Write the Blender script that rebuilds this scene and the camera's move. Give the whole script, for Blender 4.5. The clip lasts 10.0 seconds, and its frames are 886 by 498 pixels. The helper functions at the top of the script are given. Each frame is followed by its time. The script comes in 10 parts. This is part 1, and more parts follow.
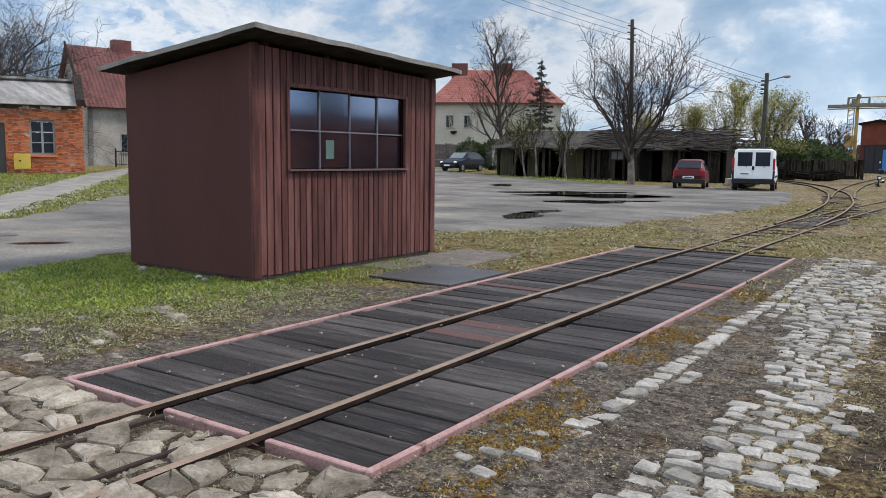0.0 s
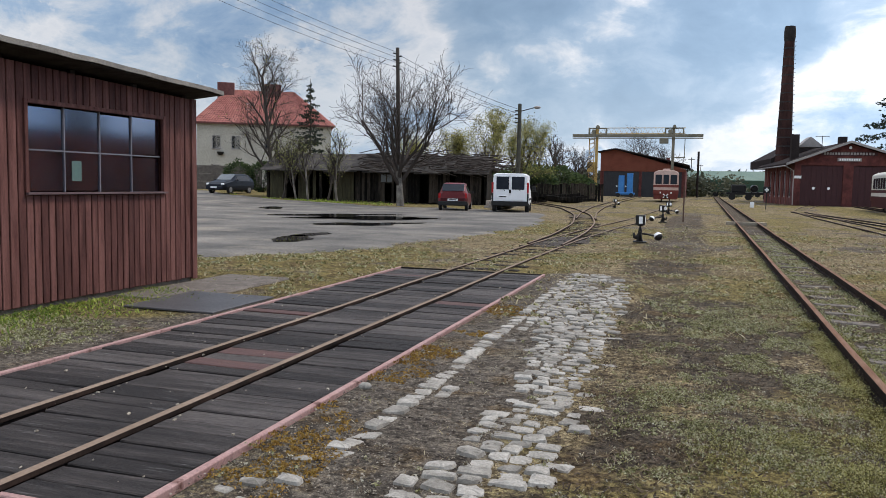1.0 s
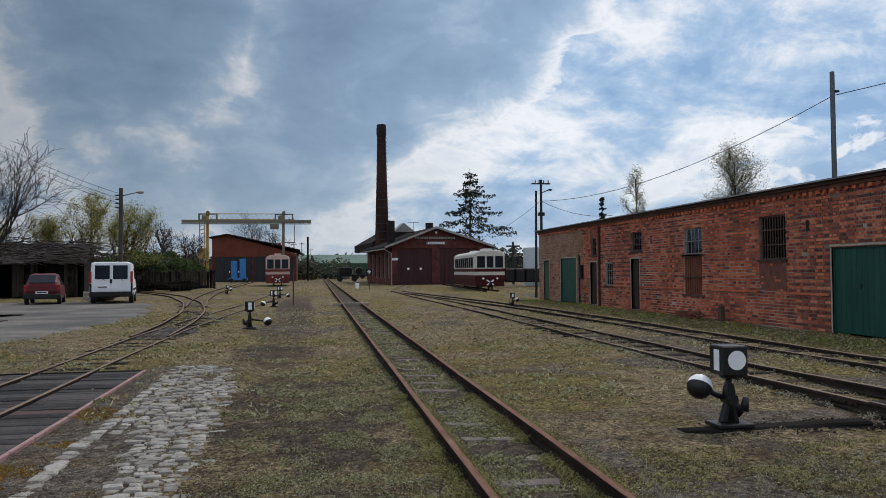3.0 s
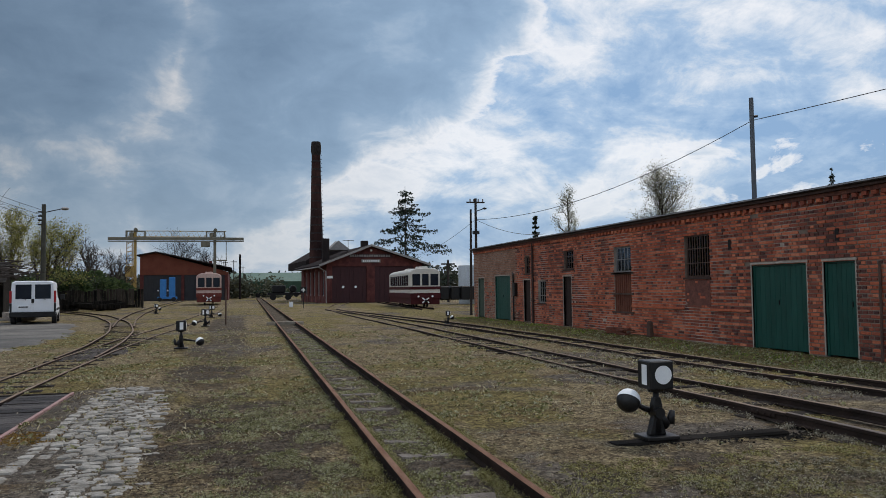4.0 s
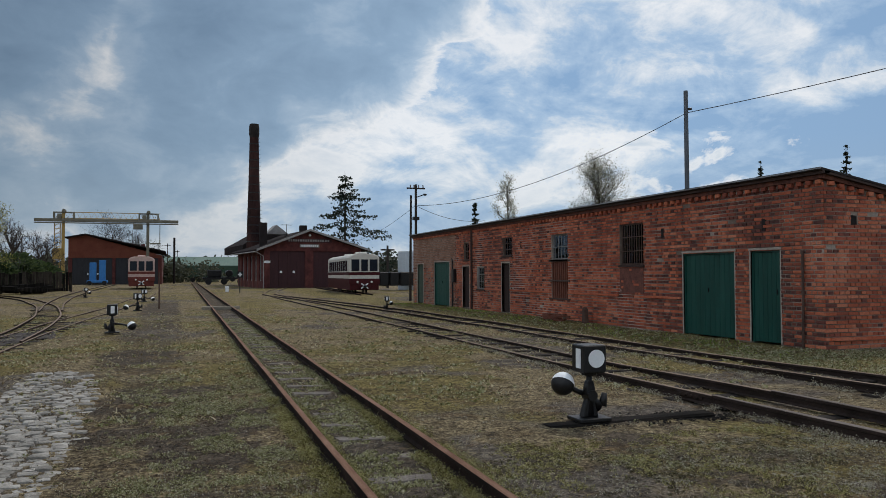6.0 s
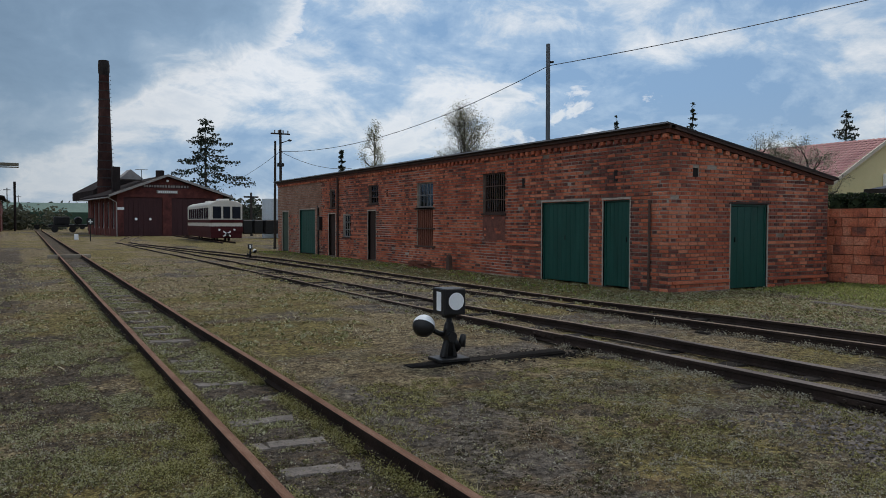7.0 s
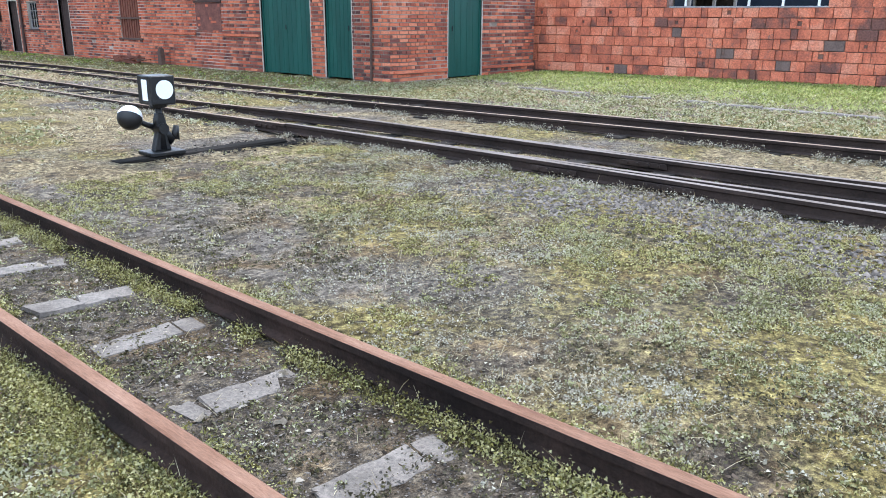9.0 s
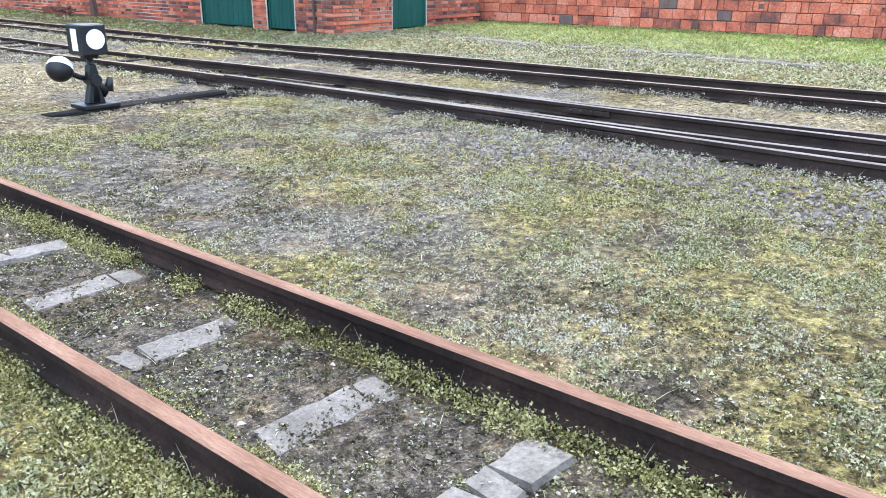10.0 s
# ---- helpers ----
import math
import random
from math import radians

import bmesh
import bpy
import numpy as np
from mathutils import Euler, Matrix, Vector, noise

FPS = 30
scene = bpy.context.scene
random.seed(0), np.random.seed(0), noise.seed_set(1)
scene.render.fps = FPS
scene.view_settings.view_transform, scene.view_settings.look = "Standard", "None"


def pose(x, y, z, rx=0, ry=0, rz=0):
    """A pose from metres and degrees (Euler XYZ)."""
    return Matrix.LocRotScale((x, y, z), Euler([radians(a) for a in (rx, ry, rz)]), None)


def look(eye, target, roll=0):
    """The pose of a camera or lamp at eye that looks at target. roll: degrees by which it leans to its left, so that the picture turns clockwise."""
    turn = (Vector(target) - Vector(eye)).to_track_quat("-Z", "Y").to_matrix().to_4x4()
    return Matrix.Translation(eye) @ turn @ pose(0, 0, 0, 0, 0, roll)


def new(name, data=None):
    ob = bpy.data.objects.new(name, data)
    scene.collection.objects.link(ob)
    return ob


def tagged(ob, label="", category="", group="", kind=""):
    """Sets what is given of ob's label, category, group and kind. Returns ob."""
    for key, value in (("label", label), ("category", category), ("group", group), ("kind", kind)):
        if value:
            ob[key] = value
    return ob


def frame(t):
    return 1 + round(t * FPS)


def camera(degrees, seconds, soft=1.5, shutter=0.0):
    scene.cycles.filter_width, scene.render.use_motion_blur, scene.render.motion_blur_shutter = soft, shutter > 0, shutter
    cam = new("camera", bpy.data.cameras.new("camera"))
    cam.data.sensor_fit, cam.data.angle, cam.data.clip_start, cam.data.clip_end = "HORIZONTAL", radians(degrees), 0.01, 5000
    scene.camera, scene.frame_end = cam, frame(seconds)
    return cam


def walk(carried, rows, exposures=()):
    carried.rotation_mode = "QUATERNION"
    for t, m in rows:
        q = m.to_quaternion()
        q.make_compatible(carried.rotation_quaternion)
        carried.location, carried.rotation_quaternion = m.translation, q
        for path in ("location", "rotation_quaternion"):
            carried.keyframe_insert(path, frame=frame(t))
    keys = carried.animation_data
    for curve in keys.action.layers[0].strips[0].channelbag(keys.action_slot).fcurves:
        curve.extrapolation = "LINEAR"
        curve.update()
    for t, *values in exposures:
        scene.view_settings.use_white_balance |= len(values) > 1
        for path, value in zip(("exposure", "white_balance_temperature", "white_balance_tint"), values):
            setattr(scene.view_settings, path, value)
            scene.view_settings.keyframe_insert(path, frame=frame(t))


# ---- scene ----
cam = camera(59.2, 10.0, 0.8)
PATH = [
    (0, (0.118, 0.262, 1.367), (-1.004, 1.901, 1.135), 0.7),
    (0.5, (0.161, 0.261, 1.382), (-0.745, 2.032, 1.173), 1.0),
    (1, (0.216, 0.232, 1.39), (-0.394, 2.129, 1.223), 1.1),
    (1.5, (0.294, 0.222, 1.397), (-0.008, 2.196, 1.286), 0.9),
    (2, (0.34, 0.198, 1.399), (0.311, 2.198, 1.349), 0.3),
    (2.5, (0.362, 0.184, 1.418), (0.542, 2.176, 1.423), -0.0),
    (3, (0.375, 0.156, 1.429), (0.717, 2.126, 1.484), -0.5),
    (4.5, (0.308, -0.003, 1.444), (0.842, 1.921, 1.547), -0.5),
    (5, (0.313, 0.009, 1.441), (0.867, 1.928, 1.533), -0.3),
    (6.5, (0.324, -0.031, 1.409), (1.102, 1.812, 1.428), -0.1),
    (7, (0.33, -0.082, 1.387), (1.292, 1.67, 1.318), 0.1),
    (7.5, (0.327, -0.112, 1.356), (1.467, 1.518, 1.147), -0.0),
    (8, (0.377, -0.111, 1.323), (1.649, 1.394, 0.98), 0.1),
    (8.5, (0.387, -0.1, 1.273), (1.762, 1.276, 0.807), 0.3),
    (9, (0.417, -0.141, 1.256), (1.851, 1.132, 0.687), 0.4),
    (9.5, (0.404, -0.159, 1.228), (1.871, 1.047, 0.599), 0.4),
    (10, (0.429, -0.183, 1.216), (1.917, 0.97, 0.54), 0.5),
]
EXPOSURES = [(0.0, 0.72, 6450, 12), (1.0, 0.55, 6550, 13), (2.0, 0.08, 6550, 12.5), (3.0, -0.12, 6450, 12), (5.0, -0.18, 6450, 11), (6.5, -0.23, 6500, 10), (7.0, -0.27, 6350, 10), (7.5, -0.42, 6250, 10), (8.0, 0.44, 6150, 9), (8.5, 1.34, 5850, 10), (9.0, 1.83, 5700, 10), (9.5, 1.96, 5650, 10), (10.0, 2.15, 5550, 10)]
walk(cam, [(t, look(eye, target, roll)) for t, eye, target, roll in PATH], EXPOSURES)

# ---- world and sun ----
SUN_ELEVATION, SUN_AZIMUTH = radians(54), radians(52)   # azimuth clockwise from +y


def build_world():
    world = bpy.data.worlds.new("sky")
    scene.world = world
    world.use_nodes = True
    nt = world.node_tree
    n, link = nt.nodes, nt.links.new
    n.clear()
    out, back = n.new("ShaderNodeOutputWorld"), n.new("ShaderNodeBackground")
    sky = n.new("ShaderNodeTexSky")
    sky.sky_type, sky.sun_disc = "NISHITA", False
    sky.sun_elevation, sky.sun_rotation = SUN_ELEVATION, SUN_AZIMUTH
    sky.air_density, sky.dust_density = 1.0, 0.6
    dim = n.new("ShaderNodeVectorMath")
    dim.operation = "SCALE"
    dim.inputs[3].default_value = 0.12
    link(sky.outputs[0], dim.inputs[0])
    # clouds lie on a flat layer far above: the way divided by its height
    co, sep = n.new("ShaderNodeTexCoord"), n.new("ShaderNodeSeparateXYZ")
    link(co.outputs["Generated"], sep.inputs[0])
    up = n.new("ShaderNodeMath"); up.operation = "MAXIMUM"; up.inputs[1].default_value = 0.0
    link(sep.outputs[2], up.inputs[0])
    up2 = n.new("ShaderNodeMath"); up2.operation = "ADD"; up2.inputs[1].default_value = 0.34
    link(up.outputs[0], up2.inputs[0])
    px, py = n.new("ShaderNodeMath"), n.new("ShaderNodeMath")
    px.operation = py.operation = "DIVIDE"
    link(sep.outputs[0], px.inputs[0]); link(up2.outputs[0], px.inputs[1])
    link(sep.outputs[1], py.inputs[0]); link(up2.outputs[0], py.inputs[1])
    flat = n.new("ShaderNodeCombineXYZ")
    link(px.outputs[0], flat.inputs[0]); link(py.outputs[0], flat.inputs[1])

    def cloud(scale, detail, offset, distort=0.3, rough=0.55):
        mp = n.new("ShaderNodeMapping")
        mp.inputs["Location"].default_value = offset
        link(flat.outputs[0], mp.inputs[0])
        t = n.new("ShaderNodeTexNoise")
        t.inputs["Scale"].default_value, t.inputs["Detail"].default_value = scale, detail
        t.inputs["Roughness"].default_value, t.inputs["Distortion"].default_value = rough, distort
        link(mp.outputs[0], t.inputs[0])
        return t.outputs[0]

    def ramp(src, *stops):
        r = n.new("ShaderNodeValToRGB")
        el = r.color_ramp.elements
        while len(el) < len(stops):
            el.new(0.5)
        for e, (p, c) in zip(el, stops):
            e.position, e.color = p, (*c, 1)
        link(src, r.inputs[0])
        return r.outputs[0]

    def value(op, a, b=0.0, c=0.0):
        m = n.new("ShaderNodeMath"); m.operation = op
        for k, v in enumerate((a, b, c)):
            if isinstance(v, (int, float)):
                m.inputs[k].default_value = v
            else:
                link(v, m.inputs[k])
        return m.outputs[0]

    def blend(f, a, b, mode="MIX"):
        m = n.new("ShaderNodeMix"); m.data_type = "RGBA"; m.blend_type = mode
        for k, v in ((0, f), (6, a), (7, b)):
            if isinstance(v, (int, float)):
                m.inputs[k].default_value = v
            elif isinstance(v, tuple):
                m.inputs[k].default_value = (*v, 1)
            else:
                link(v, m.inputs[k])
        return m.outputs[2]

    def toward(azimuth, height):
        a, e = radians(azimuth), radians(height)
        d = n.new("ShaderNodeVectorMath"); d.operation = "DOT_PRODUCT"
        d.inputs[1].default_value = (math.sin(a) * math.cos(e), math.cos(a) * math.cos(e), math.sin(e))
        link(co.outputs["Generated"], d.inputs[0])
        return d.outputs["Value"]

    def bank(azimuth, height, core, rim):
        """1 within core degrees of a direction, 0 beyond rim degrees."""
        m = n.new("ShaderNodeMapRange")
        m.interpolation_type = "SMOOTHSTEP"
        m.inputs[1].default_value, m.inputs[2].default_value = math.cos(radians(rim)), math.cos(radians(core))
        link(toward(azimuth, height), m.inputs[0])
        return m.outputs[0]

    def puffs(scale, detail, rough, seed):
        """Noise over the dome itself, a little flattened, for heaped edges."""
        mp = n.new("ShaderNodeMapping")
        mp.inputs["Location"].default_value, mp.inputs["Scale"].default_value = seed, (1, 1, 1.7)
        link(co.outputs["Generated"], mp.inputs[0])
        t = n.new("ShaderNodeTexNoise")
        t.inputs["Scale"].default_value, t.inputs["Detail"].default_value, t.inputs["Roughness"].default_value = scale, detail, rough
        t.inputs["Distortion"].default_value = 0.35
        link(mp.outputs[0], t.inputs[0])
        return t.outputs[0]

    # high thin sheets, white and pale blue
    sheet = value("MULTIPLY_ADD", cloud(2.3, 9, (3.1, 0.4, 0), 0.55, 0.56), 0.62, value("MULTIPLY", puffs(11.0, 10, 0.66, (1.0, 4.0, 2.0)), 0.40))
    open_sky = value("MULTIPLY", bank(66, 9, 12, 46), 0.075)
    sheet = value("SUBTRACT", sheet, open_sky)
    pale = ramp(sheet, (0.40, (0.26, 0.43, 0.67)), (0.47, (0.42, 0.58, 0.78)), (0.515, (0.66, 0.755, 0.86)), (0.57, (0.92, 0.95, 0.98)), (0.68, (0.72, 0.79, 0.87)))
    # heaped dark banks with white rims
    heap = value("ADD", value("MULTIPLY", puffs(4.2, 10, 0.52, (0.6, 2.2, 0.3)), 0.52), value("MULTIPLY", puffs(13.0, 9, 0.60, (3.0, 0.5, 1.0)), 0.44))
    mass = bank(8.5, 21, 5, 15)
    for args in ((3, 14.5, 3, 10), (-12, 17, 3, 11), (-30, 27, 5, 16), (2, 33, 8, 18)):
        mass = value("MAXIMUM", mass, bank(*args))
    low_mass = value("MULTIPLY", value("MAXIMUM", bank(-11, 8.2, 2, 9), value("MAXIMUM", bank(0, 8.6, 2, 8), bank(-3, 7.4, 2, 8))), 0.86)
    mass = value("MAXIMUM", mass, low_mass)
    gaps = value("MAXIMUM", value("MAXIMUM", bank(-5.0, 13.6, 0.5, 5.5), bank(-3.0, 17.0, 0.5, 3.5)), value("MULTIPLY", bank(-12, 6.2, 2, 7), 0.6))
    mass = value("SUBTRACT", mass, value("MULTIPLY", gaps, 0.20))
    wide = value("MULTIPLY", cloud(1.25, 8, (4.2, 2.6, 0), 0.2, 0.55), 0.30)
    body = value("ADD", value("ADD", value("MULTIPLY", mass, 0.36), heap), value("SUBTRACT", wide, 0.195))
    cover = ramp(body, (0.528, (0, 0, 0)), (0.562, (1, 1, 1)))
    belly = ramp(body, (0.540, (0.98, 0.99, 1.0)), (0.585, (0.72, 0.79, 0.86)), (0.645, (0.43, 0.565, 0.715)), (0.74, (0.30, 0.44, 0.605)), (0.92, (0.215, 0.33, 0.475)))
    clouds = blend(cover, pale, belly)
    clouds = blend(1.0, clouds, ramp(toward(-42, 14), (0.55, (0.95, 0.95, 0.95)), (0.93, (0.50, 0.505, 0.51))), "MULTIPLY")
    clouds = blend(1.0, clouds, ramp(toward(20, 14), (0.66, (0.89, 0.89, 0.89)), (0.95, (1.13, 1.12, 1.11))), "MULTIPLY")
    # brighter towards the hidden sun, and overhead and to the south-west, where the clouds stand in full sun
    high = n.new("ShaderNodeVectorMath"); high.operation = "DOT_PRODUCT"
    high.inputs[1].default_value = (-0.70, -0.08, 0.71)
    link(co.outputs["Generated"], high.inputs[0])
    clouds = blend(1.0, clouds, ramp(high.outputs["Value"], (0.42, (1, 1, 1)), (0.85, (1.62, 1.58, 1.54))), "MULTIPLY")
    sunward = ramp(toward(52, 54), (0.80, (1, 1, 1)), (1.0, (1.9, 1.85, 1.8)))
    clouds = blend(1.0, clouds, sunward, "MULTIPLY")
    mix = n.new("ShaderNodeMix"); mix.data_type = "RGBA"
    mix.inputs[0].default_value = 0.90
    link(dim.outputs[0], mix.inputs[6]); link(clouds, mix.inputs[7])
    # pale haze along the horizon
    haze = ramp(sep.outputs[2], (0.0, (1, 1, 1)), (0.16, (0, 0, 0)))
    hz = n.new("ShaderNodeMath"); hz.operation = "MULTIPLY"; hz.inputs[1].default_value = 0.45
    link(haze, hz.inputs[0])
    low = n.new("ShaderNodeMix"); low.data_type = "RGBA"
    low.inputs[7].default_value = (0.40, 0.50, 0.61, 1)
    link(hz.outputs[0], low.inputs[0]); link(mix.outputs[2], low.inputs[6])
    link(low.outputs[2], back.inputs[0])
    back.inputs[1].default_value = 1.0
    link(back.outputs[0], out.inputs[0])


build_world()
sun = new("sun", bpy.data.lights.new("sun", "SUN"))
sun.data.energy, sun.data.angle, sun.data.color = 1.7, radians(9), (1.0, 0.91, 0.80)
sun.matrix_world = look((math.sin(SUN_AZIMUTH) * math.cos(SUN_ELEVATION) * 60, math.cos(SUN_AZIMUTH) * math.cos(SUN_ELEVATION) * 60, math.sin(SUN_ELEVATION) * 60), (0, 0, 0))

# ---- materials ----


def pmat(name, cols, scale=3.0, rough=0.8, bump=0.3, metal=0.0, fine=40.0, stretch=(1, 1, 1), vary=0.0, per="", spec=0.35, wear=None, fineamt=0.35):
    """A surface of colours mixed by broad noise, with fine grain and relief, in metres. per: 'island' or 'object' varies each piece by vary.
    wear: (colour, where it begins 0..1, scale) of worn or dirty patches."""
    m = bpy.data.materials.new(name)
    m.use_nodes = True
    nt = m.node_tree
    n, link = nt.nodes, nt.links.new
    bs = n["Principled BSDF"]
    geo = n.new("ShaderNodeNewGeometry")
    mp = n.new("ShaderNodeMapping")
    mp.inputs["Scale"].default_value = stretch
    link(geo.outputs["Position"], mp.inputs[0])

    def tex(s, d=5, r=0.6):
        t = n.new("ShaderNodeTexNoise")
        t.inputs["Scale"].default_value, t.inputs["Detail"].default_value, t.inputs["Roughness"].default_value = s, d, r
        link(mp.outputs[0], t.inputs[0])
        return t.outputs[0]

    def ramp(src, stops):
        r = n.new("ShaderNodeValToRGB")
        el = r.color_ramp.elements
        while len(el) < len(stops):
            el.new(0.5)
        for e, (p, c) in zip(el, stops):
            e.position, e.color = p, (*c, 1)
        link(src, r.inputs[0])
        return r.outputs[0]

    def mixc(mode, f, a, b):
        x = n.new("ShaderNodeMix"); x.data_type = "RGBA"; x.blend_type = mode
        for sock, v in ((0, f), (6, a), (7, b)):
            if isinstance(v, (int, float)):
                x.inputs[sock].default_value = v
            elif isinstance(v, tuple):
                x.inputs[sock].default_value = (*v, 1)
            else:
                link(v, x.inputs[sock])
        return x.outputs[2]

    broad, grain = tex(scale), tex(fine, 4, 0.7)
    k = len(cols)
    if per:
        if per == "island":
            rnd = geo.outputs["Random Per Island"]
        else:
            oi = n.new("ShaderNodeObjectInfo")
            rnd = oi.outputs["Random"]
        a = n.new("ShaderNodeMath"); a.operation = "MULTIPLY_ADD"
        a.inputs[1].default_value, a.inputs[2].default_value = vary, -vary / 2
        link(rnd, a.inputs[0])
        b = n.new("ShaderNodeMath"); b.operation = "ADD"
        link(a.outputs[0], b.inputs[0]); link(broad, b.inputs[1])
        key = b.outputs[0]
    else:
        key = broad
    col = ramp(key, [(0.28 + 0.44 * i / max(1, k - 1), c) for i, c in enumerate(cols)])
    if wear:
        wc, begin, ws = wear
        msk = ramp(tex(ws, 6, 0.65), [(begin, (0, 0, 0)), (min(1, begin + 0.12), (1, 1, 1))])
        col = mixc("MIX", msk, col, wc)
    lo, hi = 1 - fineamt, 1 + fineamt
    col = mixc("MULTIPLY", 1.0, col, ramp(grain, [(0.25, (lo, lo, lo)), (0.75, (hi, hi, hi))]))
    link(col, bs.inputs["Base Color"])
    bs.inputs["Roughness"].default_value, bs.inputs["Metallic"].default_value = rough, metal
    bs.inputs["Specular IOR Level"].default_value = spec
    if bump:
        bp = n.new("ShaderNodeBump")
        bp.inputs["Strength"].default_value, bp.inputs["Distance"].default_value = bump, 0.01
        link(grain, bp.inputs["Height"])
        link(bp.outputs[0], bs.inputs["Normal"])
    return m


def glass_mat(name, tint=(0.5, 0.55, 0.58), rough=0.04, gloss=0.06, sheen=(0.72, 0.82, 0.95)):
    m = bpy.data.materials.new(name)
    m.use_nodes = True
    nt = m.node_tree
    n, link = nt.nodes, nt.links.new
    out = n["Material Output"]
    n.remove(n["Principled BSDF"])
    gl, tr, mx = n.new("ShaderNodeBsdfGlossy"), n.new("ShaderNodeBsdfTransparent"), n.new("ShaderNodeMixShader")
    gl.inputs["Roughness"].default_value = rough
    gl.inputs["Color"].default_value = (*sheen, 1)
    tr.inputs["Color"].default_value = (*tint, 1)
    fr = n.new("ShaderNodeFresnel"); fr.inputs[0].default_value = 1.55
    ad = n.new("ShaderNodeMath"); ad.operation = "ADD"; ad.inputs[1].default_value = gloss
    link(fr.outputs[0], ad.inputs[0])
    link(ad.outputs[0], mx.inputs[0]); link(tr.outputs[0], mx.inputs[1]); link(gl.outputs[0], mx.inputs[2])
    link(mx.outputs[0], out.inputs[0])
    return m


BROWN_BOARD = pmat("brown_stained_board", [(0.056, 0.022, 0.019), (0.105, 0.042, 0.036), (0.175, 0.078, 0.066)], 2.0, 0.7, 0.5, spec=0.2, fine=30, stretch=(6, 6, 0.7), per="object", vary=0.25, fineamt=0.3)
BROWN_SHEET = pmat("brown_painted_sheet", [(0.066, 0.030, 0.027), (0.086, 0.039, 0.035)], 0.8, 0.75, 0.12, spec=0.08, fine=60, stretch=(2, 2, 0.5), wear=((0.086, 0.040, 0.035), 0.6, 1.5), fineamt=0.15)
FELT = pmat("roofing_felt", [(0.14, 0.13, 0.12), (0.22, 0.205, 0.185), (0.28, 0.26, 0.23)], 3.0, 0.95, 0.6, fine=70)
DARK_WOOD = pmat("dark_weathered_wood", [(0.012, 0.010, 0.009), (0.03, 0.025, 0.022), (0.05, 0.043, 0.038)], 2.0, 0.9, 0.5, spec=0.08, fine=25, stretch=(3, 3, 1), per="object", vary=0.2)
DECK = pmat("tarred_deck_plank", [(0.013, 0.010, 0.0095), (0.034, 0.028, 0.0265), (0.078, 0.067, 0.063)], 2.5, 0.7, 1.0, spec=0.28, fine=30, stretch=(0.5, 6, 6), per="object", vary=0.5, wear=((0.11, 0.104, 0.102), 0.60, 6.0), fineamt=0.85)
DECK_NEW = pmat("reddish_deck_plank", [(0.06, 0.032, 0.028), (0.10, 0.05, 0.045)], 2.5, 0.7, 0.6, fine=28, stretch=(0.7, 5, 5))
FRAME_RED = pmat("worn_red_painted_steel", [(0.27, 0.15, 0.14), (0.36, 0.235, 0.22)], 3.0, 0.7, 0.4, fine=50, wear=((0.10, 0.04, 0.03), 0.56, 5.0))
RUST = pmat("rusty_rail_steel", [(0.012, 0.009, 0.008), (0.025, 0.017, 0.014), (0.048, 0.030, 0.024)], 2.5, 0.9, 0.4, fine=60, spec=0.1, wear=((0.11, 0.055, 0.038), 0.66, 6.0))
RUST_TOP = pmat("worn_rail_head", [(0.115, 0.056, 0.034), (0.168, 0.091, 0.059), (0.215, 0.126, 0.088)], 5.0, 0.8, 0.3, fine=60, stretch=(3, 0.5, 1), fineamt=0.3, spec=0.12, wear=((0.075, 0.036, 0.026), 0.62, 9.0))
RAIL_DARK = pmat("dark_old_rail", [(0.018, 0.013, 0.011), (0.045, 0.031, 0.026)], 2.5, 0.8, 0.3, fine=50, spec=0.15)
RAIL_SHINE = pmat("run_rail_head", [(0.10, 0.08, 0.07), (0.17, 0.142, 0.128)], 1.5, 0.8, 0.2, fine=40, fineamt=0.25, spec=0.15)
CONCRETE = pmat("old_concrete", [(0.085, 0.071, 0.060), (0.135, 0.115, 0.099), (0.18, 0.156, 0.137)], 5.0, 0.92, 0.7, fine=55, wear=((0.085, 0.075, 0.065), 0.58, 11.0), fineamt=0.45)
SLEEPER = pmat("weathered_sleeper_wood", [(0.07, 0.058, 0.048), (0.13, 0.112, 0.098)], 4.0, 0.9, 0.7, fine=40, stretch=(0.6, 4, 4))
STONE = pmat("pale_granite_cobble", [(0.150, 0.138, 0.120), (0.262, 0.244, 0.216), (0.36, 0.340, 0.306)], 7.0, 0.85, 0.5, fine=70, per="object", vary=0.3, wear=((0.22, 0.20, 0.15), 0.66, 9.0))
STONE_I = pmat("pale_granite_cobbles", [(0.150, 0.138, 0.120), (0.262, 0.244, 0.216), (0.36, 0.340, 0.306)], 7.0, 0.85, 0.5, fine=70, per="island", vary=0.3, wear=((0.22, 0.20, 0.15), 0.66, 9.0))
ROUGH_STONE = pmat("worn_field_stone", [(0.090, 0.075, 0.055), (0.22, 0.187, 0.145), (0.38, 0.335, 0.272)], 6.0, 0.9, 0.9, fine=60, per="object", vary=0.3, wear=((0.15, 0.14, 0.07), 0.62, 5.0))
BRICK_COLS = [(0.215, 0.060, 0.038), (0.345, 0.088, 0.047), (0.46, 0.124, 0.060), (0.53, 0.185, 0.104)]
BRICK = pmat("red_brick", BRICK_COLS, 0.6, 0.9, 0.6, fine=40, per="island", vary=0.40, fineamt=0.5, wear=((0.10, 0.06, 0.05), 0.64, 0.9))
BRICK_O = pmat("red_brick_piece", BRICK_COLS, 0.6, 0.9, 0.6, fine=40, per="object", vary=0.40, fineamt=0.5, wear=((0.10, 0.06, 0.05), 0.64, 0.9))
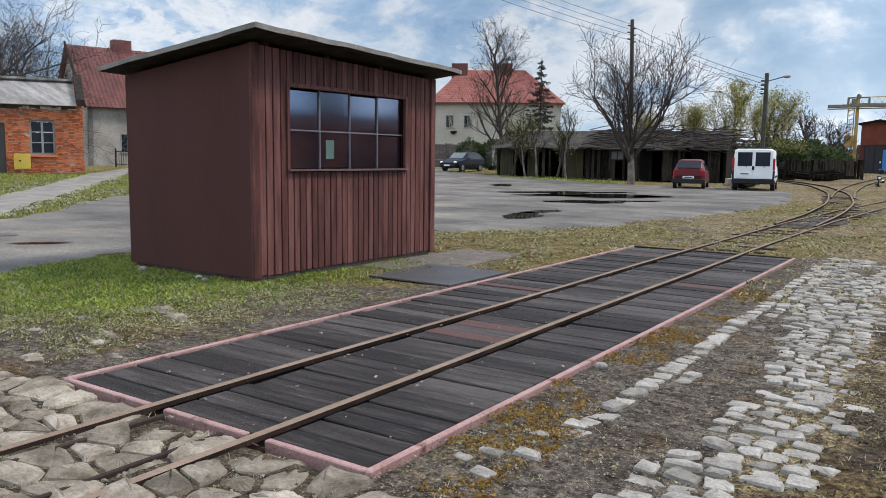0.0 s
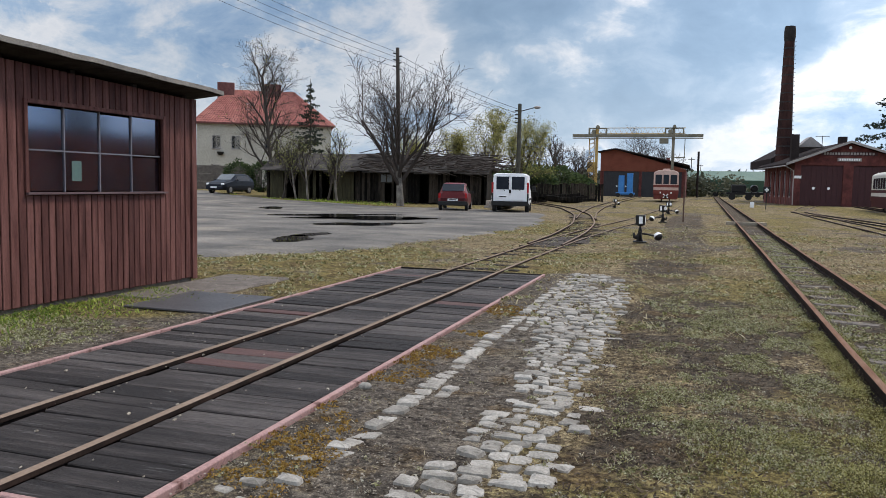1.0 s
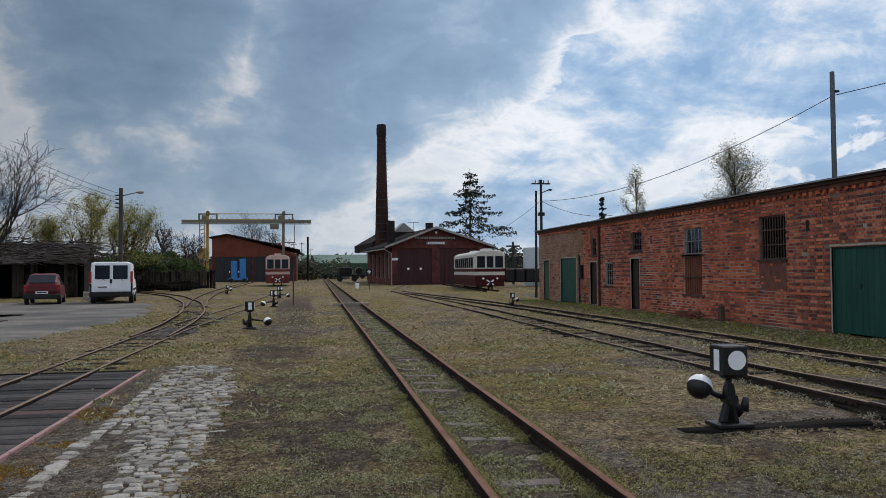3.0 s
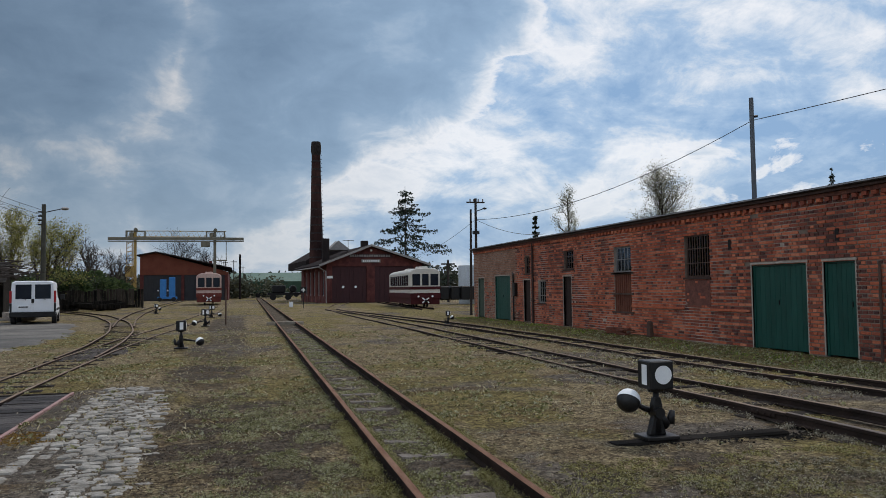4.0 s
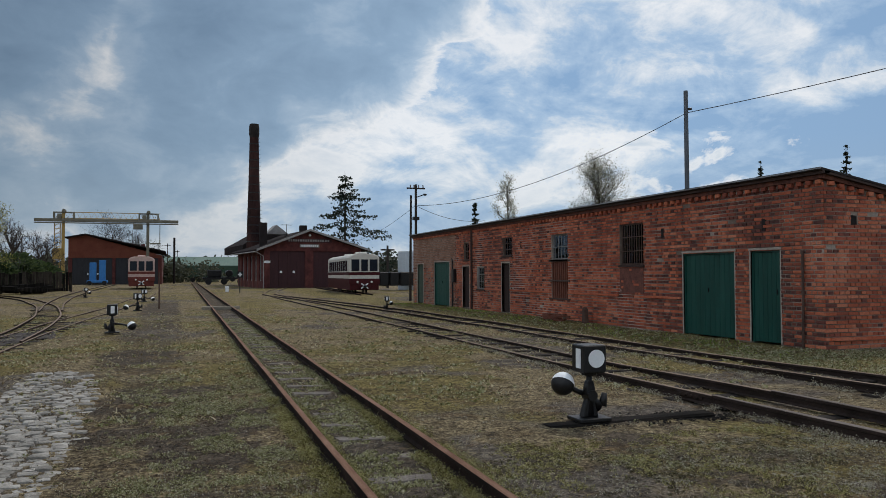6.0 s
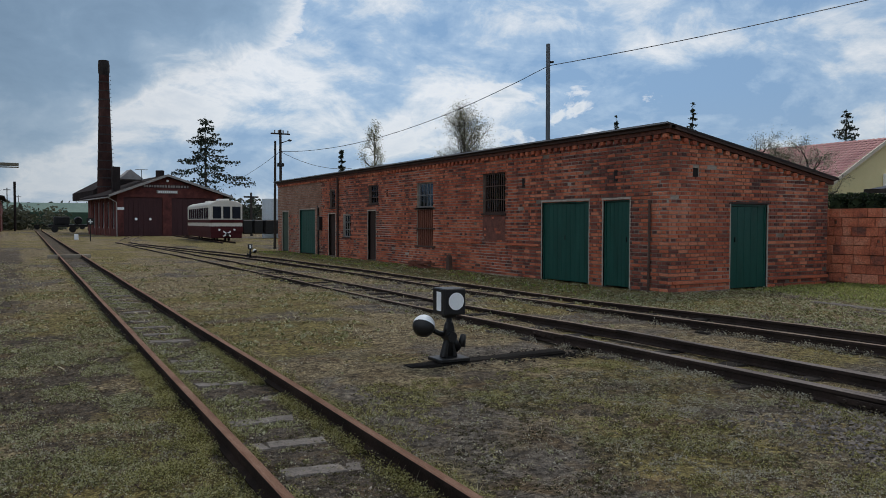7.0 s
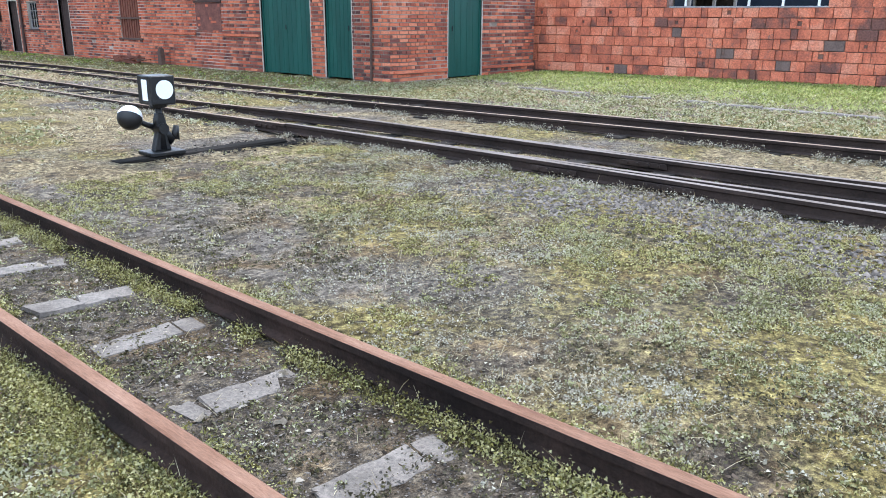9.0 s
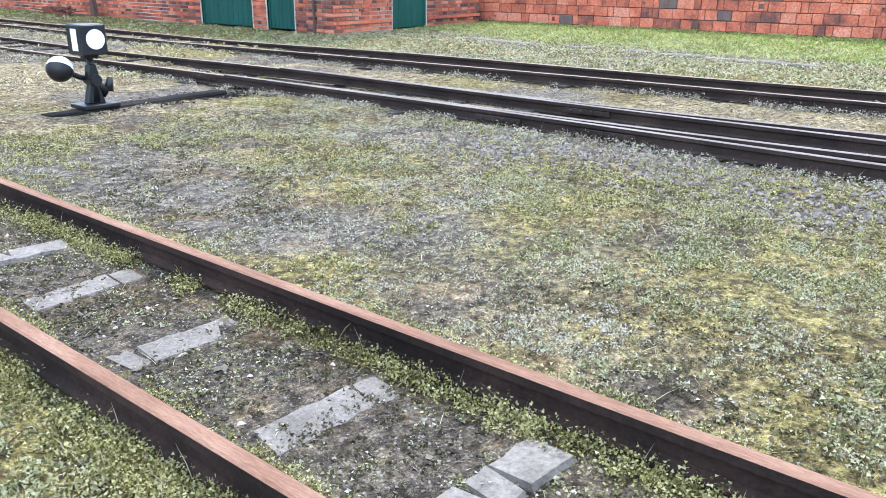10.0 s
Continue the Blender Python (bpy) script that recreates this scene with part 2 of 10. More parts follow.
BURNT_COLS = [(0.080, 0.031, 0.026), (0.150, 0.048, 0.036), (0.25, 0.075, 0.048)]
BURNT = pmat("burnt_brick", BURNT_COLS, 0.6, 0.85, 0.5, fine=40, per="island", vary=0.5, fineamt=0.5)
BURNT_O = pmat("burnt_brick_piece", BURNT_COLS, 0.6, 0.85, 0.5, fine=40, per="object", vary=0.5, fineamt=0.5)
BRICK_PALE = pmat("lime_washed_brick", [(0.22, 0.105, 0.068), (0.30, 0.165, 0.115), (0.35, 0.21, 0.155)], 1.5, 0.92, 0.5, fine=45, per="island", vary=0.35, wear=((0.17, 0.062, 0.04), 0.62, 1.6))
BRICK_ORANGE = pmat("bright_orange_brick", [(0.30, 0.07, 0.026), (0.52, 0.145, 0.052), (0.58, 0.20, 0.085)], 1.5, 0.9, 0.5, fine=45, per="island", vary=0.55, fineamt=0.5, wear=((0.17, 0.07, 0.045), 0.62, 2.2))
MORTAR = pmat("lime_mortar", [(0.045, 0.034, 0.029), (0.20, 0.158, 0.128), (0.52, 0.46, 0.40)], 0.55, 0.95, 0.5, fine=50)
BLOCK_COLS = [(0.13, 0.06, 0.048), (0.36, 0.105, 0.06), (0.49, 0.15, 0.082), (0.53, 0.22, 0.14)]
BLOCK = pmat("clay_block", BLOCK_COLS, 2.2, 0.9, 0.7, fine=30, per="island", vary=0.34, fineamt=0.6, wear=((0.10, 0.075, 0.068), 0.575, 5.0))
BLOCK_O = pmat("clay_block_piece", BLOCK_COLS, 2.2, 0.9, 0.7, fine=30, per="object", vary=0.34, fineamt=0.6, wear=((0.10, 0.075, 0.068), 0.60, 5.0))
BLOCK_GREY = pmat("dark_fired_block", [(0.085, 0.06, 0.055), (0.15, 0.105, 0.09)], 5.0, 0.9, 0.5, fine=35, per="object", vary=0.3)
GREEN_DOOR = pmat("green_painted_boards", [(0.003, 0.040, 0.030), (0.005, 0.056, 0.043), (0.010, 0.070, 0.054)], 1.2, 0.5, 0.25, fine=25, stretch=(4, 4, 0.6), fineamt=0.15)
DARK_DOOR = pmat("dark_brown_boards", [(0.022, 0.012, 0.010), (0.04, 0.024, 0.019)], 1.5, 0.8, 0.4, fine=25, stretch=(4, 4, 0.6))
RUST_SHEET = pmat("rusted_shutter", [(0.10, 0.032, 0.02), (0.17, 0.062, 0.038)], 2.0, 0.8, 0.4, fine=30, stretch=(3, 3, 1))
PLASTER_EDGE = pmat("plaster_reveal", [(0.30, 0.26, 0.22), (0.42, 0.38, 0.33)], 5.0, 0.95, 0.5, fine=40, wear=((0.25, 0.12, 0.08), 0.60, 7.0))
BLACK_IRON = pmat("black_painted_iron", [(0.006, 0.006, 0.007), (0.014, 0.013, 0.013)], 4.0, 0.42, 0.3, fine=40)
WHITE_PAINT = pmat("white_enamel", [(0.76, 0.775, 0.79), (0.86, 0.87, 0.88)], 3.0, 0.4, 0.05, fine=40, fineamt=0.06)
# near-black colour that stands in for shade inside rooms, pit and vents
SHADE_BLACK = pmat("painted_interior_shade", [(0.01, 0.009, 0.009), (0.016, 0.014, 0.013)], 2.0, 0.95, 0.0)
GLASS = glass_mat("window_glass", gloss=0.0)

# ---- building blocks ----


class Shape:
    """Points and faces of one mesh."""

    def __init__(self):
        self.v, self.f = [], []

    def add(self, v, f):
        k = len(self.v)
        self.v.extend(v)
        self.f.extend([tuple(i + k for i in q) for q in f])
        return self

    def box(self, x0, x1, y0, y1, z0, z1, m=None):
        v = [Vector(p) for p in ((x0, y0, z0), (x1, y0, z0), (x1, y1, z0), (x0, y1, z0), (x0, y0, z1), (x1, y0, z1), (x1, y1, z1), (x0, y1, z1))]
        if m is not None:
            v = [m @ p for p in v]
        return self.add([tuple(p) for p in v], [(0, 3, 2, 1), (4, 5, 6, 7), (0, 1, 5, 4), (1, 2, 6, 5), (2, 3, 7, 6), (3, 0, 4, 7)])

    def prism(self, poly, axis, a, b, m=None):
        """A polygon pushed along an axis from a to b. Axis x: (y, z); y: (x, z); z: (x, y)."""
        put = {"x": lambda u, w, t: (t, u, w), "y": lambda u, w, t: (u, t, w), "z": lambda u, w, t: (u, w, t)}[axis]
        k = len(poly)
        v = [put(u, w, a) for u, w in poly] + [put(u, w, b) for u, w in poly]
        if m is not None:
            v = [tuple(m @ Vector(p)) for p in v]
        return self.add(v, [tuple(range(k))[::-1], tuple(range(k, 2 * k))] + [(i, (i + 1) % k, (i + 1) % k + k, i + k) for i in range(k)])

    def tube(self, pts, radii, n=8, caps=True):
        pts = [Vector(p) for p in pts]
        rings = []
        for i, p in enumerate(pts):
            way = (pts[min(i + 1, len(pts) - 1)] - pts[max(i - 1, 0)]).normalized()
            side = way.cross(Vector((0, 0, 1)) if abs(way.z) < 0.9 else Vector((1, 0, 0))).normalized()
            up = side.cross(way)
            r = radii if isinstance(radii, (int, float)) else radii[i]
            rings.append([tuple(p + (side * math.cos(a) + up * math.sin(a)) * r) for a in (2 * math.pi * j / n for j in range(n))])
        f = [(i * n + j, i * n + (j + 1) % n, (i + 1) * n + (j + 1) % n, (i + 1) * n + j) for i in range(len(pts) - 1) for j in range(n)]
        if caps:
            f += [tuple(range(n))[::-1], tuple(range((len(pts) - 1) * n, len(pts) * n))]
        return self.add([q for r in rings for q in r], f)

    def cyl(self, p0, p1, r0, r1=None, n=12):
        return self.tube([p0, p1], [r0, r0 if r1 is None else r1], n)

    def ball(self, c, r, nu=14, nv=9, squash=1.0, half=0):
        """half: 1 the upper, -1 the lower half alone."""
        lo, hi = (0, math.pi / 2) if half == 1 else (-math.pi / 2, 0) if half == -1 else (-math.pi / 2, math.pi / 2)
        v = [(c[0] + r * math.cos(b) * math.cos(a), c[1] + r * math.cos(b) * math.sin(a), c[2] + squash * r * math.sin(b))
             for b in (lo + (hi - lo) * j / (nv - 1) for j in range(nv)) for a in (2 * math.pi * i / nu for i in range(nu))]
        return self.add(v, [(j * nu + i, j * nu + (i + 1) % nu, (j + 1) * nu + (i + 1) % nu, (j + 1) * nu + i) for j in range(nv - 1) for i in range(nu)])

    def mesh(self, name, material, smooth=False, bevel=0.0):
        me = bpy.data.meshes.new(name)
        me.from_pydata(self.v, [], self.f)
        if bevel:
            bm = bmesh.new()
            bm.from_mesh(me)
            bmesh.ops.bevel(bm, geom=list(bm.edges), offset=bevel, segments=1, affect="EDGES", clamp_overlap=True)
            bm.to_mesh(me)
            bm.free()
        me.materials.append(material)
        if smooth:
            me.polygons.foreach_set("use_smooth", [True] * len(me.polygons))
        me.update()
        return me


def part(name, shape, material, parent=None, label="", smooth=False, bevel=0.0, m=None):
    ob = new(name, shape if isinstance(shape, bpy.types.Mesh) else shape.mesh(name, material, smooth, bevel))
    ob.parent = parent
    if m is not None:
        ob.matrix_local = m
    return tagged(ob, label)


def thing(name, m, label, category, group="", kind=""):
    ob = new(name)
    ob.empty_display_size = 0.2
    ob.matrix_world = m
    return tagged(ob, label, category, group, kind)


def solo(name, shape, material, label, category, group="", kind="", smooth=False, bevel=0.0, m=None):
    return tagged(part(name, shape, material, None, label, smooth, bevel, m), label, category, group, kind)


def pierced(u0, u1, w0, w1, holes, put):
    """One connected slab with openings through it. put(u, w, side) gives the place of a corner on side 0 or 1."""
    us = sorted({u0, u1, *[min(max(h[i], u0), u1) for h in holes for i in (0, 1)]})
    ws = sorted({w0, w1, *[min(max(h[i], w0), w1) for h in holes for i in (2, 3)]})
    nu, nw = len(us) - 1, len(ws) - 1
    solid = {(i, j) for i in range(nu) for j in range(nw) if not any(h[0] < (us[i] + us[i + 1]) / 2 < h[1] and h[2] < (ws[j] + ws[j + 1]) / 2 < h[3] for h in holes)}
    v, f, at = [], [], {}

    def corner(i, j, side):
        if (i, j, side) not in at:
            at[(i, j, side)] = len(v)
            v.append(put(us[i], ws[j], side))
        return at[(i, j, side)]

    for i, j in sorted(solid):
        f.append((corner(i, j, 0), corner(i + 1, j, 0), corner(i + 1, j + 1, 0), corner(i, j + 1, 0)))
        f.append((corner(i, j + 1, 1), corner(i + 1, j + 1, 1), corner(i + 1, j, 1), corner(i, j, 1)))
        for di, dj, a, b in ((-1, 0, (0, 1), (0, 0)), (1, 0, (1, 0), (1, 1)), (0, -1, (0, 0), (1, 0)), (0, 1, (1, 1), (0, 1))):
            if (i + di, j + dj) not in solid:
                f.append((corner(i + a[0], j + a[1], 0), corner(i + a[0], j + a[1], 1), corner(i + b[0], j + b[1], 1), corner(i + b[0], j + b[1], 0)))
    return Shape().add(v, f)


def lattice(x, y, seed):
    h = np.sin(x * 127.1 + y * 311.7 + seed * 74.7) * 43758.5453
    return h - np.floor(h)


def vnoise(x, y, seed=0):
    xi, yi = np.floor(x), np.floor(y)
    fx, fy = x - xi, y - yi
    fx, fy = fx * fx * (3 - 2 * fx), fy * fy * (3 - 2 * fy)
    a, b = lattice(xi, yi, seed), lattice(xi + 1, yi, seed)
    c, d = lattice(xi, yi + 1, seed), lattice(xi + 1, yi + 1, seed)
    return (a * (1 - fx) + b * fx) * (1 - fy) + (c * (1 - fx) + d * fx) * fy


def fbm(x, y, scale, seed=0, octaves=4):
    x, y = np.asarray(x, float) / scale, np.asarray(y, float) / scale
    out, amp, total = 0.0, 1.0, 0.0
    for o in range(octaves):
        out = out + amp * vnoise(x + 17.3 * o, y - 9.1 * o, seed + o)
        total, amp, x, y = total + amp, amp * 0.5, x * 2.03, y * 2.03
    return out / total


def step(a, b, x):
    t = np.clip((np.asarray(x, float) - a) / (b - a), 0, 1)
    return t * t * (3 - 2 * t)


def big_mesh(name, verts, faces, material, smooth=False):
    """A mesh from arrays: faces all of one size."""
    me = bpy.data.meshes.new(name)
    verts, faces = np.asarray(verts, np.float32), np.asarray(faces, np.int32)
    k = faces.shape[1]
    me.vertices.add(len(verts)); me.vertices.foreach_set("co", verts.ravel())
    me.loops.add(faces.size); me.loops.foreach_set("vertex_index", faces.ravel())
    me.polygons.add(len(faces)); me.polygons.foreach_set("loop_start", np.arange(0, faces.size, k, dtype=np.int32))
    me.update(calc_edges=True)
    if smooth:
        me.polygons.foreach_set("use_smooth", np.ones(len(faces), bool))
    me.materials.append(material)
    return me


# ---- the lie of the land ----
SCALE = (-4.39, -1.96, 2.76, 12.22)       # the weighbridge: x0, x1, y0, y1


def land(x, y):
    """Height of the ground, without its small bumps: a low bank to the west."""
    return 0.42 * step(16, 40, -np.asarray(x, float))


def track_a(y): return 1.775 + 0.0122 * y


def asphalt_depth(x, y):
    """Metres inside the edge of the tarred yard, below 0 outside it."""
    x, y = np.asarray(x, float), np.asarray(y, float)
    wob = (fbm(x, y, 2.2, 5) - 0.5) * 1.6 + (fbm(x, y, 0.5, 9, 3) - 0.5) * 0.5
    east = np.interp(y, [-20, 4.4, 6, 9, 12, 14.8, 19, 27, 36, 42, 50, 70], [-8.3, -8.4, -9.3, -9.3, -8.3, -6.5, -5.3, -5.3, -6.6, -8.2, -11, -14])
    west = np.interp(y, [-20, 4, 8.4, 10.6, 15.4, 24, 34, 46, 58, 70], [-13, -14.5, -16.6, -18.3, -22.8, -30, -40, -50, -60, -66])
    north = np.interp(x, [-60, -39, -29, -17, -11, -8], [62, 57, 47.2, 42.6, 42.4, 42.4])
    return np.minimum(np.minimum(east - x, x - west), north - y) + wob


def zones(x, y):
    """How green, how gravelly and how bare the ground is at a place, each 0..1."""
    x, y = np.asarray(x, float), np.asarray(y, float)
    a, b, c = fbm(x, y, 3.5, 21), fbm(x, y, 1.1, 22), fbm(x, y, 9.0, 23)
    green = step(0.47, 0.68, 0.55 * a + 0.45 * b)
    green = np.maximum(green, step(8.9, 9.7, x) * step(12.2, 11.3, x) * step(10, 12, y) * (0.45 + 0.5 * b))
    green = np.maximum(green, step(14.2, 15.6, x) * step(18.6, 17.5, x) * step(12, 10, y) * (0.75 + 0.25 * b))
    green = np.maximum(green, step(-5.4, -6.4, x) * step(8.0, 6.5, y) * step(3.2, 4.4, y) * (0.5 + 0.5 * b))
    green = np.maximum(green, step(-14, -17, x) * (0.7 + 0.3 * b))
    green = np.maximum(green, 0.8 * step(0.9, 0.35, np.abs(x - track_a(y))) * step(0.42, 0.6, b))
    path = step(1.1, 0.3, np.abs(x + 0.1 - 0.4 * (c - 0.5))) * step(9, 16, y) * step(60, 40, y)
    side = step(0.75, 0.25, np.abs(x - 3.1 - (a - 0.5))) * step(-1, 2, y) * step(13, 9, y)
    gravel = np.maximum(step(4.2, 4.9, x) * step(5.7, 5.2, x) * step(4.2, 1.8, y) * (0.5 + 0.5 * b), 0.85 * side * step(0.35, 0.6, b))
    by_scale = step(-2.05, -1.9, x) * step(-0.55, -0.95, x) * step(1.0, 2.5, y) * step(13.0, 12.0, y)
    gravel = np.maximum(gravel, 0.9 * by_scale)
    gravel = np.maximum(gravel, step(-5.2, -4.6, x) * step(-4.1, -4.3, x) * step(2, 3, y) * step(12.5, 11.5, y) * 0.8)
    bare = np.maximum(path * 0.8, step(0.55, 0.72, c * 0.5 + b * 0.5))
    bare = bare * (1 - by_scale) + 0.25 * by_scale
    gravel = np.maximum(gravel, 0.6 * step(0.52, 0.7, fbm(x, y, 2.3, 31)))
    front = step(-0.8, -0.3, x) * step(7.0, 5.4, x) * np.maximum(step(7.5, 5.0, y), step(14, 9, y) * step(1.9, 1.4, x)) * step(0.34, 0.56, fbm(x, y, 0.5, 33))
    bare = np.maximum(bare, 0.8 * front)
    bed = step(0.46, 0.36, np.abs(x - track_a(y)))
    paved = step(-6.2, -5.9, x) * step(-0.5, -0.8, x) * step(2.95, 2.7, y) * step(0.2, 0.5, y)
    bare, gravel = np.maximum(np.maximum(bare, bed), paved), np.maximum(gravel * (1 - bed) * (1 - 0.8 * paved), 0.12 * bed)
    green = green * (1 - 0.8 * by_scale) * (1 - 0.7 * path) * (1 - 0.92 * bed) * (1 - 0.8 * paved)
    return green, gravel, bare


def bumps(x, y):
    x, y = np.asarray(x, float), np.asarray(y, float)
    far = step(60, 25, np.hypot(x, y))
    h = (fbm(x, y, 1.4, 3) - 0.5) * 0.06 * far + (fbm(x, y, 0.3, 4, 3) - 0.5) * 0.022 * step(18, 9, np.hypot(x, y))
    in_track = step(0.75, 0.35, np.abs(x - track_a(y)))
    return (h - 0.012) * (1 - 0.75 * in_track) - 0.02 * in_track


def ground_z(x, y):
    x, y = np.asarray(x, float), np.asarray(y, float)
    z = land(x, y) + bumps(x, y)
    pit = step(SCALE[0], SCALE[0] + 0.10, x) * step(SCALE[1], SCALE[1] - 0.10, x) * step(SCALE[2], SCALE[2] + 0.10, y) * step(SCALE[3], SCALE[3] - 0.10, y)
    rim = step(SCALE[0] - 0.7, SCALE[0] - 0.1, x) * step(SCALE[1] + 0.7, SCALE[1] + 0.1, x) * step(SCALE[2] - 1.4, SCALE[2] - 0.4, y) * step(SCALE[3] + 0.5, SCALE[3], y)
    z = z * (1 - rim) + rim * (0.004 + 0.35 * bumps(x, y))
    return z - 0.35 * pit - 0.03 * step(0.6, 1.6, asphalt_depth(x, y))

# ---- ground ----


def ground_material():
    m = bpy.data.materials.new("yard_ground")
    m.use_nodes = True
    nt = m.node_tree
    n, link = nt.nodes, nt.links.new
    bs = n["Principled BSDF"]
    geo = n.new("ShaderNodeNewGeometry")

    def tex(s, d=5, r=0.65):
        t = n.new("ShaderNodeTexNoise")
        t.inputs["Scale"].default_value, t.inputs["Detail"].default_value, t.inputs["Roughness"].default_value = s, d, r
        link(geo.outputs["Position"], t.inputs[0])
        return t.outputs[0]

    def ramp(src, stops):
        r = n.new("ShaderNodeValToRGB")
        el = r.color_ramp.elements
        while len(el) < len(stops):
            el.new(0.5)
        for e, (p, c) in zip(el, stops):
            e.position, e.color = p, (*c, 1)
        link(src, r.inputs[0])
        return r.outputs[0]

    def attr(name):
        a = n.new("ShaderNodeAttribute")
        a.attribute_name = name
        return a.outputs["Fac"]

    def mixc(f, a, b, mode="MIX"):
        x = n.new("ShaderNodeMix"); x.data_type = "RGBA"; x.blend_type = mode
        if isinstance(f, float):
            x.inputs[0].default_value = f
        else:
            link(f, x.inputs[0])
        link(a, x.inputs[6]); link(b, x.inputs[7])
        return x.outputs[2]

    def both(a, b, lo, hi):
        """A patchy mask: an attribute broken up by noise."""
        ad = n.new("ShaderNodeMath"); ad.operation = "ADD"
        link(a, ad.inputs[0]); link(b, ad.inputs[1])
        return ramp(ad.outputs[0], [(lo, (0, 0, 0)), (hi, (1, 1, 1))])

    speck, fine, mid = tex(95, 3, 0.75), tex(26, 8, 0.78), tex(6, 6)
    dry = ramp(fine, [(0.36, (0.060, 0.043, 0.024)), (0.49, (0.170, 0.132, 0.078)), (0.64, (0.375, 0.313, 0.195))])
    moss = ramp(fine, [(0.33, (0.050, 0.036, 0.014)), (0.49, (0.150, 0.120, 0.046)), (0.66, (0.30, 0.254, 0.105))])
    stone = ramp(fine, [(0.3, (0.032, 0.026, 0.021)), (0.5, (0.116, 0.099, 0.083)), (0.7, (0.232, 0.204, 0.172))])
    soil = ramp(fine, [(0.3, (0.026, 0.020, 0.015)), (0.5, (0.080, 0.064, 0.048)), (0.7, (0.175, 0.145, 0.112))])
    rusty = ramp(fine, [(0.3, (0.045, 0.026, 0.012)), (0.5, (0.125, 0.082, 0.040)), (0.7, (0.24, 0.175, 0.095))])
    col = mixc(both(attr("bare"), mid, 0.75, 1.15), dry, soil)
    col = mixc(both(attr("gravel"), fine, 0.72, 1.1), col, stone)
    col = mixc(both(attr("green"), fine, 0.62, 1.0), col, moss)
    col = mixc(ramp(tex(1.7, 5), [(0.53, (0, 0, 0)), (0.64, (0.75, 0.75, 0.75))]), col, rusty)
    # tufts and the dark gaps between them
    col = mixc(1.0, col, ramp(tex(13, 4, 0.62), [(0.36, (0.48, 0.46, 0.44)), (0.47, (0.92, 0.92, 0.92)), (0.62, (1.28, 1.27, 1.24))]), "MULTIPLY")
    col = mixc(1.0, col, ramp(tex(4.2, 5, 0.6), [(0.36, (0.66, 0.64, 0.62)), (0.5, (1.0, 1.0, 1.0)), (0.64, (1.22, 1.21, 1.17))]), "MULTIPLY")
    col = mixc(1.0, col, ramp(speck, [(0.3, (0.42, 0.41, 0.40)), (0.5, (0.90, 0.90, 0.90)), (0.68, (1.5, 1.5, 1.48))]), "MULTIPLY")
    col = mixc(1.0, col, ramp(tex(1.3, 6), [(0.3, (0.72, 0.70, 0.68)), (0.5, (1.0, 1.0, 1.0)), (0.7, (1.18, 1.16, 1.12))]), "MULTIPLY")
    link(col, bs.inputs["Base Color"])
    bs.inputs["Roughness"].default_value = 0.97
    bs.inputs["Specular IOR Level"].default_value = 0.15
    bp = n.new("ShaderNodeBump")
    bp.inputs["Strength"].default_value, bp.inputs["Distance"].default_value = 0.9, 0.02
    link(speck, bp.inputs["Height"])
    tufts = n.new("ShaderNodeBump")
    tufts.inputs["Strength"].default_value, tufts.inputs["Distance"].default_value = 1.0, 0.045
    link(tex(11, 5, 0.65), tufts.inputs["Height"])
    link(tufts.outputs[0], bp.inputs["Normal"])
    link(bp.outputs[0], bs.inputs["Normal"])
    return m


def axis_steps(spans):
    out = [spans[0][0]]
    for a, b, d in spans:
        k = max(1, round((b - a) / d))
        out += [a + (b - a) * (i + 1) / k for i in range(k)]
    return np.array(out)


def grid_mesh(name, xs, ys, zf, material, keep=None, attrs=()):
    X, Y = np.meshgrid(xs, ys)
    Z = zf(X, Y)
    nx = len(xs)
    i, j = np.meshgrid(np.arange(nx - 1), np.arange(len(ys) - 1))
    q = np.stack([j * nx + i, j * nx + i + 1, (j + 1) * nx + i + 1, (j + 1) * nx + i], -1).reshape(-1, 4)
    verts = np.stack([X, Y, Z], -1).reshape(-1, 3)
    if keep is not None:
        k = keep(X, Y).ravel()
        q = q[k[q].any(1)]
        used = np.unique(q)
        back = np.zeros(len(verts), int)
        back[used] = np.arange(len(used))
        verts, q = verts[used], back[q]
    me = big_mesh(name, verts, q, material, True)
    for key, values in attrs:
        a = me.attributes.new(key, "FLOAT", "POINT")
        a.data.foreach_set("value", values(verts[:, 0], verts[:, 1]).astype(np.float32))
    return me


def build_ground():
    xs = axis_steps([(-3000, -400, 400), (-400, -80, 20), (-80, -20, 2), (-20, -9, 0.4), (-9, 12, 0.12), (12, 22, 0.3), (22, 60, 2), (60, 400, 20), (400, 3000, 400)])
    ys = axis_steps([(-1500, -60, 200), (-60, -8, 4), (-8, -2, 0.5), (-2, 15, 0.12), (15, 32, 0.25), (32, 70, 1), (70, 200, 5), (200, 600, 40), (600, 3500, 400)])
    z = lambda i: (lambda x, y: zones(x, y)[i])
    me = grid_mesh("ground", xs, ys, ground_z, ground_material(), None, (("green", z(0)), ("gravel", z(1)), ("bare", z(2))))
    tagged(new("ground", me), "patchy yard ground of moss, dry grass and gravel", "ground", kind="structure")


build_ground()

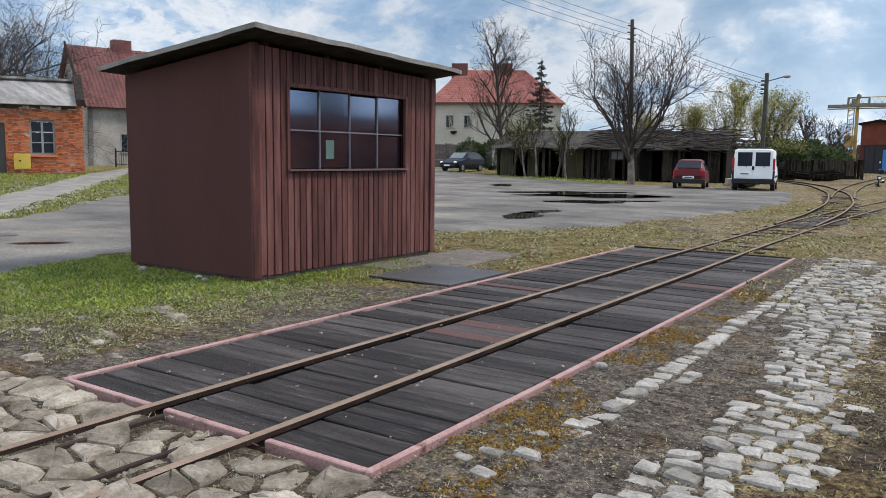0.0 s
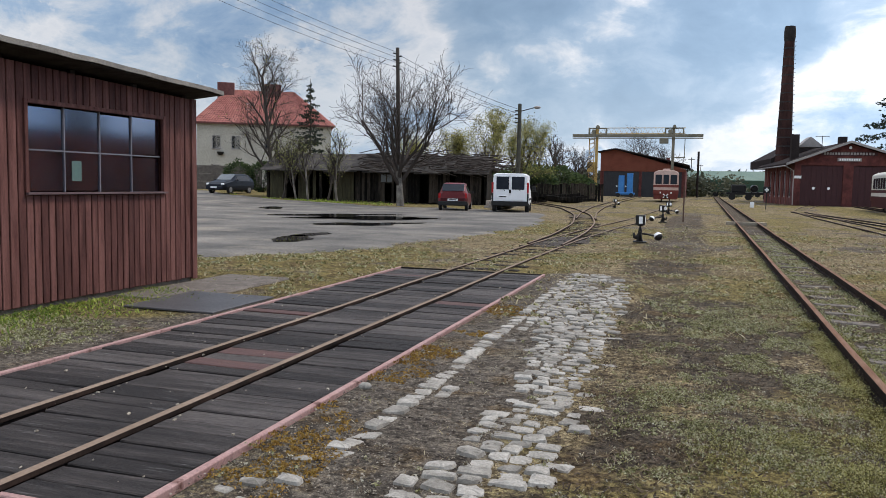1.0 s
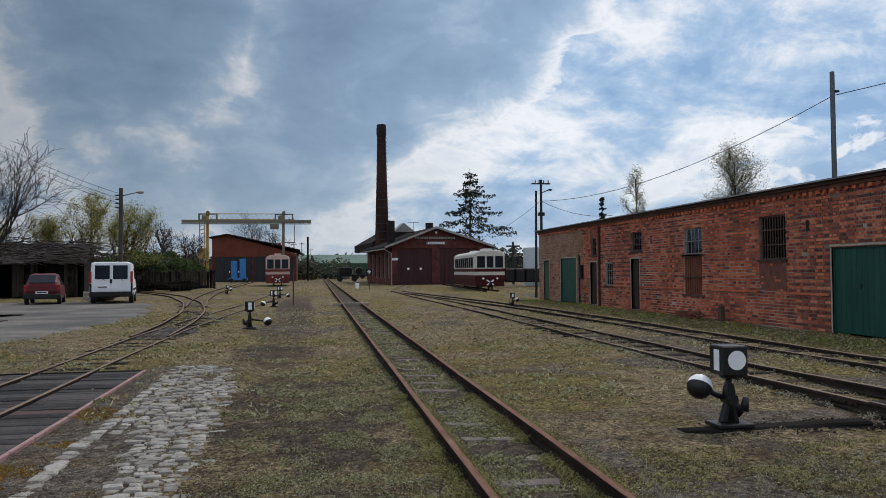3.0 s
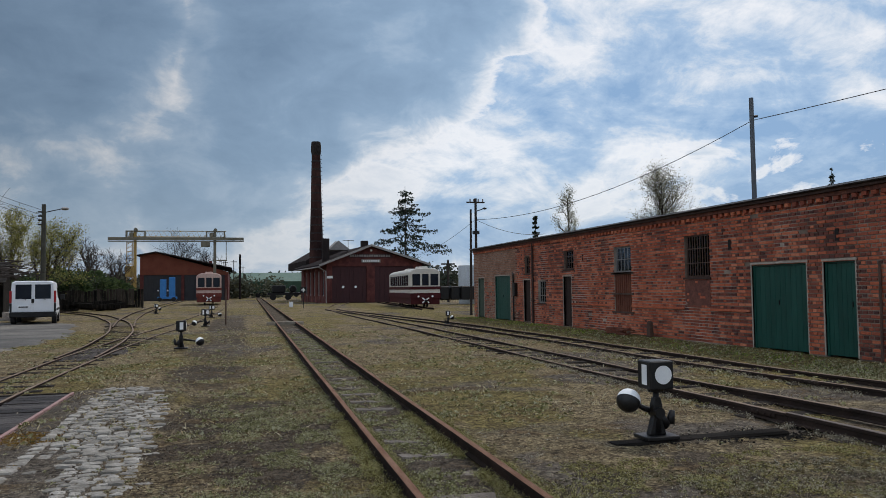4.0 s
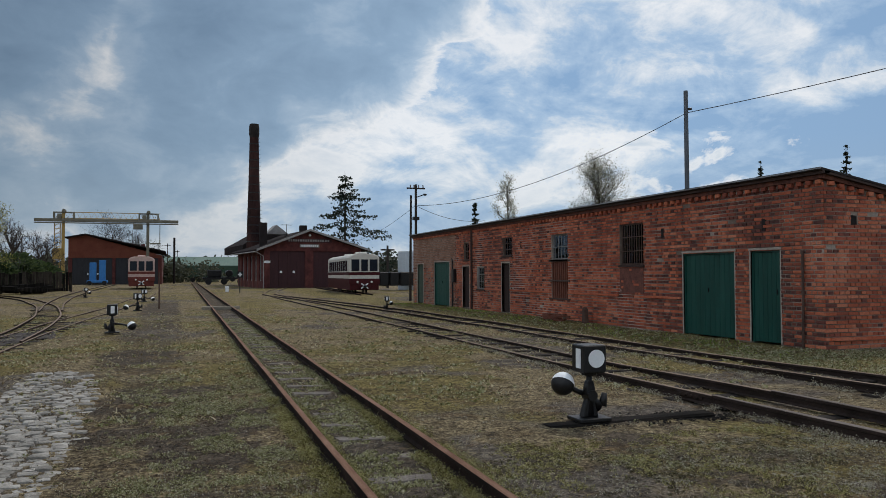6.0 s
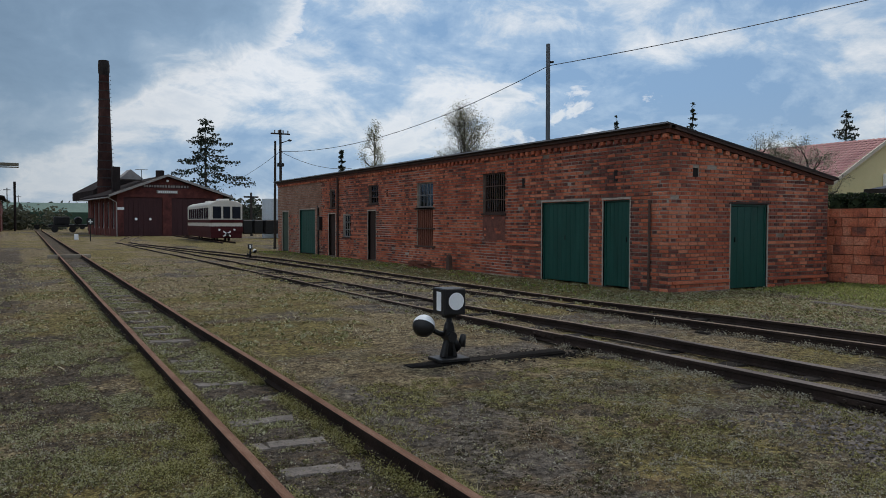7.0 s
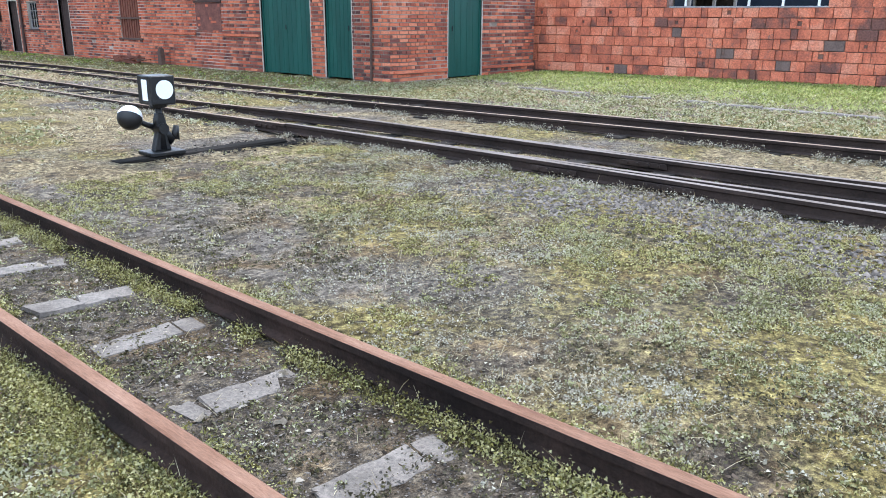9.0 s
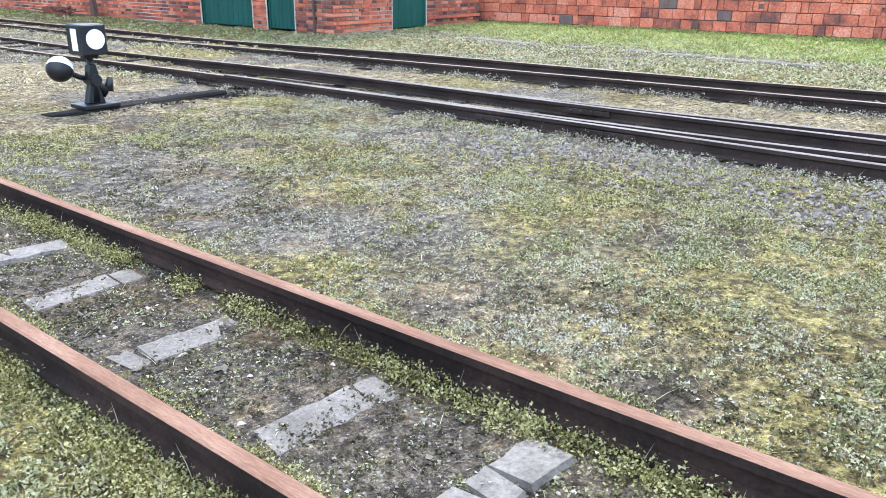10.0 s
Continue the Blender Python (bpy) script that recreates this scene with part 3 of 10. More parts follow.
ASPHALT = pmat("old_wet_asphalt", [(0.044, 0.040, 0.036), (0.085, 0.078, 0.070), (0.142, 0.129, 0.113), (0.215, 0.193, 0.164)], 0.55, 0.75, 0.7, fine=26, stretch=(0.75, 1, 1), wear=((0.20, 0.175, 0.14), 0.56, 0.45), fineamt=0.5, spec=0.3)
PATH_MAT = pmat("sandy_path", [(0.13, 0.12, 0.10), (0.19, 0.175, 0.155), (0.26, 0.24, 0.215)], 1.5, 0.95, 0.4, fine=30)
WATER = pmat("puddle_water", [(0.012, 0.012, 0.013), (0.02, 0.02, 0.02)], 2.0, 0.02, 0.0, spec=0.6)


def build_yard():
    xs = axis_steps([(-66, -24, 1.0), (-24, -4.5, 0.2)])
    ys = axis_steps([(-20, 2, 2.0), (2, 30, 0.2), (30, 68, 0.8)])

    def z(x, y):
        d = asphalt_depth(x, y)
        return land(x, y) + np.clip(d, -0.5, 0.3) * 0.12 + (fbm(x, y, 2.5, 41) - 0.5) * 0.05 - 0.012
    me = grid_mesh("asphalt_yard", xs, ys, z, ASPHALT, lambda x, y: asphalt_depth(x, y) > -0.6)
    tagged(new("asphalt_yard", me), "cracked grey asphalt yard with worn edges", "yard", kind="structure")
    # the sandy foot path on the bank
    xs, ys = axis_steps([(-60, -17, 0.4)]), axis_steps([(2, 42, 0.4)])

    def inside(x, y):
        mid = 10.3 + (x + 20.5) * -0.845 + (fbm(x, y, 3, 51) - 0.5) * 0.8
        return 0.8 - np.abs(y - mid) * 0.76
    me = grid_mesh("foot_path", xs, ys, lambda x, y: ground_z(x, y) + np.clip(inside(x, y), -0.6, 0.2) * 0.15 + 0.02, PATH_MAT, lambda x, y: inside(x, y) > -0.5)
    tagged(new("foot_path", me), "pale trodden sandy foot path across grass", "path", kind="structure")


build_yard()


def puddle(cx, cy, rx, ry, turn, seed):
    s, k = Shape(), 64
    v = [(cx, cy)]
    for i in range(k):
        a = 2 * math.pi * i / k
        r = 0.62 + 0.75 * float(fbm(np.array(math.cos(a) * 2 + seed * 7), np.array(math.sin(a) * 2 + seed), 1.0, seed, 4))
        u, w = rx * r * math.cos(a), ry * r * math.sin(a)
        c, d = math.cos(turn), math.sin(turn)
        v.append((cx + u * c - w * d, cy + u * d + w * c))
    zs = float(land(np.array(cx), np.array(cy))) + 0.038
    s.add([(x, y, zs) for x, y in v], [(0, i + 1, (i + 1) % k + 1) for i in range(k)])
    solo("puddle", s, WATER, "shallow dark rain puddle on asphalt", "puddle", "puddles in the yard")


for args in ((-13.6, 29.6, 2.6, 0.8, 0.7, 3), (-11.7, 28.0, 2.3, 1.5, 0.6, 4), (-12.9, 26.6, 1.7, 0.5, 0.6, 7), (-10.0, 28.6, 1.0, 0.5, 0.6, 12), (-10.1, 23.6, 1.3, 0.75, 0.6, 5), (-9.2, 24.9, 0.9, 0.3, 0.7, 10), (-8.8, 16.6, 1.1, 0.45, 1.9, 8), (-9.1, 18.2, 0.9, 0.28, 1.5, 11),
             (-11.4, 6.4, 0.42, 0.10, 0.9, 2), (-12.6, 6.7, 0.30, 0.07, 1.0, 6), (-19.5, 34.0, 1.8, 0.5, 2.1, 9)):
    puddle(*args)

# ---- tracks ----
RAIL_PROFILE = [(-0.028, 0.0), (-0.028, -0.026), (-0.007, -0.036), (-0.007, -0.085), (-0.042, -0.097), (-0.042, -0.106), (0.042, -0.106), (0.042, -0.097), (0.007, -0.085), (0.007, -0.036), (0.028, -0.026), (0.028, 0.0)]


def rail(parent, pts, material, head, name="rail"):
    """A rail along a line of (x, y, z of its head): foot, web and head, with a worn strip along the top."""
    pts = [Vector(p) for p in pts]
    k, body, top = len(RAIL_PROFILE), Shape(), Shape()
    v, w = [], []
    for i, p in enumerate(pts):
        way = pts[min(i + 1, len(pts) - 1)] - pts[max(i - 1, 0)]
        side = Vector((way.y, -way.x, 0)).normalized()
        v += [tuple(p + side * u + Vector((0, 0, h))) for u, h in RAIL_PROFILE]
        w += [tuple(p + side * u + Vector((0, 0, h))) for u, h in ((-0.027, 0.0005), (-0.018, 0.004), (0.018, 0.004), (0.027, 0.0005))]
    body.add(v, [(i * k + j, i * k + (j + 1) % k, (i + 1) * k + (j + 1) % k, (i + 1) * k + j) for i in range(len(pts) - 1) for j in range(k)] + [tuple(range(k)), tuple(range((len(pts) - 1) * k, len(pts) * k))[::-1]])
    top.add(w, [(i * 4 + j, (i + 1) * 4 + j, (i + 1) * 4 + j + 1, i * 4 + j + 1) for i in range(len(pts) - 1) for j in range(3)])
    ob = part(name, body, material, parent)
    part("running_surface", top, head, ob)
    return ob


def smooth_line(knots, ds=1.0):
    """A line x(y) through knots, from their first to their last y, softened."""
    ys = np.arange(knots[0][1], knots[-1][1] + 1e-6, ds)
    ky, kx = [k[1] for k in knots], [k[0] for k in knots]
    xs = np.interp(ys, ky, kx)
    for _ in range(6):
        xs[1:-1] = (xs[:-2] + 2 * xs[1:-1] + xs[2:]) / 4
    return np.stack([xs, ys], -1)


GAUGE = 0.785
BROWN_HEAD = pmat("brown_rail_head", [(0.16, 0.115, 0.085), (0.24, 0.18, 0.14)], 1.5, 0.8, 0.2, spec=0.12, fineamt=0.25)


def sideways(line, d):
    way = np.gradient(line, axis=0)
    way /= np.linalg.norm(way, axis=1)[:, None]
    return line + np.stack([way[:, 1], -way[:, 0]], -1) * d


def worn_slab(half, wide, rnd):
    """A sleeper's worn top: uneven edges, one or two cracks across with a small step between the pieces."""
    s, cuts = Shape(), sorted([-half, half] + [rnd.uniform(-0.7, 0.7) * half for _ in range(rnd.choice((1, 1, 2)))])
    for a, b in zip(cuts, cuts[1:]):
        if b - a < 0.05:
            continue
        k = max(2, int((b - a) / 0.06))
        dz, skew = rnd.uniform(-0.006, 0.003), rnd.uniform(-0.02, 0.02)
        xs = [a + 0.003 + (b - a - 0.006) * i / k for i in range(k + 1)]
        lo = [(x + skew, -wide / 2 + rnd.uniform(-0.004, 0.014)) for x in xs]
        hi = [(x - skew, wide / 2 - rnd.uniform(-0.004, 0.014)) for x in xs][::-1]
        ring = lo + hi
        m, cx, cy = len(ring), (a + b) / 2, 0
        v = [(x, y, -0.12) for x, y in ring] + [(x, y, dz - 0.016) for x, y in ring] + [(cx + (x - cx) * 0.95, y * 0.88, dz + rnd.uniform(-0.003, 0.003)) for x, y in ring]
        f = [(r * m + i, r * m + (i + 1) % m, (r + 1) * m + (i + 1) % m, (r + 1) * m + i) for r in range(2) for i in range(m)]
        n = k + 1
        f += [(2 * m + i, 2 * m + i + 1, 3 * m - 2 - i, 3 * m - 1 - i) for i in range(n - 1)]
        s.add(v, f)
    return s


def track(label, line, material, head, top=0.10, sleepers=None, name="railway_track", sunk=0.0):
    t = thing(name, pose(0, 0, 0), label, "track", "yard tracks")
    for d in (-GAUGE / 2, GAUGE / 2):
        q = sideways(line, d)
        rail(t, [(x, y, top - sunk * float(step(6.5, 12.0, y)) + float(land(np.array(x), np.array(y))) + 0.004 * math.sin(y * 0.9 + d * 5)) for x, y in q], material, head)
    if sleepers:
        y0, y1, gap, mat, half, wide = sleepers
        y, k = y0, 0
        near = [y0 + 0.1, 0.06, 0.72, 1.31, 2.04, 2.76, 3.36, 4.07, 4.67, 5.31, 6.01] if mat is CONCRETE else []
        rnd = random.Random(int(abs(line[0][0]) * 100))
        bases = [worn_slab(half, wide, rnd).mesh("sleeper", mat) for _ in range(9)]
        while y < y1:
            i = int(np.argmin(np.abs(line[:, 1] - y)))
            z = float(np.max(ground_z(line[i][0] + np.array([-0.25, -0.1, 0.1, 0.25]), np.full(4, y)))) + 0.001
            part("sleeper", bases[rnd.randrange(9)], mat, t, m=pose(line[i][0] + 0.02 + rnd.uniform(-0.03, 0.03), y, max(z, -0.022) + rnd.uniform(0.002, 0.014), rnd.uniform(-2, 2), rnd.uniform(-1.8, 1.8), rnd.uniform(-9, 1)))
            later = [q for q in near if q > y + 0.02]
            y = later[0] if later else y + gap * rnd.uniform(0.93, 1.07)
    return t


line_a = np.stack([track_a(np.arange(-6, 131, 1.0)), np.arange(-6, 131, 1.0)], -1)
track("rusty narrow-gauge track with sunken concrete sleepers", line_a, RUST, RUST_TOP, 0.105, (-5.6, 30, 0.69, CONCRETE, 0.235, 0.17))
line_b1 = smooth_line([(-3.05, -7), (-3.08, 2), (-3.08, 13), (-3.02, 19), (-2.7, 26), (-2.1, 34), (-1.5, 50), (-1.2, 70), (-1.0, 112)])
track("brown track that runs over the weighbridge", line_b1, RUST, BROWN_HEAD, 0.024, (12.6, 26, 0.75, DARK_WOOD, 0.6, 0.2))
for x in (-3.31, -2.85):
    q = solo("check_rail", Shape().prism([(-0.014, 0.02), (-0.018, -0.1), (0.018, -0.1), (0.014, 0.02)], "y", -3.0, 2.70), RAIL_DARK, "dark steel check rail set in the paving", "check rail", "check rails", bevel=0.004, m=pose(x, 0, 0))
line_b2 = smooth_line([(-3.03, 18), (-3.1, 22), (-3.6, 29), (-4.9, 38), (-7.4, 49), (-10.6, 58), (-16, 70)])
track("curved rusty siding that leaves the weighbridge track", line_b2, RUST, BROWN_HEAD, 0.06, (19, 36, 0.8, DARK_WOOD, 0.6, 0.2))
line_b3 = smooth_line([(-4.1, 33), (-5.0, 41), (-5.9, 53), (-6.6, 70), (-7.6, 117)])
track("rusty siding towards the red workshop", line_b3, RUST, BROWN_HEAD, 0.06)
line_c1 = smooth_line([(6.2, 7), (6.35, 15), (6.45, 27), (6.35, 42), (6.6, 55), (8.2, 66), (10.6, 79)])
track("dark track towards the engine shed", line_c1, RAIL_DARK, BROWN_HEAD, 0.105, (7.6, 24, 0.8, DARK_WOOD, 0.6, 0.2), sunk=0.06)
line_c1a = smooth_line([(6.14, -14), (6.18, 0.5), (6.21, 5), (6.2, 7)], 0.5)
line_c1b = smooth_line([(8.2, -14), (6.95, -6), (6.38, 0.8), (6.27, 2.6), (6.215, 5), (6.2, 7)], 0.5)
track("straight dark track through the near points", line_c1a, RAIL_DARK, RAIL_SHINE, 0.11, (-6, 6.5, 0.8, DARK_WOOD, 0.62, 0.2))
track("curving leg of the near points", line_c1b, RAIL_DARK, RAIL_SHINE, 0.113)
line_c2 = smooth_line([(10.2, -14), (8.95, 0), (8.62, 4.5), (8.45, 10), (8.5, 20), (8.35, 28), (7.7, 37), (6.7, 48), (6.4, 54)])
track("dark siding along the brick store", line_c2, RAIL_DARK, BROWN_HEAD, 0.105, (-3, 30, 0.9, DARK_WOOD, 0.6, 0.2), sunk=0.05)
line_d = smooth_line([(12.3, 50), (13.0, 60), (14.0, 77)])
track("overgrown track under the railcar", line_d, RUST, RUST_TOP, 0.09)


def fishplate(x, y, z, turn):
    t = thing("rail_joint", pose(x, y, z, 0, 0, turn), "bolted dark steel fishplate joint on a rail", "rail joint", "rail joints")
    part("plate", Shape().box(-0.024, -0.012, -0.22, 0.22, -0.08, -0.035), RAIL_DARK, t, bevel=0.003)
    for k in (-0.15, -0.05, 0.05, 0.15):
        part("bolt", Shape().cyl((-0.024, k, -0.058), (-0.045, k, -0.058), 0.016, n=6), RAIL_DARK, t)


for x, y in ((5.79, 3.4), (6.57, 3.0), (5.78, 2.4), (8.05, 9.4), (8.44, 2.2), (5.81, 7.4)):
    fishplate(x, y, 0.11, 1)
part("timber_plank", Shape().box(-0.75, 0.75, -0.12, 0.12, -0.03, 0.115), pmat("pale_plank_wood", [(0.20, 0.17, 0.13), (0.32, 0.28, 0.22)], 4.0, 0.9, 0.5, fine=40), None, bevel=0.01, m=pose(2.15, 33.0, 0))
tagged(bpy.data.objects["timber_plank"], "pale timber plank laid across the track", "plank")

# ---- weighbridge ----


def build_scale():
    x0, x1, y0, y1 = SCALE
    t = thing("weighbridge", pose(0, 0, 0), "wagon weighbridge with tarred plank deck in a red steel frame", "weighbridge")
    w = 0.042
    for s in ((x0, x0 + w, y0, y1), (x1 - w, x1, y0, y1)):
        part("frame_beam", Shape().box(*s, -0.12, 0.014), FRAME_RED, t, bevel=0.006)
    cuts = [x0 + w, -3.54, -3.40, -2.76, -2.62, x1 - w]
    for y in (y0, y1 - w):
        for a, b in ((cuts[0], cuts[1]), (cuts[2], cuts[3]), (cuts[4], cuts[5])):
            part("end_beam", Shape().box(a, b, y, y + w, -0.12, 0.012), FRAME_RED if y == y0 else DARK_WOOD, t, bevel=0.006)
    # a black block: the shade below the planks is put into its colour
    part("pit", Shape().box(x0 + 0.01, x1 - 0.01, y0 + 0.01, y1 - 0.01, -0.3, -0.11), SHADE_BLACK, t)
    rnd = random.Random(4)
    for a, b in ((x0 + w + 0.012, -3.515), (-3.425, -2.735), (-2.645, x1 - w - 0.012)):
        y = y0 + w + 0.01
        while y < y1 - w - 0.08:
            d = min(rnd.uniform(0.16, 0.26), y1 - w - 0.012 - y)
            cut = rnd.random() < 0.04
            lift = rnd.uniform(-0.006, 0.006)
            s = Shape().box(-(b - a) / 2 + rnd.uniform(0, 0.012), (b - a) / 2 - rnd.uniform(0, 0.012), -d / 2 + 0.007, d / 2 - 0.007, -0.055, 0.0)
            part("deck_plank", s, DECK_NEW if cut else DECK, t, bevel=0.006, m=pose((a + b) / 2, y + d / 2, lift, rnd.uniform(-0.8, 0.8), rnd.uniform(-0.4, 0.4), rnd.uniform(-0.9, 0.9)))
            y += d
    plate = solo("steel_cover_plate", Shape().box(-0.62, 0.5, -0.62, 0.62, 0.0, 0.02), pmat("grey_chequer_plate", [(0.075, 0.072, 0.075), (0.11, 0.105, 0.108)], 2, 0.5, 0.3, fine=30, metal=0.4), "flat grey steel cover plate beside the weighbridge", "cover plate", bevel=0.004, m=pose(-4.98, 7.72, -0.002))
    solo("concrete_step", Shape().box(-0.5, 0.5, -1.2, 1.2, -0.1, 0.0), CONCRETE, "worn flat concrete slab before the hut door side", "slab", bevel=0.02, m=pose(-5.75, 8.9, 0.012))


build_scale()

# ---- weighing hut ----
HUT_GLASS = glass_mat("hut_glass", (0.42, 0.45, 0.52), 0.09, 0.36, (0.52, 0.58, 0.74))


def build_hut():
    fx, y0, y1, bx = -6.28, 6.0, 9.35, -8.5
    t = thing("weighing_hut", pose(0, 0, 0), "small dark brown boarded weighing hut with a felt pent roof", "hut")
    top = lambda y, x=fx: 2.56 - (y - y0) * 0.028 + (x - fx) * 0.105
    win = (6.54, 8.66, 1.22, 2.13)
    # carcass: side walls, back, floor and the sheet behind the boards
    part("side_wall", Shape().prism([(bx, 0.04), (fx - 0.03, 0.04), (fx - 0.03, top(y0) - 0.02), (bx, top(y0, bx) - 0.02)], "y", y0, y0 + 0.05), BROWN_SHEET, t, "flat brown painted sheet wall")
    part("side_wall", Shape().prism([(bx, 0.04), (fx - 0.03, 0.04), (fx - 0.03, top(y1) - 0.02), (bx, top(y1, bx) - 0.02)], "y", y1 - 0.05, y1), BROWN_SHEET, t)
    part("back_wall", Shape().box(bx - 0.03, bx + 0.02, y0 + 0.05, y1 - 0.05, 0.04, 2.24), BROWN_SHEET, t)
    part("floor", Shape().box(bx, fx - 0.05, y0 + 0.05, y1 - 0.05, 0.03, 0.10), DARK_WOOD, t)
    part("plinth", Shape().box(bx + 0.05, fx - 0.04, y0 + 0.06, y1 - 0.06, -0.1, 0.05), CONCRETE, t)
    lin = pierced(y0 + 0.05, y1 - 0.05, 0.05, 2.42, [win], lambda u, w, k: (fx - (0.022, 0.045)[k], u, w))
    part("front_lining", lin, DARK_WOOD, t)
    rnd = random.Random(8)
    y, w = y0 + 0.10, 0.1
    part("corner_board", Shape().box(fx - 0.03, fx + 0.016, y0 - 0.012, y0 + 0.095, 0.03, top(y0) - 0.01), BROWN_BOARD, t, bevel=0.004)
    part("corner_board", Shape().box(fx - 0.03, fx + 0.016, y1 - 0.09, y1 + 0.012, 0.03, top(y1) - 0.01), BROWN_BOARD, t, bevel=0.004)
    while y < y1 - 0.11:
        w = min(rnd.uniform(0.092, 0.112), y1 - 0.095 - y)
        spans = [(0.045 + rnd.uniform(0, 0.012), top(y + w) - 0.02)]
        if y + w > win[0] and y < win[1]:
            spans = [(spans[0][0], win[2] - 0.03), (win[3] + 0.03, spans[0][1])]
        for a, b in spans:
            dx = rnd.uniform(-0.003, 0.003)
            part("wall_board", Shape().box(fx - 0.02, fx + dx, y + 0.006, y + w - 0.006, a, b), BROWN_BOARD, t, bevel=0.005)
        y += w
    # window
    wn = part("window", Shape().box(fx - 0.06, fx + 0.022, win[0] - 0.045, win[0], win[2] - 0.04, win[3] + 0.045).box(fx - 0.06, fx + 0.022, win[1], win[1] + 0.045, win[2] - 0.04, win[3] + 0.045).box(fx - 0.06, fx + 0.022, win[0], win[1], win[3], win[3] + 0.045), BROWN_BOARD, t, bevel=0.004)
    part("window_sill", Shape().box(fx - 0.06, fx + 0.05, win[0] - 0.045, win[1] + 0.045, win[2] - 0.022, win[2]), pmat("brown_sill", [(0.085, 0.05, 0.052), (0.14, 0.095, 0.098)], 3, 0.7, 0.2), wn, "worn brown sill")
    bar = pmat("grey_glazing_bar", [(0.11, 0.105, 0.125), (0.18, 0.175, 0.20)], 4, 0.7, 0.2)
    cols, midz = [win[0] + (win[1] - win[0]) * k / 4 for k in range(5)], 1.66
    for c in cols[1:-1]:
        part("glazing_bar", Shape().box(fx - 0.058, fx - 0.032, c - 0.008, c + 0.008, win[2], win[3]), bar, wn)
    part("glazing_bar", Shape().box(fx - 0.06, fx - 0.034, win[0], win[1], midz - 0.008, midz + 0.008), bar, wn)
    notice_y = cols[1] + 0.09
    part("notice", Shape().box(fx - 0.044, fx - 0.041, notice_y + 0.02, notice_y + 0.16, win[2] + 0.12, win[2] + 0.34), pmat("pale_green_paper", [(0.075, 0.13, 0.12), (0.10, 0.165, 0.15)], 3, 0.7, 0.1), wn, "small pale green paper notice")
    for a, b in zip(cols, cols[1:]):
        for c, d in ((win[2], midz), (midz, win[3])):
            p = part("pane", Shape().box(fx - 0.05, fx - 0.046, a + 0.012, b - 0.012, c + 0.012, d - 0.012), HUT_GLASS, wn, m=pose(0, 0, 0, 0, rnd.uniform(-0.15, 0.15), 0))
            p.visible_shadow = False
    # roof: deck, fascia and felt with turned-down edges
    e = 0.30
    rf = lambda x, y: top(y, x) + 0.03
    q = [(bx - 0.18, y0 - 0.2), (fx + e, y0 - 0.2), (fx + e, y1 + 0.16), (bx - 0.18, y1 + 0.16)]
    deck = Shape()
    deck.add([(x, y, rf(x, y)) for x, y in q] + [(x, y, rf(x, y) + 0.045) for x, y in q], [(3, 2, 1, 0), (4, 5, 6, 7), (0, 1, 5, 4), (1, 2, 6, 5), (2, 3, 7, 6), (3, 0, 4, 7)])
    rp = part("roof", deck, DARK_WOOD, t)
    g = [(bx - 0.21, y0 - 0.23), (fx + e + 0.03, y0 - 0.23), (fx + e + 0.03, y1 + 0.19), (bx - 0.21, y1 + 0.19)]
    felt, k = Shape(), 14
    ring = []
    for i in range(4):
        (ax, ay), (cx, cy) = g[i], g[(i + 1) % 4]
        ring += [(ax + (cx - ax) * j / k, ay + (cy - ay) * j / k) for j in range(k)]
    wav = [rnd.uniform(-0.006, 0.006) for _ in ring]
    top_v = [(x, y, rf(x, y) + 0.062 + w_) for (x, y), w_ in zip(ring, wav)]
    bot_v = [(x, y, rf(x, y) + 0.008 + w_ * 1.5) for (x, y), w_ in zip(ring, wav)]
    n4 = len(ring)
    felt.add(top_v + bot_v + [((g[0][0] + g[2][0]) / 2, (g[0][1] + g[2][1]) / 2, rf((g[0][0] + g[2][0]) / 2, (g[0][1] + g[2][1]) / 2) + 0.065)],
             [(i, (i + 1) % n4, 2 * n4) for i in range(n4)] + [(i + n4, (i + 1) % n4 + n4, (i + 1) % n4, i) for i in range(n4)])
    part("roofing_felt", felt, FELT, rp, "grey bitumen felt with a folded edge")
    for y in (y0 + 0.25, y0 + 1.2, y0 + 2.2, y1 - 0.2):
        part("rafter", Shape().box(bx - 0.1, fx - 0.03, y - 0.035, y + 0.035, -0.1, 0.0, Matrix.Translation((0, 0, top(y) + 0.025)) @ Matrix.Translation((fx, 0, 0)) @ Matrix.Rotation(-math.atan(0.105), 4, "Y") @ Matrix.Translation((-fx, 0, 0))), DARK_WOOD, t)
    # inside, behind the panes
    desk = pmat("pale_desk_top", [(0.25, 0.21, 0.18), (0.33, 0.28, 0.25)], 3, 0.6, 0.1)
    part("desk", Shape().box(-7.3, -6.75, 6.4, 8.0, 0.80, 0.85).box(-7.2, -7.15, 6.45, 6.5, 0.1, 0.8).box(-7.2, -7.15, 7.9, 7.95, 0.1, 0.8), desk, t)
    notice = solo("notice_sheet", Shape().box(fx - 0.064, fx - 0.06, 7.28, 7.46, 1.36, 1.62), pmat("pale_green_paper", [(0.22, 0.42, 0.36), (0.26, 0.48, 0.42)], 4, 0.8, 0), "pale green paper notice inside the hut window", "notice")


build_hut()

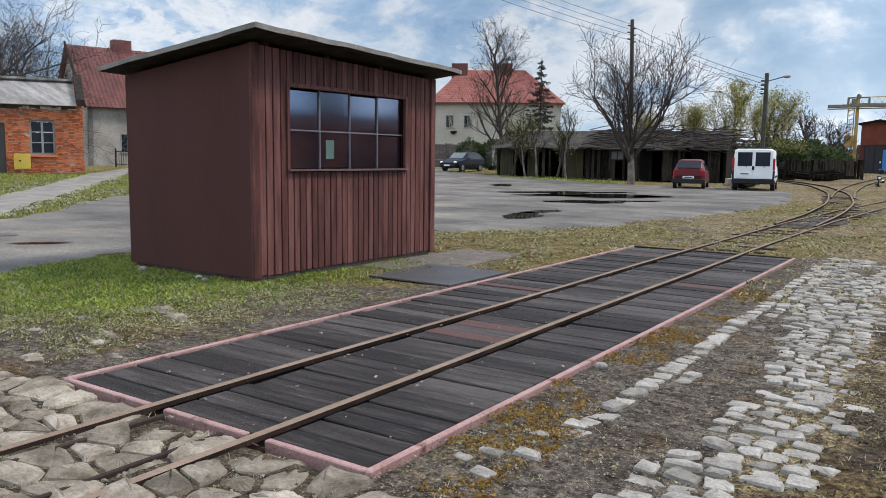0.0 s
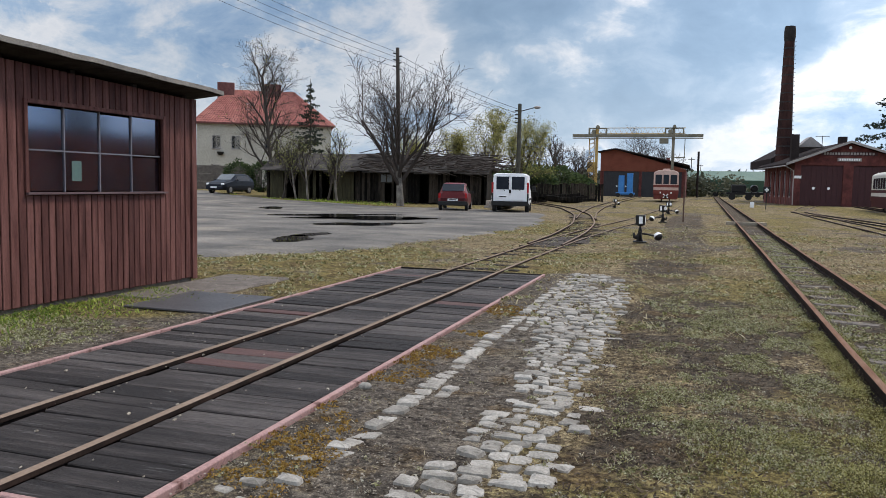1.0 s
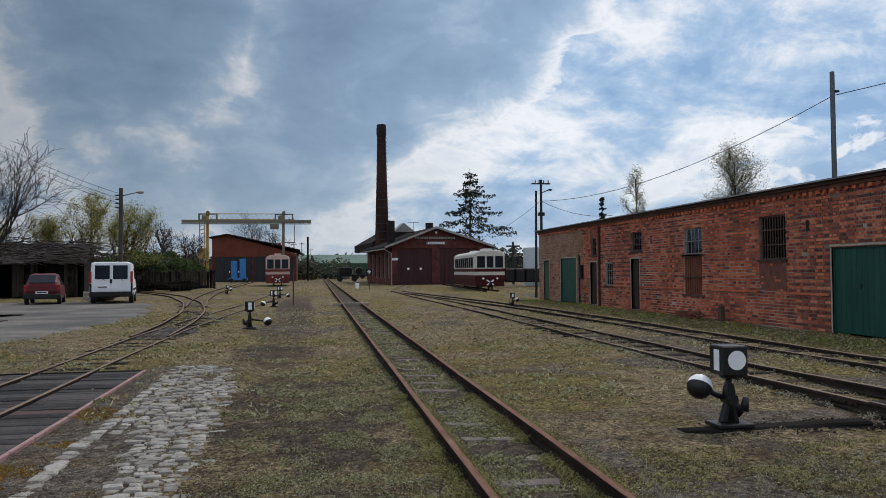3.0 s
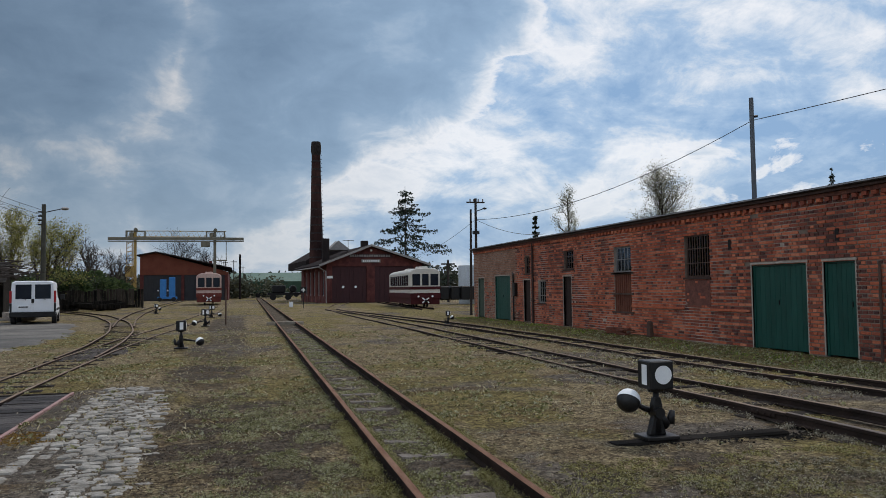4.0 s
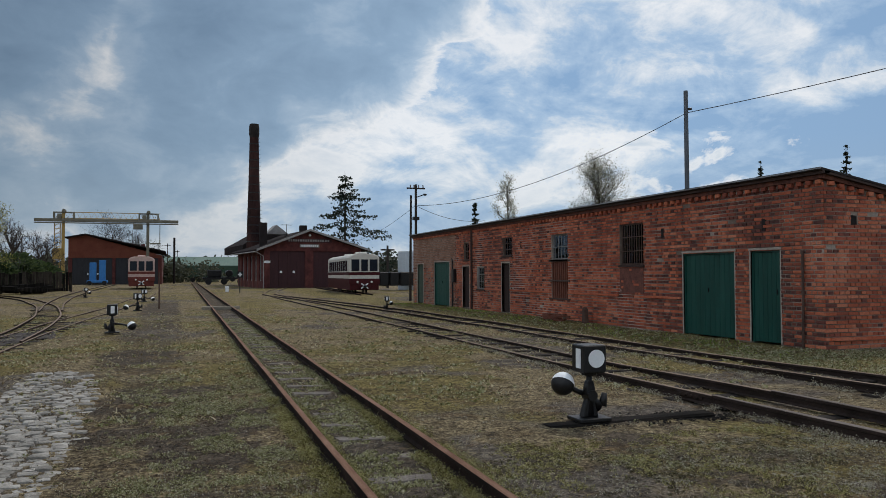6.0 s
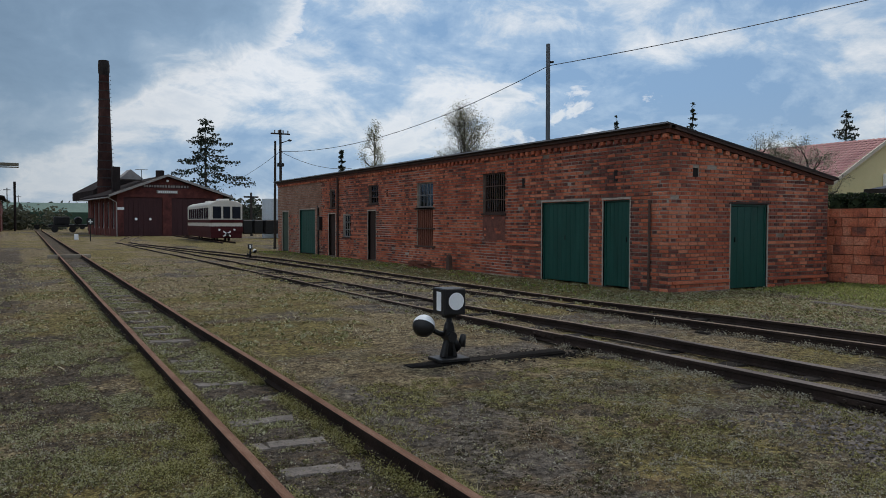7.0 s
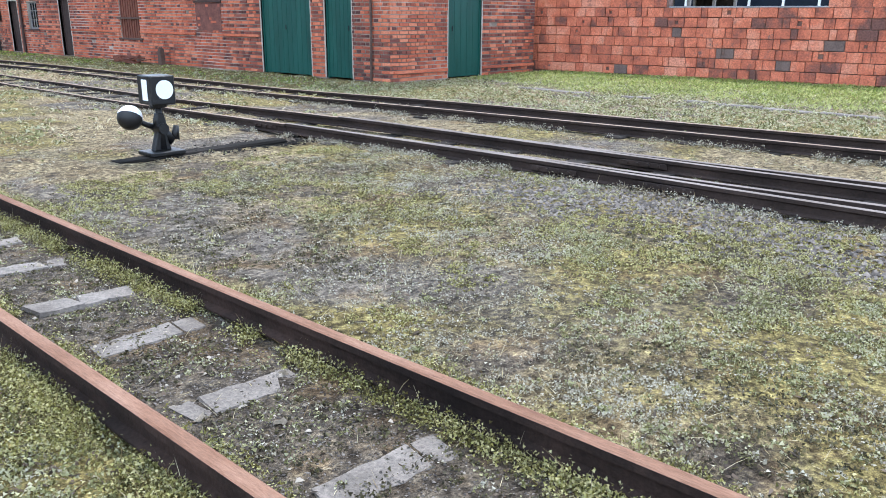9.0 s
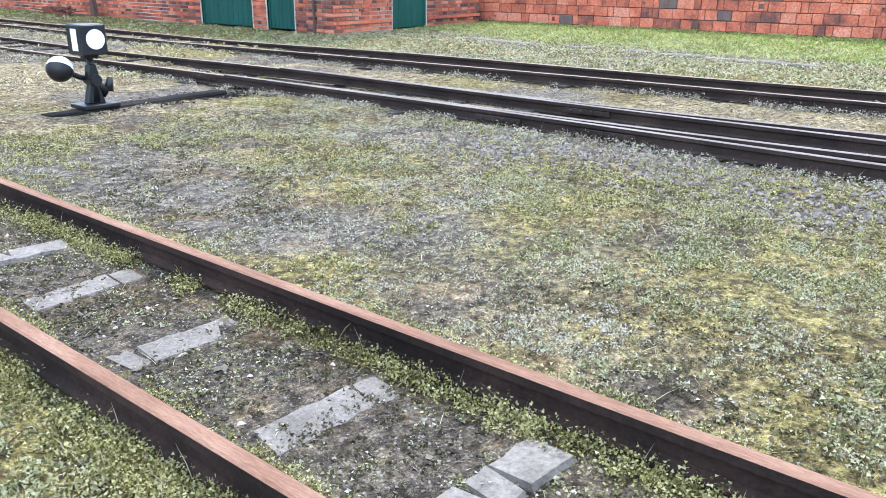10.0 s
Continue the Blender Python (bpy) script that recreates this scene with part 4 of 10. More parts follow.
# ---- brick store ----
XW, YS, YN, XE = 11.575, 11.20, 37.1, 16.45
WEST_HOLES = [   # y0, y1, z0, z1
    (13.64, 15.40, -0.1, 1.87), (12.32, 13.15, -0.1, 1.87), (17.03, 18.14, 1.62, 2.72), (21.05, 22.12, 1.84, 2.62), (21.05, 22.12, 0.62, 1.80),
    (25.18, 25.98, 2.03, 2.72), (25.36, 26.07, 0.02, 1.78), (27.75, 28.52, 0.80, 1.67), (29.36, 30.10, 0.02, 1.70), (29.40, 29.97, 1.95, 2.66),
    (31.75, 33.80, -0.1, 1.92), (35.45, 36.38, -0.1, 1.86)]
SOUTH_HOLES = [(13.32, 14.43, -0.1, 1.77), (12.22, 12.38, 2.28, 2.54)]


def west_top(y): return 3.14
def south_top(x): return 3.14 - (x - XW) * 0.178


def brick_courses(u0, u1, holes, top, seed, h=0.077, stretcher=0.262):
    """Bricks in English bond as (u, z, width) of a wall with a sloped top, cut at its openings."""
    rnd, out, z, row = random.Random(seed), [], 0.0, 0
    while True:
        w = stretcher if row % 2 == 0 else stretcher / 2
        if z + h > max(top(u0), top(u1)):
            break
        u = u0 - (0 if row % 2 == 0 else stretcher / 4)
        while u < u1 - 0.02:
            pieces = [(max(u, u0), min(u + w, u1))]
            for a, b, c, d in holes:
                if z + h * 0.6 > c and z + h * 0.4 < d:
                    nxt = []
                    for p, q in pieces:
                        if q <= a or p >= b:
                            nxt.append((p, q))
                        else:
                            nxt += [s for s in ((p, a), (b, q)) if s[1] - s[0] > 0.025]
                    pieces = nxt
            for p, q in pieces:
                if q - p > 0.025 and z + h < top((p + q) / 2) + 0.02:
                    out.append((p, q, z, rnd.uniform(-0.006, 0.004) + (0.010 if rnd.random() < 0.03 else 0), rnd.random()))
            u += w
        z += h
        row += 1
    return out


def build_store():
    t = thing("brick_store", pose(0, 0, 0), "long low red brick store with green doors", "building")
    jt = 0.021
    far_shape, pale_shape, south_rest, far_burnt, south_burnt = Shape(), Shape(), Shape(), Shape(), Shape()
    burnt = lambda p, q, z, r: r < (0.62 if q - p < 0.16 else 0.10) * (0.25 + 1.2 * float(step(0.36, 0.60, fbm(np.array(p), np.array(z), 1.6, 181))))
    west = pierced(YS + 0.02, YN, -0.2, 3.14, WEST_HOLES, lambda u, w, k: (XW + (0.012, 0.30)[k], u, w))
    wall_w = part("wall", west, MORTAR, t, "brick wall with worn joints")
    south = pierced(XW + 0.302, XE, -0.2, 3.14, SOUTH_HOLES, lambda u, w, k: (u if u > XW + 0.31 else XW + (0.017, 0.302)[k], YS + (0.012, 0.30)[k], w if w <= 2.0 else 2.0 + (w - 2.0) * (south_top(u) - 2.0) / 1.14))
    wall_s = part("wall", south, MORTAR, t, "brick gable end wall")
    part("wall", Shape().box(XW + 0.02, XE, YN - 0.3, YN, -0.2, 2.3), BRICK_PALE, t)
    part("wall", Shape().box(XE - 0.3, XE, YS + 0.3, YN - 0.3, -0.2, 2.25), MORTAR, t)
    # indoor floor coloured black in place of an unlit room
    part("floor", Shape().box(XW + 0.3, XE - 0.3, YS + 0.3, YN - 0.3, -0.2, -0.02), SHADE_BLACK, t)
    # roof slab, fascia and drip edge
    fall = 0.178
    rz = lambda x: 3.30 - (x - XW) * fall
    s = Shape()
    q = [(XW - 0.18, YS - 0.12), (XE + 0.2, YS - 0.12), (XE + 0.2, YN + 0.12), (XW - 0.18, YN + 0.12)]
    s.add([(x, y, rz(x) - 0.045) for x, y in q] + [(x, y, rz(x) + 0.005) for x, y in q], [(3, 2, 1, 0), (4, 5, 6, 7), (0, 1, 5, 4), (1, 2, 6, 5), (2, 3, 7, 6), (3, 0, 4, 7)])
    rf = part("roof", s, pmat("tarred_roof_edge", [(0.016, 0.012, 0.011), (0.04, 0.03, 0.027)], 2, 0.8, 0.3), t, "dark felt pent roof")
    part("drip_edge", Shape().box(XW - 0.195, XW - 0.175, YS - 0.13, YN + 0.13, 3.302, 3.326), pmat("zinc_edge", [(0.24, 0.24, 0.25), (0.36, 0.36, 0.37)], 3, 0.45, 0.1, metal=0.5), rf)
    part("fascia", Shape().box(XW - 0.12, XW + 0.03, YS - 0.12, YN + 0.05, 3.222, 3.275), pmat("brown_fascia", [(0.035, 0.020, 0.017), (0.062, 0.036, 0.029)], 2, 0.8, 0.3), rf)
    # cornice brick: grime, and the roof's shade mixed into the colour as well
    sooty = pmat("shaded_sooty_brick", [(0.045, 0.020, 0.016), (0.105, 0.040, 0.028), (0.17, 0.062, 0.040)], 3.0, 0.95, 0.5, fine=16, stretch=(1, 3, 1))
    slope_strip = lambda y0, y1, lo, hi: Shape().add([(x, y, south_top(x) + k) for k in (lo, hi) for x, y in ((XW - 0.075, y0), (XE + 0.1, y0), (XE + 0.1, y1), (XW - 0.075, y1))],
                                                      [(3, 2, 1, 0), (4, 5, 6, 7), (0, 1, 5, 4), (1, 2, 6, 5), (2, 3, 7, 6), (3, 0, 4, 7)])
    part("fascia", slope_strip(YS - 0.12, YS + 0.03, 0.072, 0.125), bpy.data.materials["brown_fascia"], rf)
    # both cornices carry painted eaves shade on top of their grime
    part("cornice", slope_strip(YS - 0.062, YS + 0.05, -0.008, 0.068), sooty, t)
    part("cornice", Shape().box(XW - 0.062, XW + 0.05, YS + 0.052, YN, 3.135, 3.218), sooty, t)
    # the projecting courses
    for a, b in ((15.5, 17.0), (18.2, 21.0), (22.2, 25.3), (26.2, 27.7)):
        part("string_course", Shape().box(XW - 0.035, XW + 0.05, a, b, 0.80, 0.85), BRICK, t)
    for a, b in ((XW + 0.1, 13.28), (14.47, XE)):
        part("string_course", Shape().box(a, b, YS - 0.03, YS + 0.05, 0.16, 0.22), BRICK, t)
    # doors
    def leaf_door(parent, axis, u0, u1, z0, z1, leaves, material, planks, label, deep=0.06):
        """A boarded door in an opening of the west (x) or south (y) wall."""
        put = (lambda s, a, b, c, e, f, g: s.box(XW + a, XW + b, c, e, f, g)) if axis == "x" else (lambda s, a, b, c, e, f, g: s.box(c, e, YS + a, YS + b, f, g))
        fr = Shape()
        for a, b, c, e in ((u0, u0 + 0.045, z0, z1), (u1 - 0.045, u1, z0, z1), (u0 + 0.045, u1 - 0.045, z1 - 0.045, z1)):
            put(fr, deep - 0.02, deep + 0.06, a, b, c, e)
        d = part("door", fr, material, parent, label, bevel=0.003)
        wd = (u1 - u0 - 0.09) / leaves
        for k in range(leaves):
            a, n = u0 + 0.045 + k * wd, planks
            for j in range(n):
                s = Shape()
                put(s, deep, deep + 0.03, a + wd * j / n + 0.003, a + wd * (j + 1) / n - 0.003, z0 + 0.02, z1 - 0.05)
                part("board", s, material, d, bevel=0.003)
        for a, b in ((u0 - 0.035, u0), (u1, u1 + 0.035)):
            rv = Shape()
            put(rv, -0.006, 0.10, a, b, max(z0, 0), z1 + 0.03)
            part("reveal", rv, PLASTER_EDGE, d, "crumbling pale plaster edge", bevel=0.008)
        hd = Shape()
        put(hd, -0.008, 0.1, u0 - 0.05, u1 + 0.05, z1, z1 + 0.045)
        part("lintel", hd, bpy.data.materials["brown_fascia"] if axis == "y" else PLASTER_EDGE, d, bevel=0.006)
        c = u0 + (u1 - u0) * (0.5 if leaves == 2 else 0.12) + 0.03
        h = Shape()
        put(h, deep - 0.02, deep, c, c + 0.014, 0.98, 1.08)
        part("handle", h, BLACK_IRON, d)
        return d

    leaf_door(t, "x", 13.64, 15.40, 0.0, 1.87, 2, GREEN_DOOR, 5, "green painted double board door")
    leaf_door(t, "x", 12.32, 13.15, 0.0, 1.87, 1, GREEN_DOOR, 6, "green painted board door")
    leaf_door(t, "y", 13.32, 14.43, 0.0, 1.77, 1, GREEN_DOOR, 5, "green painted side door", 0.05)
    leaf_door(t, "x", 31.75, 33.80, 0.0, 1.92, 2, GREEN_DOOR, 4, "green double door at the far end")
    leaf_door(t, "x", 35.45, 36.38, 0.0, 1.86, 1, pmat("faded_green_boards", [(0.03, 0.05, 0.036), (0.055, 0.08, 0.06)], 2, 0.7, 0.3), 4, "faded grey-green door")
    leaf_door(t, "x", 25.36, 26.07, 0.02, 1.78, 1, DARK_DOOR, 4, "dark brown weathered door", 0.1)
    leaf_door(t, "x", 29.36, 30.10, 0.02, 1.70, 1, DARK_DOOR, 4, "dark brown weathered door", 0.1)

    def barred(u0, u1, z0, z1, bars, rows, material, label, glass=True):
        w = part("window", Shape().box(XW + 0.07, XW + 0.11, u0, u0 + 0.05, z0, z1).box(XW + 0.07, XW + 0.11, u1 - 0.05, u1, z0, z1).box(XW + 0.07, XW + 0.11, u0 + 0.05, u1 - 0.05, z1 - 0.05, z1).box(XW + 0.07, XW + 0.11, u0 + 0.05, u1 - 0.05, z0, z0 + 0.05), material, t, label)
        for k in range(bars):
            y = u0 + (u1 - u0) * (k + 1) / (bars + 1)
            part("bar", Shape().cyl((XW + 0.03, y, z0 + 0.01), (XW + 0.03, y, z1 - 0.01), 0.011, n=6), material, w)
        for k in range(rows):
            z = z0 + (z1 - z0) * (k + 1) / (rows + 1)
            part("cross_bar", Shape().box(XW + 0.02, XW + 0.04, u0, u1, z - 0.012, z + 0.012), material, w)
        if glass:
            p = part("pane", Shape().box(XW + 0.088, XW + 0.092, u0 + 0.05, u1 - 0.05, z0 + 0.05, z1 - 0.05), GLASS, w)
            p.visible_shadow = False
        # black panel behind the opening, painted shade instead of a room
        part("dark_room", Shape().box(XW + 0.36, XW + 0.4, u0 - 0.05, u1 + 0.05, z0 - 0.05, z1 + 0.05), SHADE_BLACK, w)
        part("window_sill", Shape().box(XW - 0.03, XW + 0.12, u0 - 0.05, u1 + 0.05, z0 - 0.05, z0), bpy.data.materials["brown_fascia"], w)
        return w

    iron = pmat("rusty_window_iron", [(0.05, 0.028, 0.022), (0.10, 0.06, 0.045)], 4, 0.7, 0.3)
    pale = pmat("pale_window_bars", [(0.15, 0.145, 0.14), (0.23, 0.22, 0.215)], 4, 0.6, 0.2)
    barred(17.03, 18.14, 1.62, 2.72, 9, 2, iron, "barred dark window with a bricked-up lower half")
    barred(21.05, 22.12, 1.84, 2.62, 4, 1, pale, "barred window over a rusty shutter")
    barred(25.18, 25.98, 2.03, 2.72, 3, 2, iron, "small dark window over a door")
    barred(27.75, 28.52, 0.80, 1.67, 3, 2, pale, "small white-barred window")
    barred(29.40, 29.97, 1.95, 2.66, 2, 1, iron, "narrow dark window over a door")
    sh = part("shutter", Shape().box(XW + 0.03, XW + 0.05, 21.05, 22.12, 0.62, 1.80), RUST_SHEET, t, "rusty ribbed iron shutter")
    for k in range(8):
        y = 21.05 + 1.07 * (k + 0.5) / 8
        part("rib", Shape().box(XW + 0.005, XW + 0.03, y - 0.02, y + 0.02, 0.62, 1.80), RUST_SHEET, sh)
    for z in (0.62, 1.18, 1.80):
        part("strap", Shape().box(XW - 0.03, XW + 0.01, 20.9, 22.25, z - 0.02, z + 0.03), iron, sh)
    # bricked-up panel under the barred window, ladders of soot, vents
    part("bricked_panel", Shape().box(XW - 0.004, XW + 0.02, 17.03, 18.14, 0.88, 1.56), pmat("dark_patch_brick", [(0.09, 0.035, 0.028), (0.19, 0.075, 0.055)], 6, 0.9, 0.6, wear=((0.3, 0.2, 0.16), 0.64, 4)), t, "darker patch of bricked-up wall")
    # vent openings as black boxes, the shade inside them painted
    for y in (12.75, 16.2, 24.4):
        part("air_vent", Shape().box(XW - 0.003, XW + 0.03, y - 0.05, y + 0.05, 2.26, 2.5), SHADE_BLACK, t)
    part("air_vent", Shape().box(12.23, 12.37, YS + 0.02, YS + 0.05, 2.28, 2.54), SHADE_BLACK, t)
    part("downpipe", Shape().tube([(XW - 0.05, 11.70, -0.02), (XW - 0.05, 11.68, 1.0), (XW - 0.05, 11.68, 1.82)], 0.025, 8), iron, t, "rusty iron pipe on the wall")
    part("downpipe", Shape().tube([(XW - 0.06, 28.95, 0.0), (XW - 0.06, 28.95, 3.15)], 0.045, 8), bpy.data.materials["brown_fascia"], t)
    part("downpipe", Shape().tube([(XW - 0.06, 31.2, 0.0), (XW - 0.06, 31.2, 1.2), (XW - 0.06, 31.2, 1.95), (XW + 0.02, 31.5, 2.05)], 0.035, 8), BLACK_IRON, t)
    part("meter_box", Shape().box(XW - 0.14, XW, 30.85, 31.12, 1.05, 1.6), BLACK_IRON, t, bevel=0.01)
    part("post_stub", Shape().prism([(19.48, 0), (19.68, 0), (19.66, 0.36), (19.6, 0.46), (19.52, 0.4)], "x", XW - 0.3, XW - 0.18), iron, t, bevel=0.01)
    # dentils under the eaves
    dent = Shape().box(-0.055, 0.06, 0, 0.12, 0, 0.075).mesh("dentil", BRICK_O)
    k, y = 0, YS + 0.02
    while y < YN - 0.15:
        part("dentil", dent, BRICK_O, wall_w, m=pose(XW, y, 3.055)); y += 0.235
    x = XW + 0.15
    while x < XE - 0.1:
        part("dentil", dent, BRICK_O, wall_s, m=pose(x, YS, south_top(x) - 0.095, 0, 0, 90) @ pose(0, -0.06, 0, 0, 0, 0)); x += 0.235
    # bricks: those by the near corner singly, the rest joined
    stock = {}

    def brick_mesh(w, dark):
        key = (round(w, 2), dark)
        if key not in stock:
            stock[key] = Shape().box(0, 0.05, jt / 2, key[0] - jt / 2, jt / 2, 0.077 - jt / 2).mesh("brick", BURNT_O if dark else BRICK_O, bevel=0.004)
        return stock[key]

    left = 260
    for p, q, z, d, r in brick_courses(YS, YN, WEST_HOLES, west_top, 1):
        if z > 3.06:
            continue
        if p < 12.3 and left > 0:
            part("brick", brick_mesh(q - p, burnt(p, q, z, r)), BRICK_O, wall_w, m=pose(XW + d, p, z)); left -= 1
        else:
            (pale_shape if q > 31.05 and (z > 1.7 or lattice(np.float64(p), np.float64(z), 3) > 0.3) else far_burnt if burnt(p, q, z, r) else far_shape).box(XW + d, XW + 0.03, p + jt / 2, q - jt / 2, z + jt / 2, z + 0.077 - jt / 2)
    part("brickwork", far_shape, BRICK, wall_w)["kind"] = "stuff"
    part("burnt_brickwork", far_burnt, BURNT, wall_w)["kind"] = "stuff"
    part("brickwork", pale_shape, BRICK_PALE, wall_w)["kind"] = "stuff"
    for p, q, z, d, r in brick_courses(XW + 0.002, XE, SOUTH_HOLES, lambda x: south_top(x) - 0.06, 2):
        (south_burnt if burnt(p + 40, q + 40, z, r) else south_rest).box(p + jt / 2, q - jt / 2, YS + d, YS + 0.03, z + jt / 2, z + 0.077 - jt / 2)
    part("brickwork", south_rest, BRICK, wall_s)["kind"] = "stuff"
    part("burnt_brickwork", south_burnt, BURNT, wall_s)["kind"] = "stuff"


# ---- clay block garden wall ----


def build_garden_wall():
    ax, ay, bx, by = 16.9, 12.45, 18.35, -6.0
    n = math.hypot(bx - ax, by - ay)
    m = Matrix.Translation((ax, ay, 0)) @ Matrix.Rotation(math.atan2(by - ay, bx - ax), 4, "Z")
    w = thing("garden_wall", m, "boundary wall of reddish hollow clay blocks", "wall", kind="structure")
    top = lambda u: 1.72 if u < 4.3 else 1.50 if u < 7.6 else 1.72
    back = Shape()
    for a, b in ((0, 4.3), (4.3, 7.6), (7.6, n)):
        back.box(a, b, 0.02, 0.24, -0.2, top((a + b) / 2) - 0.02)
    part("mortar_core", back, pmat("clay_mortar", [(0.050, 0.030, 0.026), (0.13, 0.075, 0.058), (0.26, 0.18, 0.15)], 2.0, 0.95, 0.5), w)
    rnd, h, jt, left, rest = random.Random(12), 0.212, 0.011, 290, Shape()
    row, z = 0, 0.02
    while z < 1.7:
        u = -0.14 * (row % 2) - rnd.uniform(0, 0.05)
        while u < n:
            wd = rnd.choice((0.26, 0.29, 0.30, 0.33, 0.38, 0.21, 0.14))
            if z + h < top(u + wd / 2) + 0.03 and u > 0:
                d = rnd.uniform(-0.022, -0.002)
                a, b, lo, hi = -wd / 2 + jt / 2, wd / 2 - jt / 2, -h / 2 + jt / 2, h / 2 - jt / 2
                if left > 0 and u < 12:
                    if rnd.random() < 0.13 and wd > 0.25:      # broken open: the hollow shows
                        c, g = rnd.uniform(-0.04, 0.04), rnd.uniform(0.025, 0.05)
                        s = Shape().box(a, c - g, 0, 0.1, lo, hi).box(c + g, b, 0, 0.1, lo, hi).box(c - g, c + g, 0, 0.1, lo, -g).box(c - g, c + g, 0, 0.1, g, hi)
                    else:
                        s = Shape().box(a, b, 0, 0.1, lo, hi)
                    part("clay_block", s, BLOCK_GREY if rnd.random() < 0.06 else BLOCK_O, w, bevel=0.009, m=pose(u + wd / 2, d, z + h / 2 + rnd.uniform(-0.004, 0.004), rnd.uniform(-1.5, 1.5), rnd.uniform(-1.2, 1.2), rnd.uniform(-2, 2))); left -= 1
                else:
                    rest.box(u + jt / 2, u + wd - jt / 2, d, 0.1, z + jt / 2, z + h - jt / 2)
            u += wd
        z += h
        row += 1
    part("blockwork", rest, BLOCK, w)["kind"] = "stuff"
    zinc = bpy.data.materials["zinc_edge"]
    part("coping", Shape().box(4.32, 7.58, -0.02, 0.26, 1.50, 1.53), zinc, w)


# ---- point levers with signal lamps ----


def point_lever(x, y, face, ball_side, lamp_turn=0.0, scale=1.0, label="", reach=0.25, ball_z=0.35):
    """A hand lever with a turning box lamp on a post, and a half white counterweight on an arm."""
    t = thing("point_lever", pose(x, y, float(land(np.array(x), np.array(y))) + 0.02, 0, 0, face) @ Matrix.Diagonal((scale, scale, scale, 1)), label, "point lever", "point levers of the yard")
    part("base_plate", Shape().box(-0.17, 0.17, -0.13, 0.13, 0, 0.035), BLACK_IRON, t, bevel=0.006)
    part("bracket", Shape().prism([(-0.095, 0.035), (0.085, 0.035), (0.06, 0.11), (0.042, 0.20), (0.05, 0.30), (0.03, 0.38), (-0.03, 0.38), (-0.05, 0.31), (-0.045, 0.20), (-0.07, 0.12)], "y", -0.035, 0.035), BLACK_IRON, t, bevel=0.008)
    part("post", Shape().tube([(0, 0, 0.05), (0, 0, 0.30), (0, 0, 0.50)], [0.05, 0.032, 0.026], 10), BLACK_IRON, t, smooth=True)
    part("pivot", Shape().cyl((0, -0.075, 0.24), (0, 0.075, 0.24), 0.05, n=14), BLACK_IRON, t)
    part("crank", Shape().tube([(-0.03 * ball_side, 0.0, 0.22), (-0.10 * ball_side, 0, 0.11), (-0.14 * ball_side, 0, 0.13), (-0.165 * ball_side, 0, 0.25)], [0.04, 0.05, 0.045, 0.026], 8), BLACK_IRON, t, smooth=True)
    arm = part("lever_arm", Shape().tube([(0, 0.05, 0.24), (reach * 0.36 * ball_side, 0.06, 0.24 + (ball_z - 0.24) * 0.27), (reach * 0.85 * ball_side, 0.06, 0.24 + (ball_z - 0.24) * 0.86)], [0.03, 0.026, 0.022], 8), BLACK_IRON, t, smooth=True)
    c = (reach * ball_side, 0.06, ball_z)
    tilt = Matrix.Translation(c) @ Matrix.Rotation(radians(-30), 4, "X") @ Matrix.Rotation(radians(-30 * ball_side), 4, "Y")
    up, dn = Shape().ball((0, 0, 0), 0.112, 18, 8, half=1), Shape().ball((0, 0, 0), 0.112, 18, 8, half=-1)
    part("counterweight_top", up, WHITE_PAINT, arm, "white painted upper half", True, m=tilt)
    part("counterweight_base", dn, BLACK_IRON, arm, "black lower half", True, m=tilt)
    lamp = part("lamp_box", Shape().box(-0.12, 0.12, -0.12, 0.12, 0.46, 0.72), BLACK_IRON, t, "black box lamp with white signs", bevel=0.01, m=pose(0, 0, 0, 0, 0, lamp_turn))
    part("lamp_collar", Shape().cyl((0, 0, 0.43), (0, 0, 0.47), 0.075, 0.085), BLACK_IRON, t)
    for a in (0, 180):
        part("round_sign", Shape().cyl((0.012, -0.121, 0.595), (0.012, -0.125, 0.595), 0.085, n=28), WHITE_PAINT, lamp, "white opal disc", m=Matrix.Rotation(radians(a), 4, "Z"))
        part("bar_sign", Shape().box(-0.03, 0.06, -0.125, -0.121, 0.50, 0.685), WHITE_PAINT, lamp, "white upright bar", m=Matrix.Rotation(radians(a + 90), 4, "Z"))
    return t


# ---- vegetation ----
BARK = pmat("grey_brown_bark", [(0.045, 0.036, 0.030), (0.085, 0.070, 0.058)], 3.0, 0.95, 0.6, fine=20)
BARK_PALE = pmat("pale_bark", [(0.075, 0.067, 0.058), (0.13, 0.118, 0.103), (0.23, 0.21, 0.185)], 2.0, 0.95, 0.5, fine=20)
TWIG = pmat("bare_twigs", [(0.032, 0.025, 0.022), (0.055, 0.044, 0.038)], 2.0, 0.95, 0.0)


def leaf_mat(name, cols, vary=0.6, scale=0.8):
    m = pmat(name, cols, scale, 0.7, 0.0, per="island", vary=vary, fine=5, fineamt=0.1)
    # thin leaves let light through
    n, link = m.node_tree.nodes, m.node_tree.links.new
    bs, thr, mx = n["Principled BSDF"], n.new("ShaderNodeBsdfTranslucent"), n.new("ShaderNodeMixShader")
    link(bs.inputs["Base Color"].links[0].from_socket, thr.inputs[0])
    mx.inputs[0].default_value = 0.4
    link(bs.outputs[0], mx.inputs[1]); link(thr.outputs[0], mx.inputs[2])
    link(mx.outputs[0], n["Material Output"].inputs[0])
    return m


